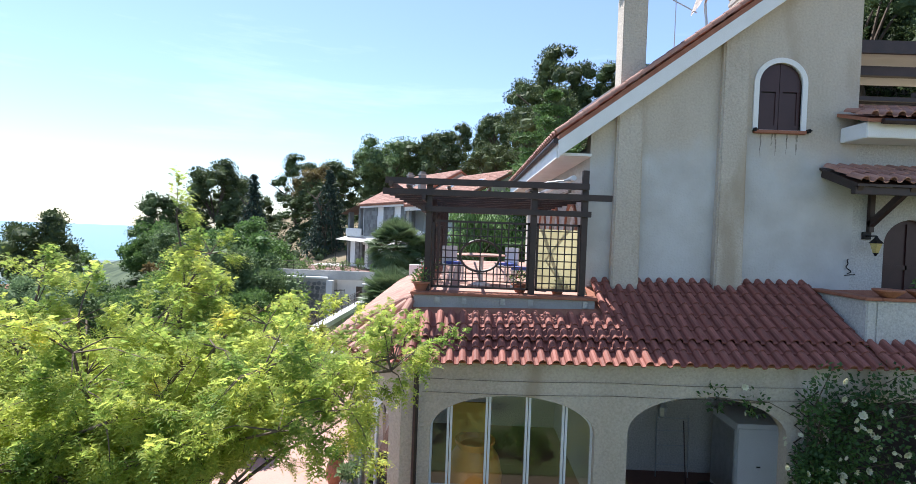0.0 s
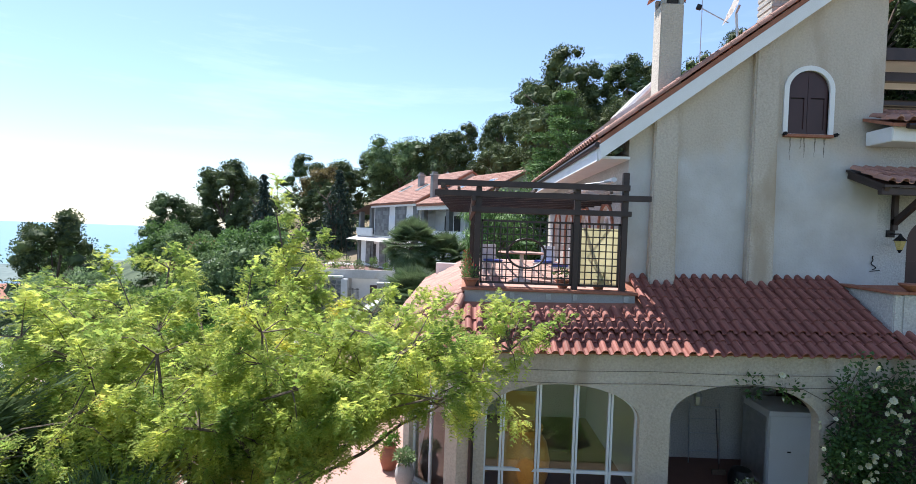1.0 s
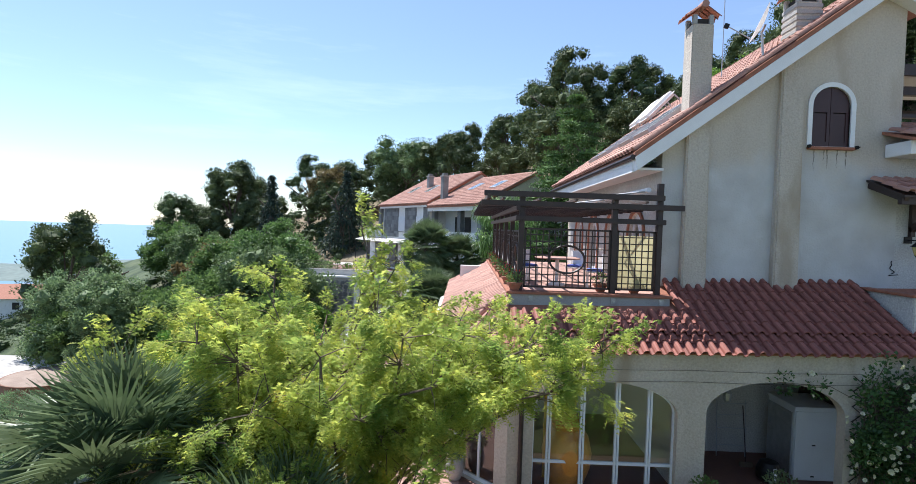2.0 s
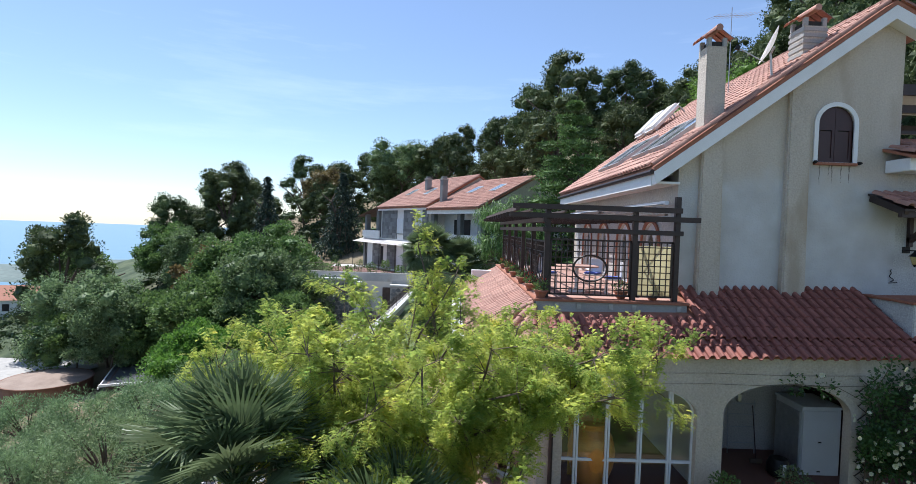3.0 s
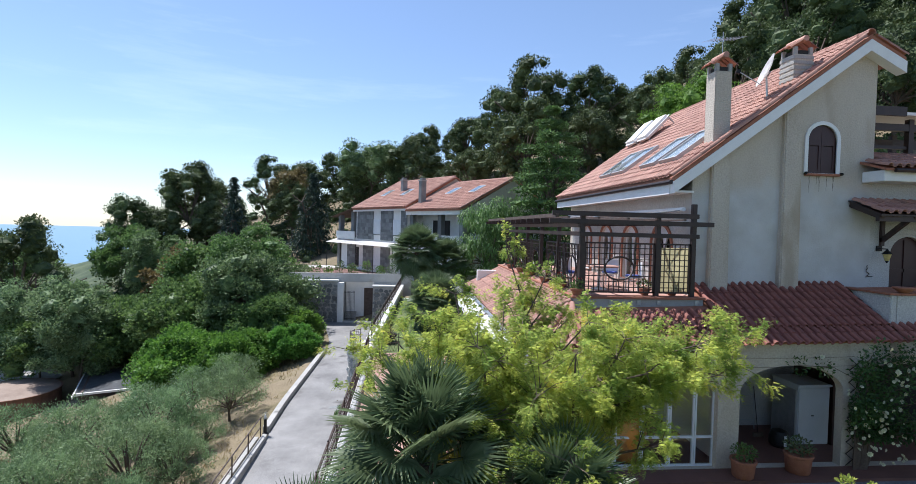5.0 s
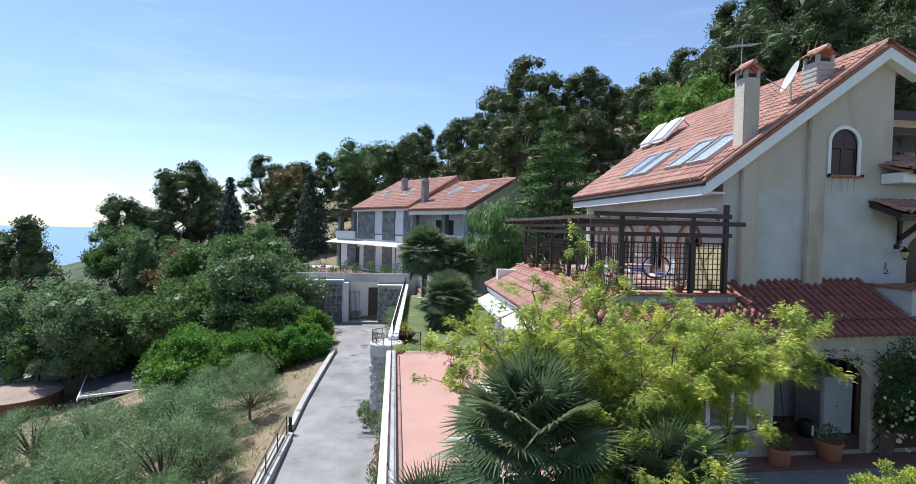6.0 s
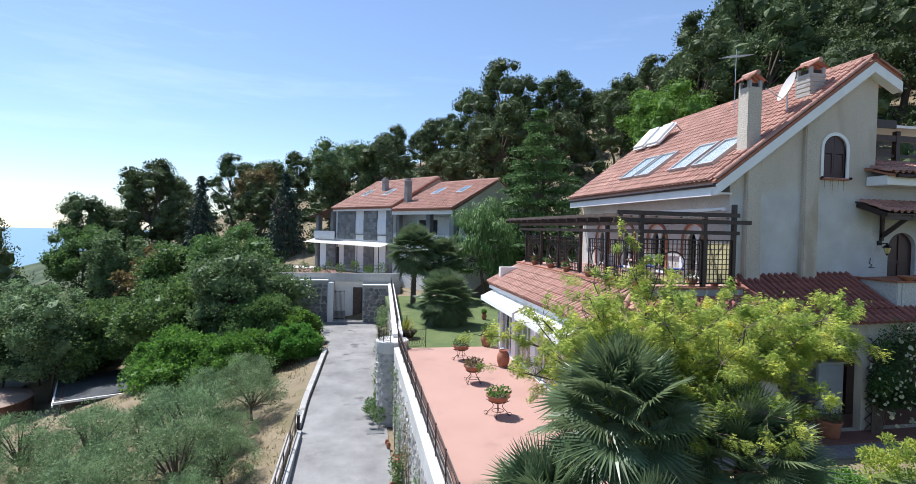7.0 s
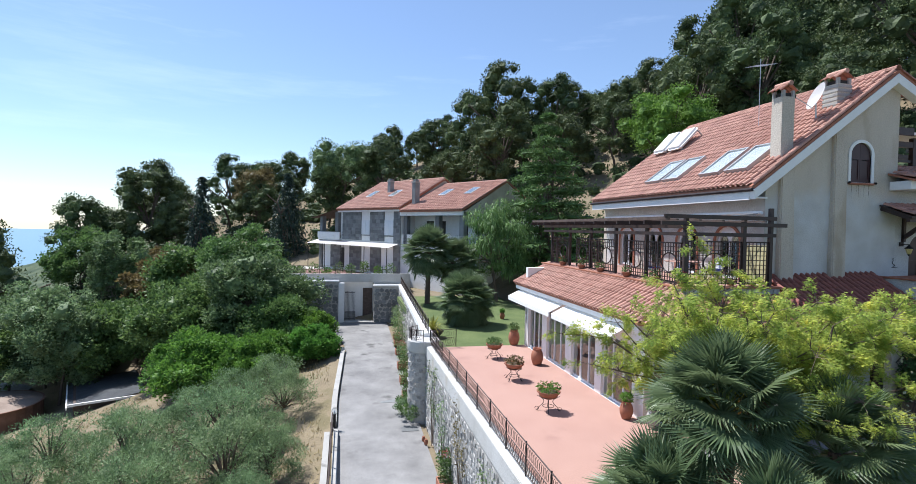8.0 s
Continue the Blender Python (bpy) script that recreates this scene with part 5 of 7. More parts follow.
# balcony on the valley side
part("balcony", boxes((-4.6, 0.4, -0.3, 7, 4.75, 5.0), (-4.6, 0.6, -0.4, -0.25, 5.0, 5.75), (-4.6, -4.45, -0.25, 7, 5.0, 5.75)), WHITE, nb, "white balcony with solid parapet")
part("balcony_column", boxes((-4.4, -3.75, -0.2, 0.35, 5.0, 7.9), bevel=0.02), STONE_DARK, nb)
part("balcony_column", boxes((-0.7, 0.0, -0.2, 0.25, 5.0, 8.2), bevel=0.02), STONE_DARK, nb)
part("under_wall", boxes((-4.6, 0.4, 0.0, 7, 0.0, 4.75)), WHITE, nb)
part("under_column", boxes((-4.5, -3.8, -0.25, 0.0, 1.2, 4.75)), STONE_DARK, nb)
# Dark sheet in place of the shade at the back of the balcony.
part("balcony_shade_sheet", boxes((-4.2, 0.4, 4.2, 4.4, 5.0, 8)), DARK, nb)
bm = bmesh.new()
v = [bm.verts.new(c) for c in ((-5.6, -0.9, 7.45), (0.4, -0.9, 8.45), (0.4, 7.2, 8.45), (-5.6, 7.2, 7.45))]
bm.faces.new(v)
bmesh.ops.solidify(bm, geom=bm.faces[:], thickness=0.14)
part("balcony_roof", bm, WOOD_WORN, nb, "lean-to porch roof")
# loggia of the right wing
part("loggia_floor", boxes((12.2, 21.5, 0.1, 1.9, 4.6, 4.9)), WHITE, nb)
part("loggia_wall", boxes((12.2, 21.5, 0.1, 0.25, 4.9, 5.75), (12.2, 21.5, 0.1, 0.3, -3.0, 4.6)), WHITE, nb)
for u in (12.5, 17.5, 20.9):
    part("loggia_column", boxes((u, u + 0.6, 0.1, 0.55, 4.6, 8.0), bevel=0.02), STONE_DARK, nb)
for u in (14.2, 16.0, 19.2):
    part("loggia_door", boxes((u, u + 1.1, 1.84, 1.92, 5.0, 7.2)), DARK, nb, "dark glazed doors")
part("fascia", boxes((12.35, 21.7, -0.3, -0.15, 7.7, 8.12), (0.2, 12.3, -0.4, -0.3, 8.15, 8.45)), WHITE, nb, "white fascia under the roof edge")


def pitched(u0, u1, e_v, ez, run, rise):
    bm = bmesh.new()
    pts = [(e_v, ez), (e_v + run, ez + rise), (e_v + 2 * run, ez), (e_v + 2 * run, ez - 0.15), (e_v + run, ez + rise - 0.18), (e_v, ez - 0.15)]
    f = [bm.verts.new((u0, v, z)) for v, z in pts]
    b = [bm.verts.new((u1, v, z)) for v, z in pts]
    bm.faces.new(f), bm.faces.new(b[::-1])
    for i in range(6):
        bm.faces.new((f[i], f[(i + 1) % 6], b[(i + 1) % 6], b[i]))
    r = part("roof", bm, CLAY, nb, "sunlit terracotta tile roof")
    lay_tiles(r, (u0, e_v, ez + 0.01), (1, 0, 0), (0, run, rise), u1 - u0, math.hypot(run, rise), pitch=0.3, step=0.42)
    ridge_tiles(r, (u0, e_v + run, ez + rise + 0.03), (u1, e_v + run, ez + rise + 0.03), 0.13, 0.42)
    ridge_tiles(r, (u1 - 0.1, e_v, ez + 0.05), (u1 - 0.1, e_v + run, ez + rise + 0.05), 0.1, 0.42, "verge_tile")
    part("gable_end", sheet(bmesh.new(), [(e_v + 0.4, ez - 0.2), (e_v + 2 * run - 0.4, ez - 0.2), (e_v + run, ez + rise - 0.2)], [], flat_x(u1 - 0.35), 0.25), PLASTER, nb)
    return r


pitched(0.0, 12.5, -0.5, E1, RUN, RISE)
pitched(12.5, 21.8, -0.5, E1 - 0.3, RUN * 0.98, RISE * 0.88)
for u0, v0, base, top in ((5.6, 3.0, 10.2, 11.85), (13.0, 0.75, 8.4, 11.2)):
    c = part("chimney", boxes((u0, u0 + 0.55, v0, v0 + 0.6, base - 0.3, top), bevel=0.02), STONE_DARK, nb, "grey rendered chimney")
    part("chimney_band", boxes((u0 - 0.06, u0 + 0.61, v0 - 0.06, v0 + 0.66, top, top + 0.12), bevel=0.01), CONCRETE, c)
    part("chimney_pot", boxes((u0 + 0.06, u0 + 0.49, v0 + 0.06, v0 + 0.54, top + 0.12, top + 0.34), bevel=0.02), STONE_DARK, c)
for u0, v0, ez, rise, run in ((3.0, 3.3, E1, RISE, RUN), (7.66, 3.2, E1, RISE, RUN), (15.5, 3.9, E1 - 0.3, RISE * 0.88, RUN * 0.98), (19.2, 4.0, E1 - 0.3, RISE * 0.88, RUN * 0.98)):
    a = math.atan2(rise, run)
    w = part("roof_window", boxes((-0.5, 0.5, -0.8, 0.8, 0.0, 0.14), bevel=0.01), STEEL, nb, "grey framed roof window")
    w.matrix_basis = Matrix.Translation((u0, v0 - 0.5, ez + v0 * rise / run + 0.05)) @ Matrix.Rotation(a, 4, "X")
    part("pane", boxes((-0.42, 0.42, -0.72, 0.72, 0.142, 0.15)), SKYLIGHT, w)
# terrace in front of it
tp = solid("neighbour_terrace", boxes((-18.4, -11.5, 46.3, 66.0, -4, 1.15), (-11.5, -8.7, 47.5, 66.0, -3, 1.15), (-8.7, -5.2, 46.3, 62.0, -3, 1.15)), PLASTER_FINE, "walled terrace of the neighbouring house", "terrace", kind="structure")
part("terrace_paving", boxes((-18.3, -5.3, 47.6, 61.9, 1.15, 1.19)), PORCH, tp, "dark terracotta paving")
part("terrace_parapet", boxes((-18.4, -5.2, 46.35, 46.6, 1.15, 1.95), bevel=0.02), PLASTER_FINE, tp, "pale rendered parapet")
railing("iron_railing", "thin black railing of the neighbour's terrace", [(-18.2, 46.48, 1.95), (-6.4, 46.48, 1.95)], 0.75, 0.24, "neighbour railing")

# ---- plants ----
def skeleton_limbs(bm, base, top, spread, n, r0, seed, levels=2):
    """A tapered, bent trunk with forking limbs. Returns the ends of the twigs."""
    q = random.Random(seed)
    ends = []

    def grow(p, way, length, r, level):
        pts, k = [p], 5
        for i in range(k):
            way = (way + Vector((q.uniform(-1, 1), q.uniform(-1, 1), q.uniform(-0.6, 0.8))) * 0.17).normalized()
            pts.append(pts[-1] + way * length / k)
        tube(bm, pts, [r * (1 - 0.55 * i / k) for i in range(k + 1)], 7 if level == 0 else 5)
        if level >= levels:
            ends.append(pts[-1])
            ends.append(pts[-2])
            return
        for j in range(n if level == 0 else 3):
            a = math.tau * (j + q.uniform(-0.3, 0.3)) / (n if level == 0 else 3)
            out = Vector((math.cos(a), math.sin(a), q.uniform(0.2, 0.9) if level == 0 else q.uniform(-0.1, 0.8)))
            start = pts[-1] if j % 2 or level else pts[-2]
            grow(start, (out + way * 0.5).normalized(), spread * q.uniform(0.7, 1.1) * (0.62 ** level), r * 0.5, level + 1)

    b, t = Vector(base), Vector(top)
    grow(b, (t - b).normalized(), (t - b).length, r0, 0)
    return ends


def clump_leaves(clumps, per, size, width, up=0.4, droop=0.1, hollow=0.15):
    """Leaves round clump centres: rows of (x, y, z, rx, ry, rz)."""
    out = []
    for c in clumps:
        c = np.asarray(c, float)
        n = max(4, int(per * rng.uniform(0.75, 1.25)))
        b = in_ball(n, hollow)
        pos = c[:3] + b * c[3:6]
        way = b * 0.9 + rng.normal(size=(n, 3)) * 0.6 + np.array([0, 0, up])
        out.append(leaves(pos, way, size, width, droop))
    return np.concatenate(out)


def needle_clumps(clumps, per, size, width, hollow=0.1, up=0.7):
    """Tufts round clump centres, one three-cornered blade each."""
    c = np.repeat(np.asarray(clumps, float), per, 0)
    b = in_ball(len(c), hollow)
    way = b * 0.8 + rng.normal(size=b.shape) * 0.55 + np.array([0, 0, up])
    q = leaves(c[:, :3] + b * c[:, 3:6], way, size, width, 0.0)
    return np.stack([q[:, 1], q[:, 2], q[:, 3]], 1)


def core_shape(level):
    bm = bmesh.new()
    bmesh.ops.create_icosphere(bm, subdivisions=level, radius=1.0)
    bm.verts.ensure_lookup_table()
    tris = np.array([[tuple(v.co) for v in f.verts] for f in bm.faces])
    bm.free()
    return tris


CORES = (core_shape(1), core_shape(2))


def clump_cores(clumps, share, fine=1):
    """Lumpy solid balls added inside the clumps to block light and view, leaf-coloured."""
    base = CORES[fine]
    out = []
    for c in clumps:
        c = np.asarray(c, float)
        f = rng.uniform(0, 6.3, 3)
        key = np.sin(base[..., 0:1] * 127.1 + base[..., 1:2] * 311.7 + base[..., 2:3] * 74.7 + f[0]) * 43758.5453
        wob = 0.74 + 0.5 * (key - np.floor(key)) + 0.12 * np.sin(base[..., 1:2] * 4.7 + f[1])
        out.append(c[:3] + base * wob * c[3:6] * share)
    return np.concatenate(out)


def tree(name, label, height, trunk_h, crown, leaf_mat, leaf, per, r0=0.18, seed=1, limbs=5, up=0.4, droop=0.1, category="tree", bark=None, core=0.0, fine=1):
    """A tree at the origin. crown: clump rows; leaf: (size, width); core: how much of each clump is dense inside."""
    t = thing(name, label, category)
    bm = bmesh.new()
    c = np.asarray(crown, float)
    mid = c[:, :3].mean(0)
    ends = skeleton_limbs(bm, (0, 0, -0.3), (mid[0] * 0.5, mid[1] * 0.5, trunk_h), (height - trunk_h) * 0.55, limbs, r0, seed, 1)
    # a limb towards each larger clump
    big = c[np.argsort(-c[:, 3])][:14]
    for k in big:
        a = Vector((mid[0] * 0.5, mid[1] * 0.5, trunk_h * 0.85))
        b = Vector(k[:3])
        m = a.lerp(b, 0.5) + Vector((0, 0, (b - a).length * 0.08))
        tube(bm, [a, m, b], [r0 * 0.5, r0 * 0.32, r0 * 0.1], 5)
    part("trunk", bm, bark or BARK, t, soft=True)
    if core:
        tris = np.concatenate([needle_clumps(crown, per, *leaf, hollow=core * 0.9, up=up), clump_cores(crown, core, fine)])
        part("crown", tri_mesh("crown", tris), leaf_mat, t)
    else:
        part("crown", quad_mesh("crown", clump_leaves(crown, per, *leaf, up, droop)), leaf_mat, t)
    return t


def blob_crown(n, rx, ry, z0, z1, r, seed, flat=0.7, top_heavy=0.5, gap=0.0):
    """Clumps scattered in the shell of a rounded crown."""
    q = np.random.default_rng(seed)
    rows = []
    while len(rows) < n:
        v = q.normal(size=3)
        v /= np.linalg.norm(v)
        s = q.uniform(0.62, 1.1)
        if v[2] < -0.55 or q.uniform() < gap:
            continue
        x, y = v[0] * rx * s, v[1] * ry * s
        z = (z0 + z1) / 2 + v[2] * (z1 - z0) / 2 * s
        rr = r * q.uniform(0.45, 1.3)
        rows.append((x, y, z, rr, rr, rr * flat * q.uniform(0.8, 1.5)))
    return rows


# pines of the wooded hill: built once each, then repeated
def pine_crown(h, w, seed):
    """Cushions of needles on rising limbs: broad below the top, gaps between the cushions."""
    q = np.random.default_rng(seed)
    rows = []
    for k in range(54):
        f = q.uniform(0, 1) ** 0.75
        z = h * (0.25 + 0.72 * f)
        rad = w * math.sqrt(max(0.03, 1 - ((f - 0.42) / 0.62) ** 2)) * q.uniform(0.45, 1.0)
        a = q.uniform(0, math.tau)
        r = q.uniform(0.55, 1.25) * w * 0.285
        rows.append((rad * math.cos(a), rad * math.sin(a), z, r, r, r * q.uniform(0.75, 0.95)))
    return rows


def cone_crown(h, w, seed, tiers=16):
    q = np.random.default_rng(seed)
    rows = []
    for k in range(tiers):
        f = k / (tiers - 1)
        rad = w * (1 - f) ** 0.85 + 0.1
        m = max(3, int(10 * (1 - f)))
        for j in range(m):
            a = math.tau * (j + q.uniform(-0.3, 0.3)) / m
            rr = rad * q.uniform(0.55, 0.95)
            c = 0.34 * rad + 0.12
            rows.append((rr * math.cos(a), rr * math.sin(a), h * (0.08 + 0.9 * f) - 0.25 * rr, c, c, 0.22 * rad + 0.1))
    return rows


pines = []
for s, (h, w) in enumerate(((13, 4.2), (11, 4.6), (15, 4.4))):
    pines.append(tree("pine_tree", "dark green pine with an irregular open crown on the hillside", h, h * 0.5, pine_crown(h, w, 20 + s), PINE, (0.36, 0.46), 200, 0.28, 5 + s, up=0.5, core=0.62))
PINES = [  # x, y, variant, scale
    (-49.5, 60, 2, 1.3), (-50.6, 85.6, 0, 1.25), (-41, 85, 2, 1.16), (-36, 84, 1, 1.0), (-47, 88, 1, 1.2), (-40.0, 88.5, 0, 1.15), (-28, 108, 1, 1.26), (-22, 112, 0, 0.96), (-14, 110, 2, 0.63), (-8, 114, 1, 0.94), (-2, 112, 0, 1.02), (4, 110, 1, 1.05),
    (10, 108, 2, 0.65), (-32, 98, 2, 0.94), (-24, 96, 1, 1.37), (-14, 94, 0, 0.94), (-4, 92, 1, 1.44), (5, 92, 0, 0.98), (13, 76, 2, 1.23),
    (9, 79, 0, 1.25), (17, 78, 1, 1.25), (21, 74, 2, 1.0), (25, 78, 0, 0.98), (30, 74, 1, 1.0), (33, 66, 2, 0.83), (28, 66, 0, 0.94),
    (36, 60, 1, 1.5), (40, 56, 2, 1.33), (44, 60, 0, 1.5), (48, 62, 2, 1.3), (52, 56, 1, 1.5), (56, 62, 0, 1.5), (60, 54, 2, 1.3),
    (64, 60, 1, 1.5), (40, 66, 2, 1.1), (47, 70, 1, 1.44), (54, 70, 0, 1.39), (62, 70, 2, 1.27), (70, 64, 1, 1.5), (70, 52, 0, 1.5),
    (58, 46, 1, 1.5), (50, 44, 2, 1.4), (66, 42, 0, 1.17), (44, 48, 1, 1.3), (37, 49, 0, 1.3), (76, 46, 2, 1.07), (78, 58, 0, 1.3),
    (54, 36, 1, 1.3), (62, 32, 2, 0.86), (46, 36, 0, 1.3), (70, 28, 1, 1.08), (24, 60, 2, 0.73), (18, 64, 1, 1.12), (10, 66, 0, 1.2),
    (3, 70, 1, 1.23), (-6, 76, 2, 0.98), (-14, 82, 0, 0.91), (-25, 86, 1, 1.24), (-38, 92, 0, 0.84), (38, 40, 1, 1.3), (32, 54, 0, 1.18),
]
hill_rng = random.Random(11)
used = set()
for x, y, v, s in PINES:
    m = pose(x, y, ground_z(x, y) - 0.2, 0, 0, hill_rng.uniform(0, 360)) @ Matrix.Scale(s * (0.86 if x < -30 else 0.76 if x < 5 else 0.85 if x < 40 else 0.88) * hill_rng.uniform(0.98, 1.04), 4)
    if v in used:
        copy_thing(pines[v], m)
    else:
        used.add(v)
        pines[v].matrix_basis = m
for p in pines:
    tagged(p, group="pines on the hill")


def plant_at(t, x, y, s=1.0, turn=0.0, dz=0.0):
    t.matrix_basis = pose(x, y, ground_z(x, y) + dz, 0, 0, turn) @ Matrix.Scale(s, 4)
    return t


# undergrowth that covers the wooded slopes
def undergrowth():
    q = np.random.default_rng(17)
    rows = []
    while len(rows) < 2300:
        x, y = q.uniform(-95, 95), q.uniform(26, 125)
        if (x < 9 and y < 46) or (-22 < x < 9 and y < 70) or (-44 < x < -8 and y < 56) or (x < 16 and y < 30) or (x < -52 and y > 88):
            continue
        r = q.uniform(0.9, 2.0)
        rows.append((x, y, ground_z(x, y) + r * 0.3, r, r, r * 0.8))
    rows = np.array(rows)
    part_mesh = tri_mesh("undergrowth", np.concatenate([needle_clumps(rows, 70, 0.46, 0.6, 0.55), clump_cores(rows, 0.55, 0)]))
    tagged(part("undergrowth", part_mesh, UNDER, None), "dense dark green scrub under the pines", "undergrowth", kind="stuff")


undergrowth()

# firs and the cedar
plant_at(tree("fir_tree", "slim dark conical fir above the valley trees", 14, 10, cone_crown(14, 2.6, 3), FIR, (0.6, 0.34), 44, 0.2, 3, droop=0.4, up=0.0), -31.6, 77, 1.0, 0, -0.5)
fir = plant_at(tree("fir_tree", "blue-grey conical fir beside the neighbouring house", 12, 8, cone_crown(12, 3.0, 4), FIR, (0.55, 0.34), 50, 0.2, 4, droop=0.4, up=0.0), -19.5, 74, 1.0, 0, -0.5)
def cedar_crown(h, w, seed, tiers=13):
    """Flat, spreading boughs in tiers, uneven in length, drooping at the ends."""
    q = np.random.default_rng(seed)
    rows = []
    for k in range(tiers):
        f = k / (tiers - 1)
        rad = w * (1 - f) ** 0.8 + 0.25
        m = max(3, int(9 * (1 - f)) + 2)
        for j in range(m):
            a = math.tau * (j + q.uniform(-0.35, 0.35)) / m
            reach = rad * q.uniform(0.6, 1.12)
            for g in (0.45, 0.75, 1.0):
                c = (0.78 - 0.3 * g) * (0.6 + 0.28 * rad)
                rows.append((reach * g * math.cos(a), reach * g * math.sin(a), h * (0.1 + 0.89 * f) + 0.10 * reach * (g - 1.3 * g * g), c * 1.3, c * 1.3, c * 0.36))
    return rows


plant_at(tree("cedar_tree", "broad green cedar with drooping tiers behind the houses", 15, 11, cedar_crown(15.6, 6.2, 5), CEDAR, (0.3, 0.42), 130, 0.3, 6, up=0.1, core=0.5, fine=0), 6.6, 41.2, 1.0, 0, -0.3)
# broad-leaved trees
plant_at(tree("bushy_tree", "bright green rounded tree behind the roof", 11, 5, blob_crown(60, 4.2, 4.2, 4.5, 11.5, 1.2, 31), BRIGHT, (0.3, 0.5), 330, 0.22, 7, core=0.58), 22.5, 46, 1.0)
plant_at(tree("bushy_tree", "grey-green leafy tree above the neighbouring roof", 9, 4, blob_crown(60, 4.8, 4.2, 2, 9.5, 1.3, 32), GREYLEAF, (0.3, 0.5), 300, 0.2, 8, core=0.58), -12, 80, 1.1, 0, 3)
plant_at(tree("bushy_tree", "bronze-leaved tree among dark pines", 10, 5, blob_crown(40, 3.0, 3.0, 2, 10, 1.1, 33), REDLEAF, (0.3, 0.5), 300, 0.2, 9, core=0.58), -26, 88, 1.0, 0, 2)
VALLEY = [  # x, y, top z, half width, material, leaf size, label
    (-21.0, 50, 5.6, 4.4, BROAD, 0.22, "large round green tree beside the lane"),
    (-18.6, 43, 3.6, 4.2, GREYLEAF, 0.22, "large dense grey-green tree beside the lane"),
    (-24.0, 45, 1.0, 4.2, BROAD, 0.26, "broad-leaved dark green tree on the slope"),
    (-39.5, 53, -2.4, 5.6, BROAD, 0.3, "broad fig-like tree with large leaves"),
    (-31.0, 51.5, -1.6, 5.2, BROAD, 0.3, "broad fig-like tree with large leaves"),
    (-21.6, 36, -2.0, 3.3, BRIGHT, 0.2, "bright green tree on the slope"),
    (-17.2, 34, -1.6, 2.2, BRIGHT, 0.18, "bright green sapling on the slope"),
    (-30.0, 56, 3.2, 3.6, REDLEAF, 0.22, "bronze-green tree in the valley"),
    (-27.0, 54, 4.0, 3.6, BROAD, 0.22, "green tree in the valley"),
    (-42.0, 52, -0.4, 4.6, OLIVE, 0.2, "grey olive tree in the valley"),
    (-36.0, 48, -0.2, 3.6, OLIVE, 0.2, "grey olive tree on the slope"),
    (-58.0, 74, 2.5, 4.5, BROAD, 0.24, "dark green tree in the valley"),
    (-48.0, 80, 4.5, 4.5, BROAD, 0.24, "dark green tree in the valley"),
    (-40.0, 72, 4.5, 4.0, GREYLEAF, 0.22, "grey-green tree in the valley"),
    (-14.3, 38.6, -0.7, 1.8, BRIGHT, 0.16, "bright green bush spilling over the kerb"),
    (-13.6, 35.0, -1.2, 1.5, BRIGHT, 0.16, "bright green bush spilling over the kerb"),
    (-16.4, 40.0, 0.6, 2.6, BROAD, 0.18, "dark green bush by the lane"),
]
for i, (x, y, zt, w, mt, ls, lb) in enumerate(VALLEY):
    g = ground_z(x, y)
    h = zt - g
    near = 1.0 if y < 54 else 0.65
    plant_at(tree("leafy_tree" if w > 2.3 else "bush", lb, h, h * 0.45, blob_crown(int(62 * near), w, w, h * 0.02, h, w * 0.30, 50 + i), mt, (ls * (1.4 if near == 1 else 1.9), 0.62), int(480 * near), 0.14, 60 + i, category="tree" if w > 2.3 else "bush", core=0.5), x, y)

# olive trees near the lane
olives = []
for s in range(2):
    olives.append(tree("olive_tree", "silvery grey-green olive tree on dry ground", 3.6, 1.2, blob_crown(46, 2.0, 2.0, 0.3, 3.7, 0.55, 90 + s), OLIVE, (0.21, 0.21), 210, 0.12, 70 + s, limbs=4, core=0.12, fine=0))
    tagged(olives[s], group="olive trees")
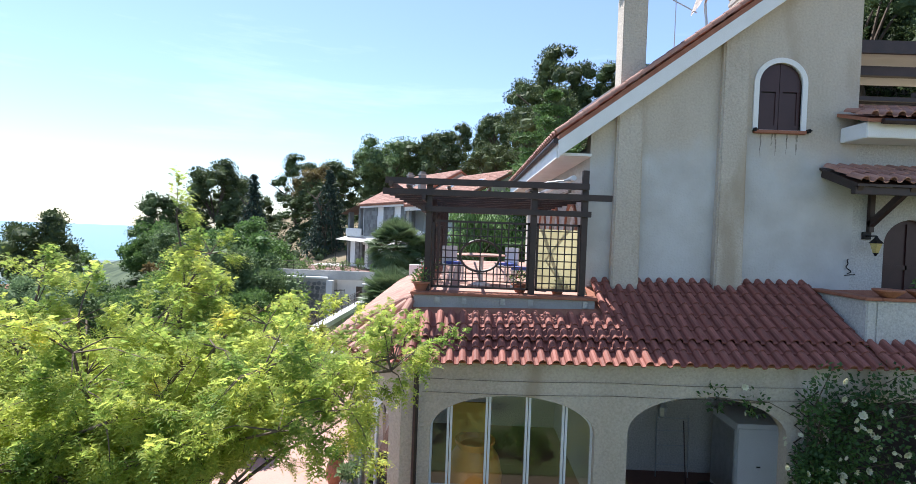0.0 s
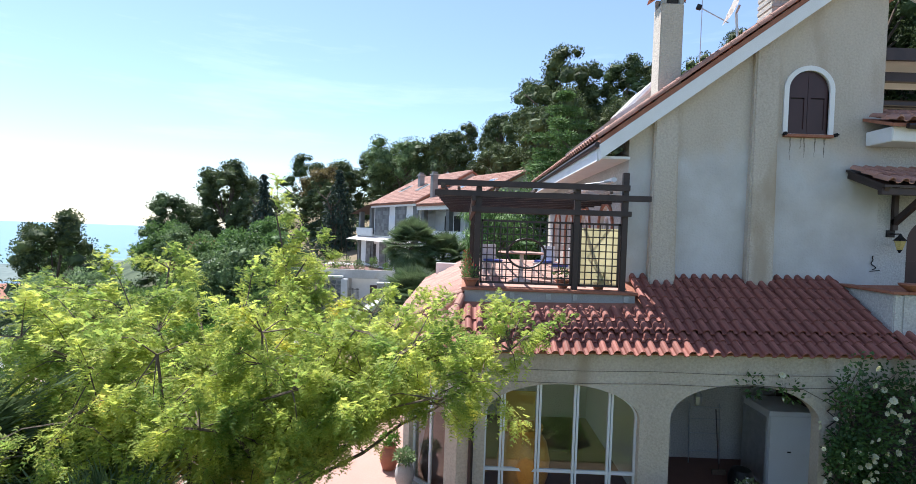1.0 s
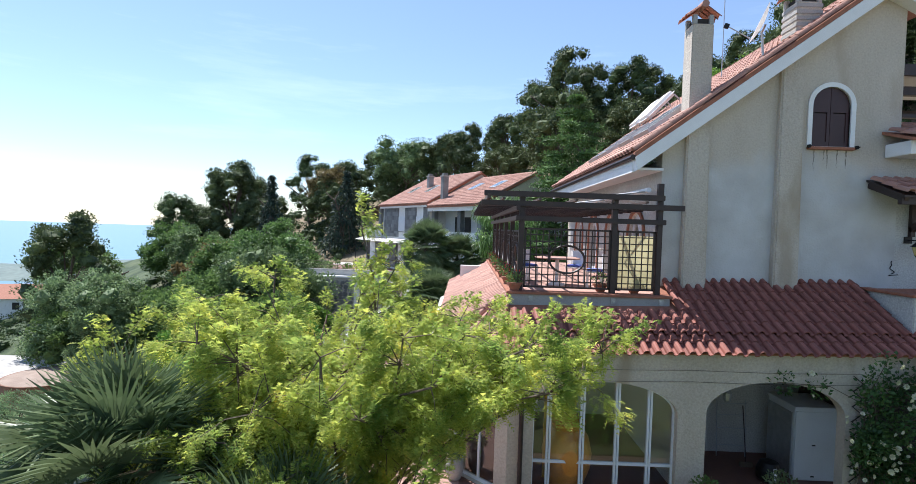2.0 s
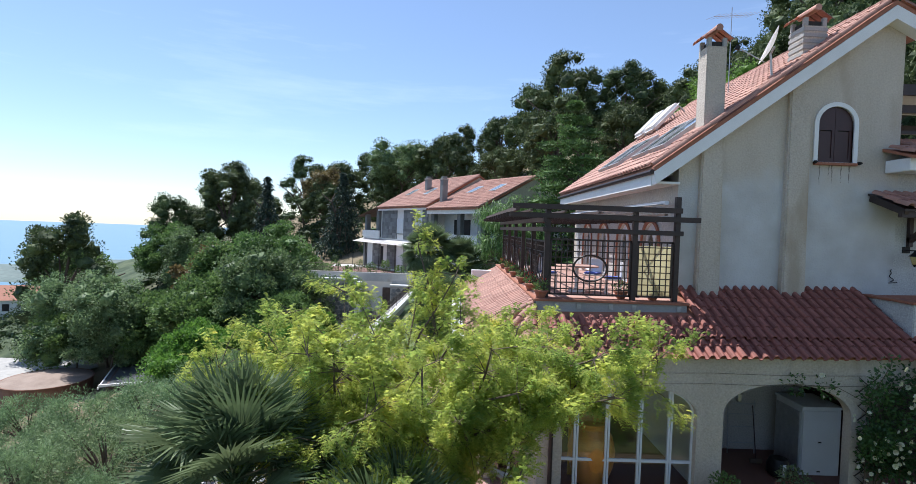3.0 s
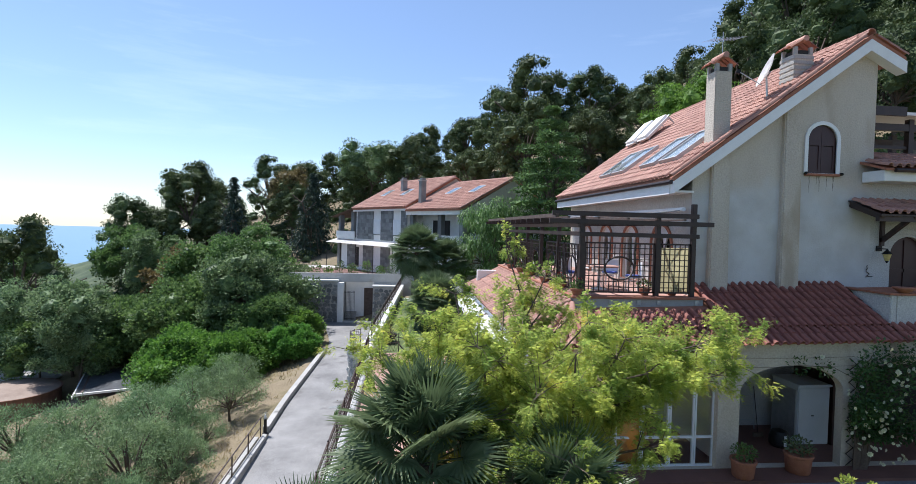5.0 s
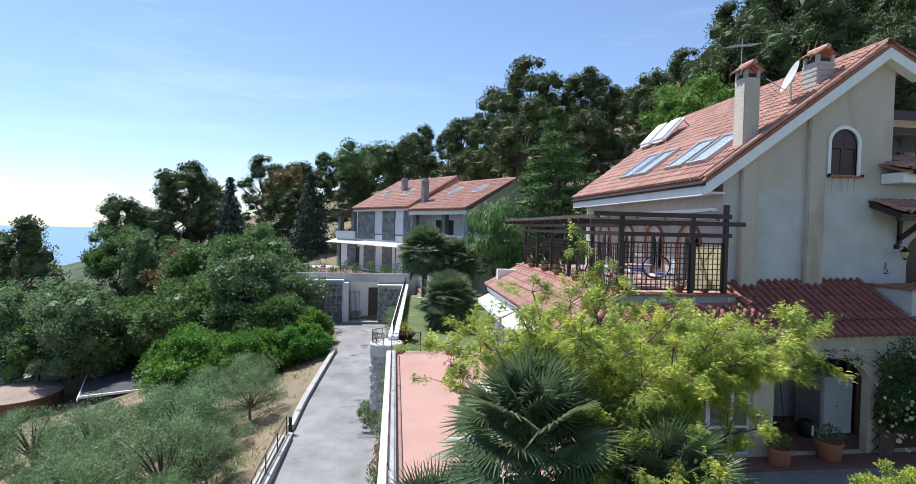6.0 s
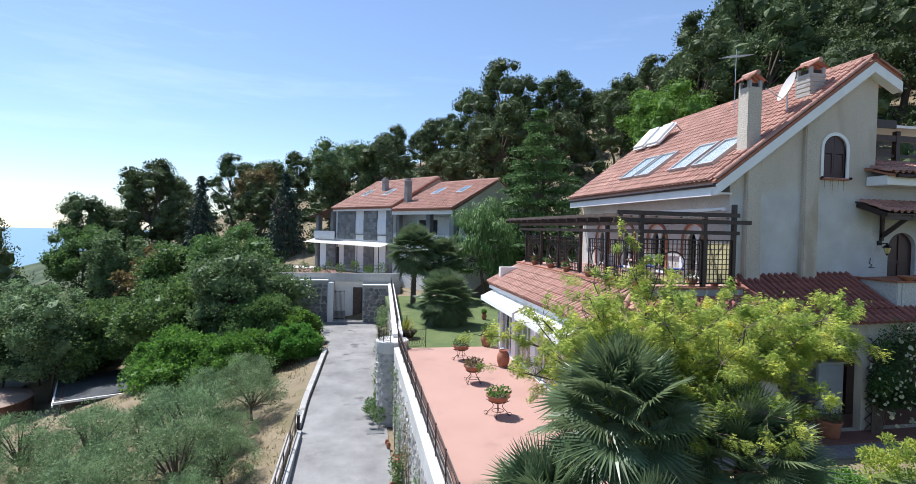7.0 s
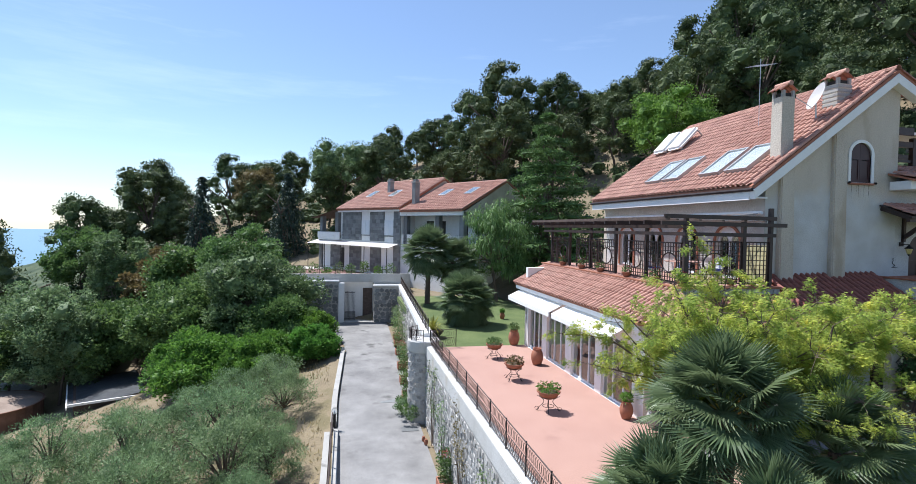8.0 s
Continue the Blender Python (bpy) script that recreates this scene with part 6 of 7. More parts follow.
OLIVES = [(-14.6, 24.5, 0, 0.75), (-17.0, 22.0, 1, 1.0), (-19.5, 20.0, 0, 1.05), (-16.2, 17.6, 1, 0.95), (-21.5, 23.5, 1, 1.0), (-24.0, 19.0, 0, 0.95), (-19.8, 15.5, 0, 0.9), (-28.5, 22.5, 0, 1.1), (-27.0, 16.0, 1, 1.0), (-15.2, 27.5, 1, 0.75), (-32.0, 18.0, 0, 1.0), (-22.5, 14.0, 1, 0.9), (-29.5, 25.0, 1, 0.85), (-33.5, 24.0, 0, 0.95), (-18.0, 13.0, 1, 0.85), (-36.0, 30.0, 1, 1.0), (-16.0, 20.2, 0, 0.8), (-18.4, 24.6, 1, 0.85), (-21.8, 19.6, 0, 0.9), (-20.6, 26.6, 0, 0.8), (-25.5, 22.3, 1, 0.85), (-14.9, 15.0, 0, 0.75), (-26.5, 18.8, 1, 0.9), (-30.5, 20.5, 0, 0.9), (-26.1, 26.6, 1, 0.95), (-23.6, 29.0, 0, 0.85), (-14.4, 17.4, 1, 0.65), (-19.2, 17.6, 1, 0.9), (-14.6, 21.4, 0, 0.6), (-24.2, 25.4, 0, 0.9), (-17.6, 27.6, 1, 0.75), (-30.0, 29.0, 0, 1.0), (-27.0, 12.5, 0, 0.9), (-23.5, 16.5, 1, 0.9)]
used = set()
for x, y, v, s in OLIVES:
    m = pose(x, y, ground_z(x, y) - 0.1, 0, 0, hill_rng.uniform(0, 360)) @ Matrix.Scale(s, 4)
    if v in used:
        copy_thing(olives[v], m)
    else:
        used.add(v)
        olives[v].matrix_basis = m



def dry_grass():
    """Tufts of straw on the bare ground between the olives."""
    n = 16000
    x, y = rng.uniform(-42, -12.4, n), rng.uniform(11, 40, n)
    keep = np.array([noise.noise(Vector((a * 0.5, b * 0.5, 1))) > -0.1 for a, b in zip(x, y)])
    x, y = x[keep], y[keep]
    pos = np.stack([x, y, [ground_z(a, b) for a, b in zip(x, y)]], 1)
    way = rng.normal(size=pos.shape) * np.array([0.6, 0.6, 0.1]) + np.array([0, 0, 1.0])
    tagged(part("dry_grass", quad_mesh("dry_grass", leaves(pos, way, 0.26, 0.16)), STRAW, None), "dry straw-coloured grass tufts", "grass", kind="stuff")


dry_grass()

# the feathery tree in front of the house
def feather_tree():
    t = thing("feathery_tree", "yellow-green feathery acacia-like tree in the front garden", "tree")
    q = random.Random(5)
    bm = bmesh.new()
    twigs = []

    def limb(a, b, r, bend=0.12, steps=6):
        a, b = Vector(a), Vector(b)
        L = (b - a).length
        side = Vector((q.uniform(-1, 1), q.uniform(-1, 1), q.uniform(-0.2, 1))) * L * bend
        pts = [a.lerp(b, k / steps) + side * math.sin(math.pi * k / steps) + Vector((q.uniform(-1, 1), q.uniform(-1, 1), q.uniform(-1, 1))) * L * 0.02 * (0 < k < steps) for k in range(steps + 1)]
        tube(bm, pts, [r * (1 - 0.7 * k / steps) for k in range(steps + 1)], 6)
        return pts

    trunk = limb((-3.5, 5.5, 0.1), (-3.55, 5.3, 2.3), 0.13)
    n = 46
    for k in range(n):
        a = math.tau * k * 0.381966
        f = (k + 0.5) / n
        el = f ** 0.8
        R = 3.1 * math.sqrt(max(0.05, 1 - (el * 0.92) ** 2)) * q.uniform(0.85, 1.08)
        tip = Vector((-3.35 + R * math.cos(a) * (0.82 if math.cos(a) > 0 else 1.05 if math.sin(a) > 0.3 else 0.64), 5.3 + R * math.sin(a) * 0.9, 3.0 + 2.4 * el * q.uniform(0.8, 1.05) + 0.8 * max(0.0, math.cos(a)) * (1 - el)))
        if tip.z < 4.2 + 0.75 * (tip.x + 1.3) and tip.y < 7:
            continue
        pts = limb(trunk[-1 - k % 3], tip, 0.036, 0.14)
        twigs.append((pts[3:], 0))
    tops = [((-3.65, 6.7, 6.5), 0.05), ((-3.0, 6.3, 6.05), 0.04), ((-0.5, 4.3, 5.1), 0.05), ((-1.4, 3.9, 5.25), 0.05), ((-2.6, 3.6, 5.5), 0.04), ((-6.7, 7.1, 4.1), 0.05), ((-5.8, 5.8, 4.8), 0.05), ((-5.2, 5.0, 5.6), 0.05), ((-4.6, 3.6, 5.3), 0.04), ((-0.9, 4.9, 4.3), 0.04), ((-0.5, 4.5, 5.2), 0.04), ((-0.78, 4.0, 4.75), 0.04), ((-5.5, 4.6, 3.6), 0.04), ((-4.8, 4.2, 3.8), 0.04), ((-4.2, 4.0, 3.9), 0.04), ((-3.4, 4.2, 4.0), 0.04), ((-2.8, 4.0, 4.2), 0.04), ((-2.2, 4.4, 4.1), 0.04), ((-5.0, 3.6, 4.3), 0.04), ((-3.8, 3.4, 4.5), 0.04), ((-1.2, 3.7, 4.6), 0.04), ((-5.9, 4.4, 4.6), 0.04), ((-2.0, 4.4, 5.3), 0.04)]
    for b, r in tops:
        b = (b[0], b[1], b[2] - 0.42 * max(0.0, min(1.0, b[2] - 4.5)))
        pts = limb(trunk[-1], b, r * 0.75, 0.14)
        twigs.append((pts[3:], 0))
    sprays = []
    for pts, _ in twigs:
        for p in pts:
            for j in range(8):
                way = Vector((q.gauss(0, 1), q.gauss(0, 1), q.gauss(0.15, 0.6))).normalized()
                e = p + way * q.uniform(0.22, 0.64)
                mid = p.lerp(e, 0.5) + Vector((0, 0, 0.06))
                if e.z < 3.5 and e.x > -4.6 and e.y < 7:
                    continue
                if q.random() < (0.45 if e.y > 5.7 and e.z < 5.2 else 0.22 if e.z > 4.5 else 0.0):
                    continue
                if e.z > 4.35 + 0.75 * (e.x + 1.3) or e.y > 7 or (e.x > -0.95 and e.z > 4.05):
                    tube(bm, [p, mid, e], [0.008, 0.005, 0.003], 3)
                    sprays.append((p.lerp(e, 0.35), e))
    part("trunk", bm, BARK, t, soft=True)
    # compound leaves set round the twigs like plumes: a stalk with pairs of narrow leaflets, drooping at the tip
    a = np.array([s[0] for s in sprays])
    b = np.array([s[1] for s in sprays])
    per = 92
    f = rng.uniform(0.1, 1.12, (len(a), per, 1)) ** 0.8
    axis = unit(b - a)
    base = (a[:, None] * (1 - f) + b[:, None] * f + rng.normal(size=(len(a), per, 3)) * 0.045).reshape(-1, 3)
    ax = np.repeat(axis, per, 0)
    n = len(base)
    side = rng.normal(size=(n, 3))
    side = unit(side - ax * np.sum(side * ax, -1, keepdims=True))
    way = unit(side + ax * rng.uniform(0.4, 1.4, (n, 1)) + np.array([0, 0, 0.12]))
    L = rng.uniform(0.06, 0.11, (n, 1))
    sag = np.array([0, 0, -1.0])
    across = unit(np.cross(way, np.array([0, 0, 1.0]) + rng.normal(size=(n, 3)) * 0.35))
    blades = []
    pairs = 4
    for k in range(pairs):
        g = (k + 0.5) / pairs
        c = base + way * L * g + sag * L * 0.5 * g * g
        ll = L * 0.38 * math.sin(math.pi * (0.22 + 0.66 * g))
        for sgn in (-1, 1):
            d = unit(across * sgn + way * 0.8 + sag * 0.2)
            wd = unit(np.cross(d, np.cross(across, way))) * ll * 0.24
            blades.append(np.stack([c + wd, c + d * ll, c - wd], 1))
    part("crown", tri_mesh("crown", np.stack(blades, 1)), FEATHER, t, "feathery yellow-green leaves")


feather_tree()


# fan palms
def fan_leaf_mesh(seed, R=0.62, blades=44):
    q = random.Random(seed)
    quads = []
    for k in range(blades):
        a = math.radians(-125 + 250 * k / (blades - 1))
        L = R * (0.86 + 0.14 * math.cos(a * 0.7)) * q.uniform(0.92, 1.05)
        d = Vector((math.sin(a), math.cos(a), 0))
        s = Vector((d.y, -d.x, 0))
        fold = 0.012 if k % 2 else -0.012
        dip = -0.10 * L * (0.4 + abs(a) / 2) * q.uniform(0.5, 1.6)
        p0 = d * 0.03
        p1 = d * L * 0.5 + Vector((0, 0, 0.02))
        p2 = d * L + Vector((0, 0, dip))
        w1 = 0.017 * R / 0.62
        quads.append([p0 - s * 0.004, p0 + s * 0.004, p1 + s * w1 + Vector((0, 0, fold)), p1 - s * w1 - Vector((0, 0, fold))])
        quads.append([p1 - s * w1 - Vector((0, 0, fold)), p1 + s * w1 + Vector((0, 0, fold)), p2 + s * 0.002, p2 - s * 0.002])
    return quad_mesh("frond", [[tuple(v) for v in f] for f in quads])


FANS = [fan_leaf_mesh(k) for k in range(3)]
for f in FANS:
    f.materials.append(PALM)


def fan_palm(x, y, base_z, top_z, spread, n, seed, label="dark green fan palm with stiff pleated fronds in the garden", trunk_r=0.12, group="fan palms", fan=0.5):
    q = random.Random(seed)
    t = thing("fan_palm", label, "palm", group, (x, y, base_z))
    h = top_z - base_z - spread * 0.75
    bm = bmesh.new()
    tube(bm, [(0, 0, -0.2), (0.04, 0.02, h * 0.5), (0, 0, h)], [trunk_r * 1.1, trunk_r, trunk_r * 1.15], 10)
    for k in range(int(h / 0.05)):
        a = k * 2.4
        p = Vector((math.cos(a) * trunk_r, math.sin(a) * trunk_r, 0.05 * k))
        tube(bm, [p, p * 1.35 + Vector((0, 0, p.z * -0.35 + 0.1))], [0.03, 0.012], 4)
    part("trunk", bm, BARK, t)
    for k in range(n):
        f = k / (n - 1)
        el = radians(86 - (118 if fan > 0.41 else 146) * f ** 1.1)
        az = k * 2.39996 + q.uniform(-0.2, 0.2)
        L = spread * q.uniform(0.45, 0.68)
        d = Vector((math.cos(az) * math.cos(el), math.sin(az) * math.cos(el), math.sin(el)))
        o = Vector((0, 0, h - 0.1 * f))
        e = o + d * L
        bm = bmesh.new()
        tube(bm, [o, o.lerp(e, 0.5) + Vector((0, 0, 0.03)), e], [0.014, 0.011, 0.009], 4)
        fr = part("frond", FANS[k % 3], PALM, t)
        zax = (UP - d * UP.dot(d)).normalized() if abs(d.z) < 0.97 else Vector((math.cos(az), math.sin(az), 0))
        xax = d.cross(zax)
        R = Matrix((xax, d, zax)).transposed().to_4x4()
        s = spread * fan * q.uniform(0.86, 1.14) / 0.62
        fr.matrix_basis = Matrix.Translation(e - d * 0.02) @ R @ Matrix.Rotation(radians(q.uniform(-22, 5)), 4, "X") @ Matrix.Rotation(radians(q.uniform(-25, 25)), 4, "Y") @ Matrix.Scale(s, 4)
        part("stalk", bm, PALM, t)


fan_palm(-5.3, 3.6, 0.2, 4.5, 1.4, 58, 1, trunk_r=0.14, fan=0.46)
fan_palm(-3.6, 3.0, 0.2, 3.85, 1.25, 50, 2, fan=0.46)
fan_palm(-6.75, 3.2, 0.2, 3.0, 1.25, 46, 3, fan=0.46)
fan_palm(-5.7, 2.0, 0.2, 3.05, 1.1, 32, 4)
fan_palm(-3.8, 28.4, 0.3, 3.5, 2.2, 150, 5, "bushy fan palm on the lawn", 0.25, fan=0.36)
fan_palm(-4.9, 37.6, 0.3, 6.3, 2.4, 110, 6, "tall fan palm near the neighbouring house", 0.2, fan=0.4)
fan_palm(-2.6, 38.6, 0.3, 5.4, 2.3, 100, 7, "tall fan palm near the neighbouring house", 0.2, fan=0.4)
plant_at(tree("pepper_tree", "light green weeping tree beside the lawn", 8, 4, blob_crown(60, 2.9, 2.6, 1.4, 8.2, 0.8, 41), BROAD, (0.3, 0.2), 190, 0.18, 12, droop=1.0, up=-0.3), 1.2, 38.5)

# tall garden trees behind, which the windows mirror and which shade the front from the sky
screen = tree("garden_tree", "tall dark leafy tree at the front edge of the garden", 7, 2.6, blob_crown(60, 3.4, 3.0, 0.3, 7.4, 1.2, 141), BROAD, (0.55, 0.6), 60, 0.2, 14)
tagged(screen, group="trees at the garden edge")
plant_at(screen, 0.0, -11.5, 0.72)
for x, y in ((-4.4, -12.5), (4.6, -12.0), (9.4, -11.0), (14.2, -9.5), (19.0, -5.5)):
    copy_thing(screen, pose(x, y, ground_z(x, y), 0, 0, 70 * x))

# ---- things on the terrace and in the porch ----
def foliage(parent, name, centre, r, n, leaf, mat, flat=0.7, up=0.6, label=""):
    c = np.array([[*centre, r, r, r * flat]])
    return part(name, quad_mesh(name, clump_leaves(c, n, leaf, 0.45, up, 0.15, 0.1)), mat, parent, label, kind="stuff")


def scroll_stand_bowl(x, y, z, turn, mat, flower=None):
    t = thing("planter_bowl", "terracotta bowl of plants on a scrolled iron stand", "planter", "bowls on the terrace", (x, y, z), turn)
    t.matrix_basis = t.matrix_basis @ Matrix.Diagonal((0.95, 0.95, 0.82, 1))
    part("bowl", lathe(bmesh.new(), [(0.14, 0.5), (0.3, 0.6), (0.38, 0.76), (0.42, 0.78), (0.42, 0.83), (0.36, 0.83), (0.33, 0.78)], 24), CLAY, t, soft=True)
    part("soil", lathe(bmesh.new(), [(0.33, 0.74), (0.32, 0.79)], 16), SOIL, t)
    for k in range(4):
        a = math.tau * k / 4
        c, s = math.cos(a), math.sin(a)
        pts = []
        for i in range(15):
            f = i / 14
            rr = 0.40 - 0.22 * math.sin(math.pi * f) + 0.06 * math.sin(math.tau * f)
            pts.append((rr * c, rr * s, 0.02 + 0.6 * f))
        curl = [(0.40 * c + 0.07 * math.cos(q) * c, 0.40 * s + 0.07 * math.cos(q) * s, 0.09 + 0.07 * math.sin(q)) for q in [i * 0.5 for i in range(12)]]
        bm = bmesh.new()
        tube(bm, pts, 0.012, 5)
        tube(bm, curl, 0.01, 5)
        part("leg", bm, IRON, t)
    for zz, rr in ((0.2, 0.2), (0.6, 0.32)):
        bm = bmesh.new()
        tube(bm, [(rr * math.cos(q), rr * math.sin(q), zz) for q in [math.tau * i / 20 for i in range(21)]], 0.011, 5, cap=False)
        part("hoop", bm, IRON, t)
    foliage(t, "plant", (0, 0, 0.95), 0.42, 420, 0.11, mat, 0.5)
    if flower:
        foliage(t, "flowers", (0, 0, 1.03), 0.4, 60, 0.05, flower, 0.4)
    return t


scroll_stand_bowl(-4.6, 19.4, TZ, 10, BROAD)
scroll_stand_bowl(-4.8, 15.9, TZ, 40, REDLEAF)
scroll_stand_bowl(-4.8, 12.3, TZ, 70, BRIGHT, REDPETAL)


def jar(x, y, z, s, label, mat, plant=None, profile=None):
    t = thing("clay_jar", label, "pot", "jars on the terrace", (x, y, z))
    prof = profile or [(0.2, 0), (0.24, 0.03), (0.33, 0.3), (0.35, 0.5), (0.3, 0.72), (0.22, 0.84), (0.25, 0.9), (0.25, 0.93), (0.2, 0.93), (0.18, 0.86)]
    part("body", lathe(bmesh.new(), [(r * s, h * s) for r, h in prof], 24), mat, t, soft=True)
    if plant:
        foliage(t, "plant", (0, 0, prof[-3][1] * s + 0.16 * s), 0.32 * s, 320, 0.1, plant, 0.8)
    return t


jar(-2.75, 22.0, TZ, 0.85, "large terracotta jar with a leafy plant", CLAY, BROAD)
jar(-3.0, 18.0, TZ, 0.8, "large round terracotta jar on the terrace", CLAY)
jar(-2.55, 11.2, TZ, 0.62, "terracotta pot with a bright green plant", CLAY, BRIGHT)
jar(-2.1, 10.4, TZ, 0.6, "pale stone pot with a low bush", CONCRETE, OLIVE)
jar(-0.9, 30.0, 0.33, 0.5, "flower pot with yellowish plant on the lawn", CLAY, BRIGHT)
BOX = [(0.26, 0), (0.28, 0.02), (0.32, 0.42), (0.35, 0.44), (0.35, 0.5), (0.3, 0.5), (0.28, 0.44)]
jar(3.05, 9.15, 0.4, 0.9, "terracotta pot with a dark shade plant", CLAY, BROAD, BOX)
jar(4.7, 9.35, 0.4, 1.0, "terracotta pot with broad dark leaves", CLAY, PALM, BOX)

# agave bowl on the terrace corner
ag = thing("yucca_bowl", "yellow-green spiky palm in a big bowl at the terrace end", "planter", at=(-6.65, 24.6, 0.3))
part("bowl", lathe(bmesh.new(), [(0.3, 0), (0.5, 0.25), (0.62, 0.4), (0.62, 0.46), (0.55, 0.46)], 20), IRON, ag, soft=True)
spikes = []
for k in range(90):
    a, el = rng.uniform(0, math.tau), rng.uniform(0.15, 1.4)
    d = np.array([math.cos(a) * math.cos(el), math.sin(a) * math.cos(el), math.sin(el)])
    s = np.array([-math.sin(a), math.cos(a), 0]) * 0.025
    L = rng.uniform(0.7, 1.05)
    p0, p1, p2 = np.array([0, 0, 0.4]), d * L * 0.55 + np.array([0, 0, 0.46]), d * L + np.array([0, 0, 0.4 - 0.28 * math.cos(el)])
    spikes += [[p0 - s, p0 + s, p1 + s, p1 - s], [p1 - s, p1 + s, p2 + s * 0.1, p2 - s * 0.1]]
part("fronds", quad_mesh("fronds", spikes), leafage("yellow_green_frond", (0.22, 0.26, 0.04), (0.40, 0.38, 0.08), 0.4, 0.3), ag)

# bushes and boxes along the foot of the wall
for i, (x, y, h, w, mt) in enumerate(((-7.75, 15.0, 0.9, 0.4, BROAD), (-8.0, 24.8, 1.0, 0.55, BROAD), (-7.85, 27.5, 1.8, 0.55, BROAD), (-7.7, 30.5, 1.2, 0.5, OLIVE), (-7.5, 34, 2.3, 0.8, BROAD), (-7.35, 36.5, 2.5, 0.75, OLIVE), (-7.2, 39, 2.2, 0.7, BROAD), (-7.9, 12.5, 0.7, 0.4, BRIGHT))):
    pz = road_z(y) + 0.02
    bx = thing("planter_box", "terracotta trough with a shrub at the foot of the wall", "planter", "troughs along the lane", (x, y, pz))
    part("trough", sheet(bmesh.new(), [(-0.35, -0.3), (0.35, -0.3), (0.35, 0.3), (-0.35, 0.3)], [[(-0.3, -0.25), (0.3, -0.25), (0.3, 0.25), (-0.3, 0.25)]], lambda u, v, d: (u * 0.8, v, 0.4 - d), 0.38), CLAY, bx)
    part("soil", boxes((-0.25, 0.25, -0.26, 0.26, 0.0, 0.33)), SOIL, bx)
    c = np.array([[rng.uniform(-0.1, 0.1), rng.uniform(-0.2, 0.2), 0.35 + h * f, w * 0.7, w, 0.3] for f in (0.2, 0.45, 0.7, 0.95)])
    part("shrub", quad_mesh("shrub", clump_leaves(c, 260, 0.1, 0.45, 0.5, 0.1, 0.1)), mt, bx)
    if i in (0, 3):
        foliage(bx, "flowers", (0, 0, 0.5 + h), w * 0.6, 50, 0.07, REDPETAL, 0.6)

# porch things
cup = thing("cupboard", "grey-white metal garden cupboard in the porch", "cupboard", at=(5.95, 10.95, 0.4))
part("carcass", boxes((0, 1.0, 0.03, 1.1, 0.0, 1.72), bevel=0.01), CUPBOARD, cup)
part("door", boxes((0.02, 0.98, 0.0, 0.03, 0.03, 1.66), bevel=0.006), CUPBOARD, cup)
part("top", boxes((-0.03, 1.03, -0.04, 1.13, 1.72, 1.78), bevel=0.01), CUPBOARD, cup)
for z in (0.1, 0.85):
    part("lock", boxes((0.42, 0.5, -0.012, 0.0, z, z + 0.03)), IRON, cup)
part("side_frame", boxes((-0.02, 0.0, 0.1, 1.05, 0.1, 1.6)), STEEL, cup)
rack = thing("drying_rack", "grey tubular rack against the porch wall", "rack", at=(4.75, 12.2, 0.4))
for k, z in enumerate((0.3, 0.75, 1.1, 1.4)):
    bm = bmesh.new()
    tube(bm, [(0, 0, z), (0.75, 0, z)], 0.012, 5)
    part("bar", bm, STEEL, rack)
for x in (0, 0.75):
    bm = bmesh.new()
    tube(bm, [(x, 0, 0), (x, 0.1, 1.45)], 0.015, 5)
    part("upright", bm, STEEL, rack)
br = thing("broom", "broom with a red handle leaning in the porch", "broom", at=(5.2, 11.6, 0.4))
bm = bmesh.new()
tube(bm, [(0, 0, 0.1), (0.02, 0.3, 1.45)], 0.013, 6)
part("handle", bm, SHUTTER, br)
part("head", boxes((-0.16, 0.16, -0.04, 0.04, 0.0, 0.12), bevel=0.01), SOIL, br)
hl = thing("hanging_lantern", "small iron lantern hanging in the porch", "lamp", at=(4.45, 11.2, 2.3))
bm = bmesh.new()
tube(bm, [(0, 0, 0.2), (0, 0, 1.0)], 0.006, 4)
part("chain", bm, IRON, hl)
part("cage", lathe(bmesh.new(), [(0.04, -0.15), (0.09, -0.1), (0.11, 0.08), (0.05, 0.18), (0.02, 0.2)], 8), STEEL, hl)
bag = thing("garden_bag", "dark bag with pale straps on the porch floor", "bag", at=(5.35, 10.9, 0.4))
part("body", lathe(bmesh.new(), [(0.18, 0), (0.26, 0.08), (0.27, 0.3), (0.2, 0.46), (0.05, 0.52)], 14), IRON, bag, soft=True)
part("strap", boxes((-0.05, 0.02, -0.29, -0.26, 0.1, 0.4)), WHITE, bag)
ch = thing("red_cushion_chair", "dark chair with a red cushion in the porch", "chair", at=(3.45, 11.0, 0.4))
part("seat", boxes((-0.22, 0.22, -0.22, 0.22, 0.42, 0.5), bevel=0.03), REDLEAF, ch)
part("cushion", boxes((-0.2, 0.2, 0.12, 0.2, 0.5, 0.95), bevel=0.03), paint("red_cloth", (0.3, 0.03, 0.03), (0.4, 0.06, 0.05), 6, 60, 0.9, 0.1, 0.004), ch)
for sx in (-0.2, 0.16):
    for sy in (-0.2, 0.16):
        part("leg", boxes((sx, sx + 0.04, sy, sy + 0.04, 0, 0.42)), WOOD, ch)

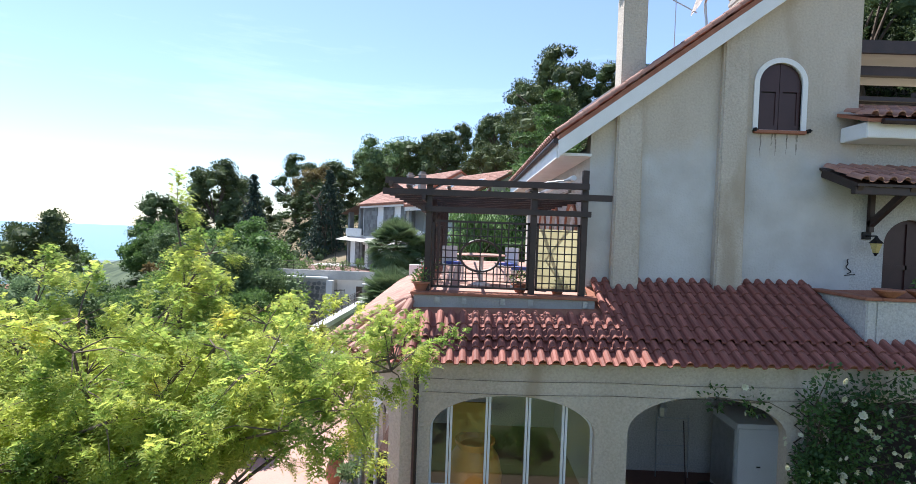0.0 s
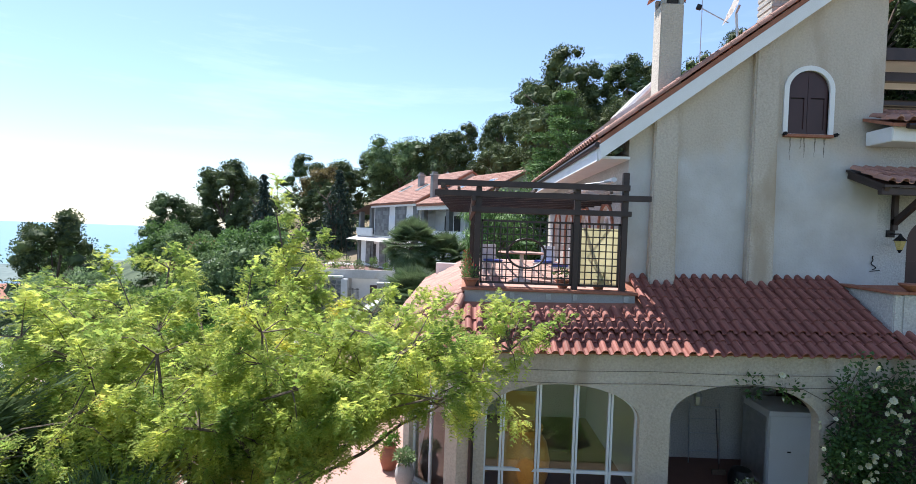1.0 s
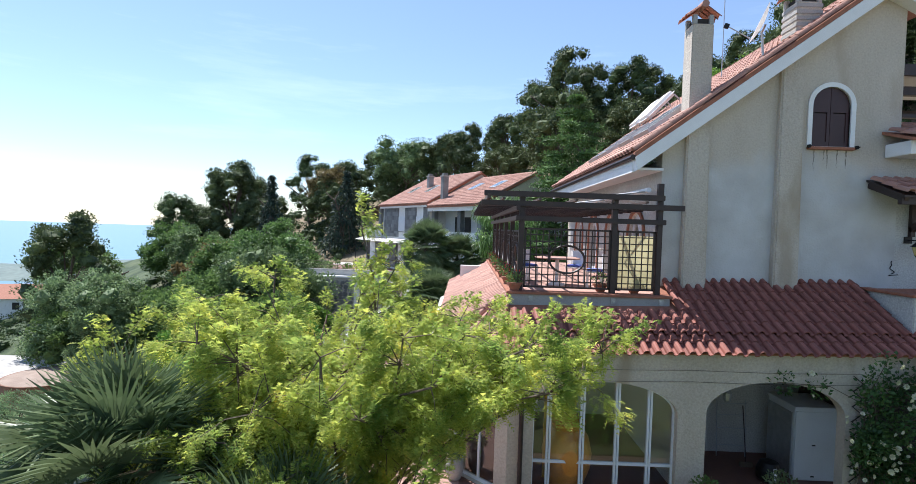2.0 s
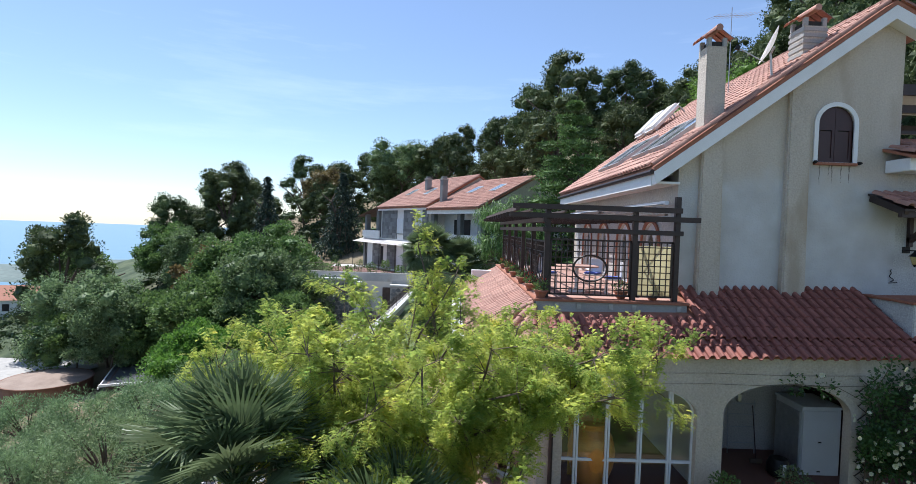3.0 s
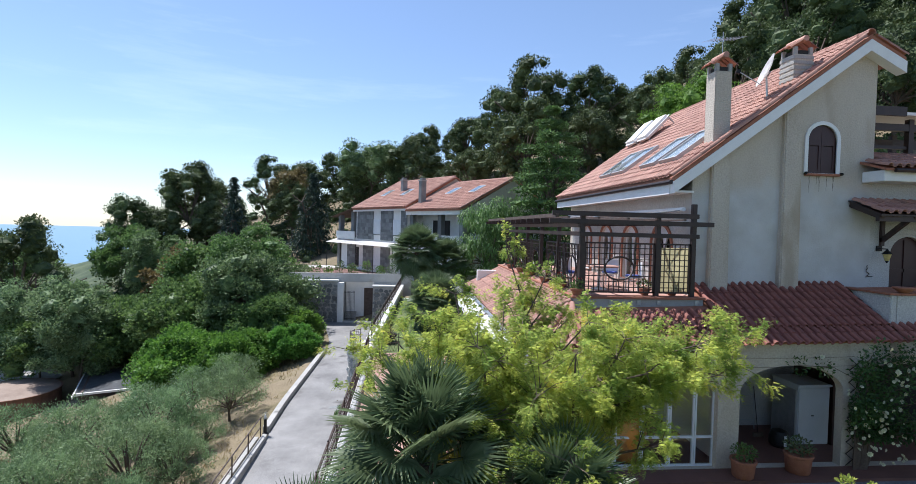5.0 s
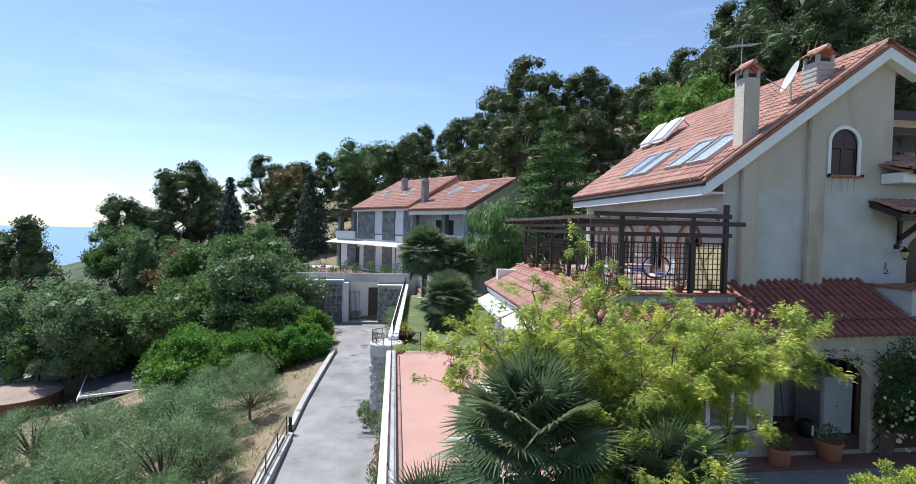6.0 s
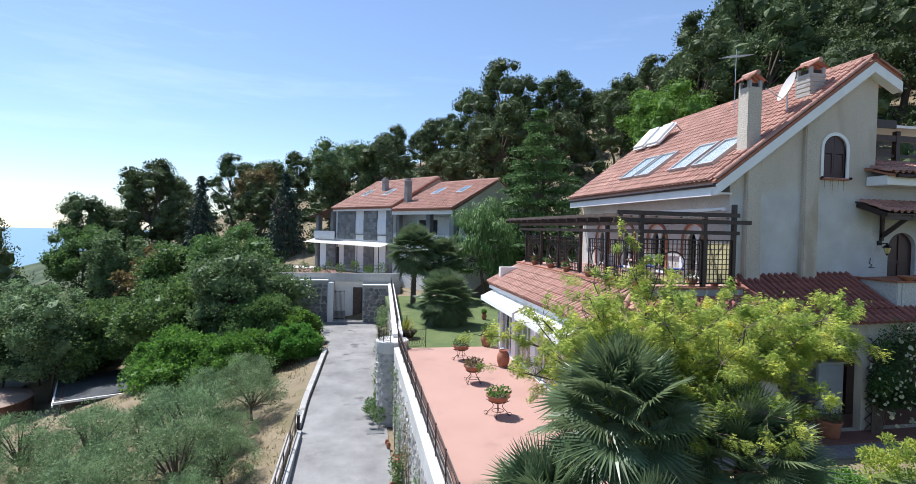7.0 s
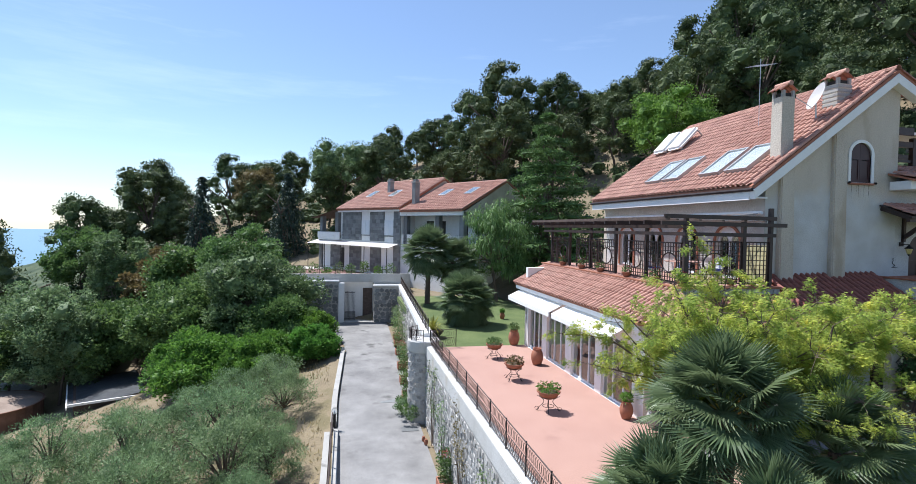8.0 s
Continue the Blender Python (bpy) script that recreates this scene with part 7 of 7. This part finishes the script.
# seen through the glazed arch
jar(0.42, 10.3, 0.4, 1.6, "big orange glazed jar inside the room", paint("orange_glaze", (0.55, 0.20, 0.03), (0.65, 0.28, 0.05), 4, 40, 0.35, 0.05, 0.003))
cur = solid("ochre_panel", boxes((-0.06, 0.68, 10.62, 10.66, 0.4, 2.5)), paint("ochre_cloth", (0.50, 0.30, 0.03), (0.60, 0.38, 0.06), 3, 60, 0.9, 0.2, 0.006), "ochre yellow curtain inside the room", "curtain")

# upper terrace furniture
tb = thing("terrace_table", "round table with a pink cloth on the upper terrace", "table", at=(0.5, 12.8, 4.7))
part("top", lathe(bmesh.new(), [(0.05, 0.7), (0.6, 0.71), (0.62, 0.73), (0.6, 0.75), (0.05, 0.75)], 28), TERRACE, tb, soft=True)
part("pedestal", lathe(bmesh.new(), [(0.25, 0), (0.22, 0.04), (0.05, 0.08), (0.05, 0.7)], 14), WHITE, tb)
for x, y, turn in ((-0.2, 13.5, 30), (1.4, 12.3, -100), (1.2, 13.7, -40)):
    c = thing("terrace_chair", "white garden chair with a blue cushion", "chair", "terrace chairs", (x, y, 4.7), turn)
    part("seat", boxes((-0.22, 0.22, -0.22, 0.22, 0.4, 0.44), bevel=0.01), WHITE, c)
    part("backrest", boxes((-0.22, 0.22, 0.2, 0.24, 0.44, 0.9), bevel=0.01), WHITE, c)
    part("cushion", boxes((-0.2, 0.2, -0.2, 0.2, 0.44, 0.5), bevel=0.02), paint("blue_cloth", (0.05, 0.08, 0.30), (0.1, 0.14, 0.4), 5, 60, 0.9, 0.1, 0.004), c)
    for sx in (-0.2, 0.16):
        for sy in (-0.2, 0.16):
            part("leg", boxes((sx, sx + 0.04, sy, sy + 0.04, 0, 0.4)), WHITE, c)
pots = [(-0.82, 10.98), (2.1, 11.25), (1.3, 11.3)] + [(-0.86, y) for y in (12.4, 14.3, 16.4, 18.2, 20.3)]
for i, (x, y) in enumerate(pots):
    t = thing("flower_pot", "terracotta pot of flowering plants on the terrace coping", "pot", "pots on the coping", (x, y, 4.72))
    part("pot", lathe(bmesh.new(), [(0.1, 0), (0.16, 0.14), (0.19, 0.15), (0.19, 0.19), (0.15, 0.19)], 16), CLAY, t, soft=True)
    foliage(t, "plant", (0, 0, 0.28), 0.2, 160, 0.08, BROAD, 0.8)
    foliage(t, "flowers", (0, 0, 0.36), 0.17, 26, 0.05, REDPETAL, 0.8)
for x, y in ((8.1, 9.95), (8.75, 9.95)):
    t = thing("balcony_bowl", "terracotta bowl on the balcony parapet", "pot", "bowls on the parapet", (x, y, 5.04))
    part("bowl", lathe(bmesh.new(), [(0.1, 0), (0.2, 0.08), (0.26, 0.13), (0.26, 0.16), (0.2, 0.16)], 16), CLAY, t, soft=True)
    if x > 8.5:
        foliage(t, "plant", (0.05, 0, 0.27), 0.2, 120, 0.09, BROAD, 0.8)


# climbing rose on a trellis by the porch
rose = thing("climbing_rose", "climbing rose with cream flowers at the porch corner", "climbing plant", at=(6.4, 9.4, 0.35))
bm = bmesh.new()
for k in range(9):
    for s in (-1, 1):
        tube(bm, [(-0.2, 0.12, 0.1 + 0.32 * k), (0.2, 0.12, 0.1 + 0.32 * k + 0.32)] if s > 0 else [(0.2, 0.14, 0.1 + 0.32 * k), (-0.2, 0.14, 0.1 + 0.32 * k + 0.32)], 0.012, 4)
part("trellis", bm, WOOD, rose, "diamond wooden trellis")
tips = []
q = random.Random(8)
for k in range(30):
    e = Vector((q.uniform(-0.5, 3.2), q.uniform(-0.9, 0.0), q.uniform(1.0, 3.5)))
    b = Vector((q.uniform(-0.1, 0.3), 0.0, 0.0))
    mid = Vector((b.x + 0.12 * e.x, b.y, max(1.0, e.z * 0.72)))
    part("stem", tube(bmesh.new(), [b, mid, e], [0.02, 0.014, 0.005], 4), BARK, rose)
    tips += [mid.lerp(e, f) for f in (0.15, 0.4, 0.65, 0.9)]
for x0, z0 in ((-0.8, 2.72), (-1.5, 2.8)):
    part("stem", tube(bmesh.new(), [(0, 0.05, 2.4), (-0.7, 0.1, 2.75), (x0 - 0.3, 0.1, z0)], 0.01, 4), BARK, rose)
    tips += [Vector((x0 - 0.2, 0.05, z0))]
c = np.array([[*p, 0.30, 0.26, 0.28] for p in tips])
part("leaves", quad_mesh("leaves", clump_leaves(c, 62, 0.085, 0.6, 0.3, 0.1, 0.0)), ROSELEAF, rose)
for k in range(96):
    p = Vector(q.choice(tips)) + Vector((q.uniform(-0.6, 0.6), q.uniform(-0.55, -0.25), q.uniform(-0.9, 0.4)))
    quads = []
    for ring, (n, r, lift) in enumerate(((7, 0.07, 0.02), (6, 0.052, 0.045), (5, 0.032, 0.055))):
        for i in range(n):
            a = math.tau * i / n + ring * 0.5
            d = np.array([math.cos(a), math.sin(a), 0])
            s = np.array([-math.sin(a), math.cos(a), 0])
            quads.append([np.zeros(3), d * r * 0.6 + s * r * 0.5 + [0, 0, lift * 0.5], d * r + [0, 0, lift], d * r * 0.6 - s * r * 0.5 + [0, 0, lift * 0.5]])
    if k < 4:
        me = quad_mesh("flower", quads)
        me.materials.append(PETAL)
        FLOWERS = [me] if k == 0 else FLOWERS + [me]
    ob = part("flower", FLOWERS[k % 4], None, rose)
    ob.matrix_basis = Matrix.Translation(p) @ Euler((radians(q.uniform(20, 120)), radians(q.uniform(-40, 40)), radians(q.uniform(-80, 80)))).to_matrix().to_4x4() @ Matrix.Scale(q.uniform(0.55, 1.05), 4)

# potted shrubs along the neighbour's parapet
for x, h, mt in ((-17.2, 0.7, BROAD), (-15.6, 0.9, OLIVE), (-14.4, 1.2, BROAD), (-13.2, 0.7, BRIGHT), (-12.1, 1.3, GREYLEAF), (-10.9, 1.1, BROAD), (-9.6, 1.4, BROAD), (-8.2, 0.9, BRIGHT), (-7.0, 1.2, OLIVE)):
    t = thing("potted_shrub", "leafy shrub in a clay pot on the neighbour's terrace", "pot plant", "shrubs on the far terrace", (x, 47.9, 1.19))
    part("pot", lathe(bmesh.new(), [(0.2, 0), (0.28, 0.36), (0.32, 0.38), (0.32, 0.45), (0.26, 0.45)], 14), CLAY, t, soft=True)
    foliage(t, "plant", (0, 0, 0.5 + h * 0.5), 0.5, 220, 0.2, mt, h, up=0.7)

# garden shrubs at the lawn edge
sh = thing("shrub", "yellow-green rounded garden shrub on the lawn", "bush", at=(3.75, 6.6, 0.28))
c = np.array(blob_crown(20, 0.7, 0.6, 0.1, 1.1, 0.25, 77))
part("crown", quad_mesh("crown", clump_leaves(c, 120, 0.09, 0.5, 0.5, 0.1, 0.1)), FEATHER, sh)
sh = thing("shrub", "low green garden shrub under the palms", "bush", at=(1.6, 6.2, 0.28))
c = np.array(blob_crown(20, 0.9, 0.6, 0.05, 0.6, 0.25, 78))
part("crown", quad_mesh("crown", clump_leaves(c, 120, 0.09, 0.5, 0.5, 0.1, 0.1)), BRIGHT, sh)

# valley side: shed, rusty tank, far hill
shed = thing("garden_shed", "low shed with dark felt roof and white edge", "shed", at=(-31.2, 45.2, -9.0), turn=24)
part("walls", boxes((-2.2, 2.2, -3.4, 3.4, -0.6, 1.2)), WOOD_WORN, shed)
bm = bmesh.new()
v = [bm.verts.new(p) for p in ((-2.6, -3.8, 1.15), (2.6, -3.8, 1.6), (2.6, 3.8, 1.6), (-2.6, 3.8, 1.15))]
bm.faces.new(v)
bmesh.ops.solidify(bm, geom=bm.faces[:], thickness=0.08)
part("roof", bm, SHEETING, shed)
part("roof_edge", boxes((-2.68, -2.58, -3.9, 3.8, 1.02, 1.2), (-2.6, 2.6, -3.95, -3.8, 1.25, 1.42)), WHITE, shed, "white roof edge")
tank = thing("water_tank", "round rusty water tank on the slope", "tank", at=(-39.2, 44.5, -10.6))
part("drum", lathe(bmesh.new(), [(3.4, 0), (3.4, 2.1), (3.5, 2.12), (3.5, 2.2), (3.3, 2.2)], 32), RUST, tank)
part("lid", lathe(bmesh.new(), [(3.35, 2.2), (1.5, 2.45), (0.2, 2.5)], 32), paint("faded_tank_lid", (0.20, 0.145, 0.11), (0.32, 0.25, 0.20), 0.8, 20, 0.9, 0.3, 0.01), tank)


yard = solid("paved_yard", boxes((-58, -41, 47.5, 56, -14, -9.9)), CONCRETE, "pale concrete yard on the slope", "yard", kind="structure")
vh = thing("valley_house", "low house with a terracotta roof down in the valley", "house", at=(-80, 90, -11), turn=20)
part("wall", boxes((-6, 6, -4, 4, -2, 2.6)), WHITE, vh)
for k in range(3):
    part("window", boxes((-4.2 + 3.5 * k, -3.2 + 3.5 * k, -4.05, -3.95, 0.6, 1.8)), DARK, vh)
bm = bmesh.new()
sheet(bm, [(-4.6, 2.5), (4.6, 2.5), (0, 4.6)], [], lambda u, v, d: (-6.5 + d, u, v), 13.0)
part("roof", bm, CLAY, vh)


def far_hill():
    bm = bmesh.new()
    rows = []
    for i in range(60):
        f = i / 59
        x = -620 + 520 * f
        h = 4 + 34 * f + 5 * noise.noise(Vector((f * 9, 0, 0))) + 2.5 * noise.noise(Vector((f * 40, 2, 0)))
        rows.append([bm.verts.new((x, 500 + 25 * k, -64 + max(0, h) * math.sin(math.pi * min(1, k / 8)))) for k in range(9)])
    for r, s in zip(rows, rows[1:]):
        for k in range(8):
            bm.faces.new((r[k], s[k], s[k + 1], r[k + 1]))
    solid("backdrop_headland", bm, paint("wooded_headland", (0.09, 0.13, 0.12), (0.16, 0.20, 0.18), 0.02, 0.2, 0.95, 0.3, 1.0, spots=((0.35, 0.30, 0.26), 0.12, 0.68)), "wooded headland with pale houses beyond the sea", "headland", kind="structure", soft=True)


far_hill()

# low bushes at the foot of the bastion, small pots by the wall
for i, (x, y, w) in enumerate(((-8.35, 21.55, 0.5), (-8.5, 22.5, 0.42), (-8.2, 23.4, 0.45))):
    sh = thing("bush", "low grey-green bush at the foot of the bastion", "bush", "bushes by the lane", (x, y, road_z(y)))
    c = np.array(blob_crown(16, w, w, 0.05, w * 2.0, w * 0.32, 180 + i))
    part("crown", quad_mesh("crown", clump_leaves(c, 90, 0.09, 0.4, 0.5, 0.1, 0.1)), OLIVE if i == 1 else BROAD, sh)
for x, y, s in ((-7.85, 18.9, 0.28), (-7.9, 19.3, 0.24)):
    jar(x, y, road_z(y) + 0.02, s, "small empty clay pot at the foot of the wall", CLAY)

# ---- roof tiles, laid last ----
EAVE, FALL = (1, 0, 0.025), (0, 1.0, 0.563)
# Shaded front roof gets the darker tile copy; sunlit roofs keep TILE.
lay_tiles(lower_roof, (-1.39, 9.33, lower_z(-1.39, 9.33) + 0.012), EAVE, FALL, 9.1, 0.7, pitch=0.238, single=80, material=TILE_SHADE)
lay_tiles(lower_roof, (-1.39, 9.33 + 0.5, lower_z(-1.39, 9.33 + 0.5) + 0.065), EAVE, FALL, 9.1, 1.86, lambda u, v: (v < 0.8 or u > 4.2) and u > 0.30 * (v + 0.4) and not (4.66 < u < 5.22 and v > 1.85), pitch=0.238, single=200, material=TILE_SHADE)
lay_tiles(lower_roof, (7.7, 9.33, lower_z(7.7, 9.33) + 0.012), EAVE, FALL, 4.3, 0.6, pitch=0.238, material=TILE_SHADE)
lay_tiles(side_roof, (-2.63, 22.5, 3.62), (0, -1, 0), (1.65, 0, 0.91), 11.9, 1.86, lambda u, v: 11.9 - u > 0.20 * (v - 0.1))
lay_tiles(corner_roof, (-2.6, 10.6, 3.62), (1.21, -1.24, 0), (1.0, 1.0, 0.9), 1.72, 1.45, lambda u, v: abs(u - 0.9) < 0.86 * (1.25 - v / 1.35))
ridge_tiles(corner_roof, (-1.42, 9.33, 3.68), (-0.95, 10.97, 4.62), 0.085, 0.34, "hip_tile")
ridge_tiles(corner_roof, (-2.63, 10.58, 3.70), (-0.95, 10.97, 4.62), 0.085, 0.34, "hip_tile")
ridge_tiles(side_roof, (-2.63, 22.45, 3.70), (-0.95, 22.45, 4.6), 0.085, 0.34, "verge_tile")
lay_tiles(main_roof, (2.0, 22.95, 8.14), (0, -1, 0), (5.95, 0, 4.41), 11.7, 7.4, pitch=0.25)
ridge_tiles(main_roof, (1.97, 11.22, 8.18), (7.95, 11.22, 12.62), 0.085, 0.36, "verge_tile")
ridge_tiles(main_roof, (7.95, 11.2, 12.6), (7.95, 22.95, 12.6), 0.12, 0.4)
ridge_tiles(main_roof, (9.1, 11.22, 12.02), (7.95, 11.22, 12.6), 0.085, 0.36, "verge_tile")
lay_tiles(wing_roof, (8.05, 10.58, 8.57), (1, 0, 0), (0, 2.0, 0.64), 6.6, 2.0, lambda u, v: v < 0.8 or u > 0.8)
lay_tiles(hood, (7.72, 10.3, 7.23), (1, 0, 0), (0, 1.04, 0.4), 6.9, 1.1)
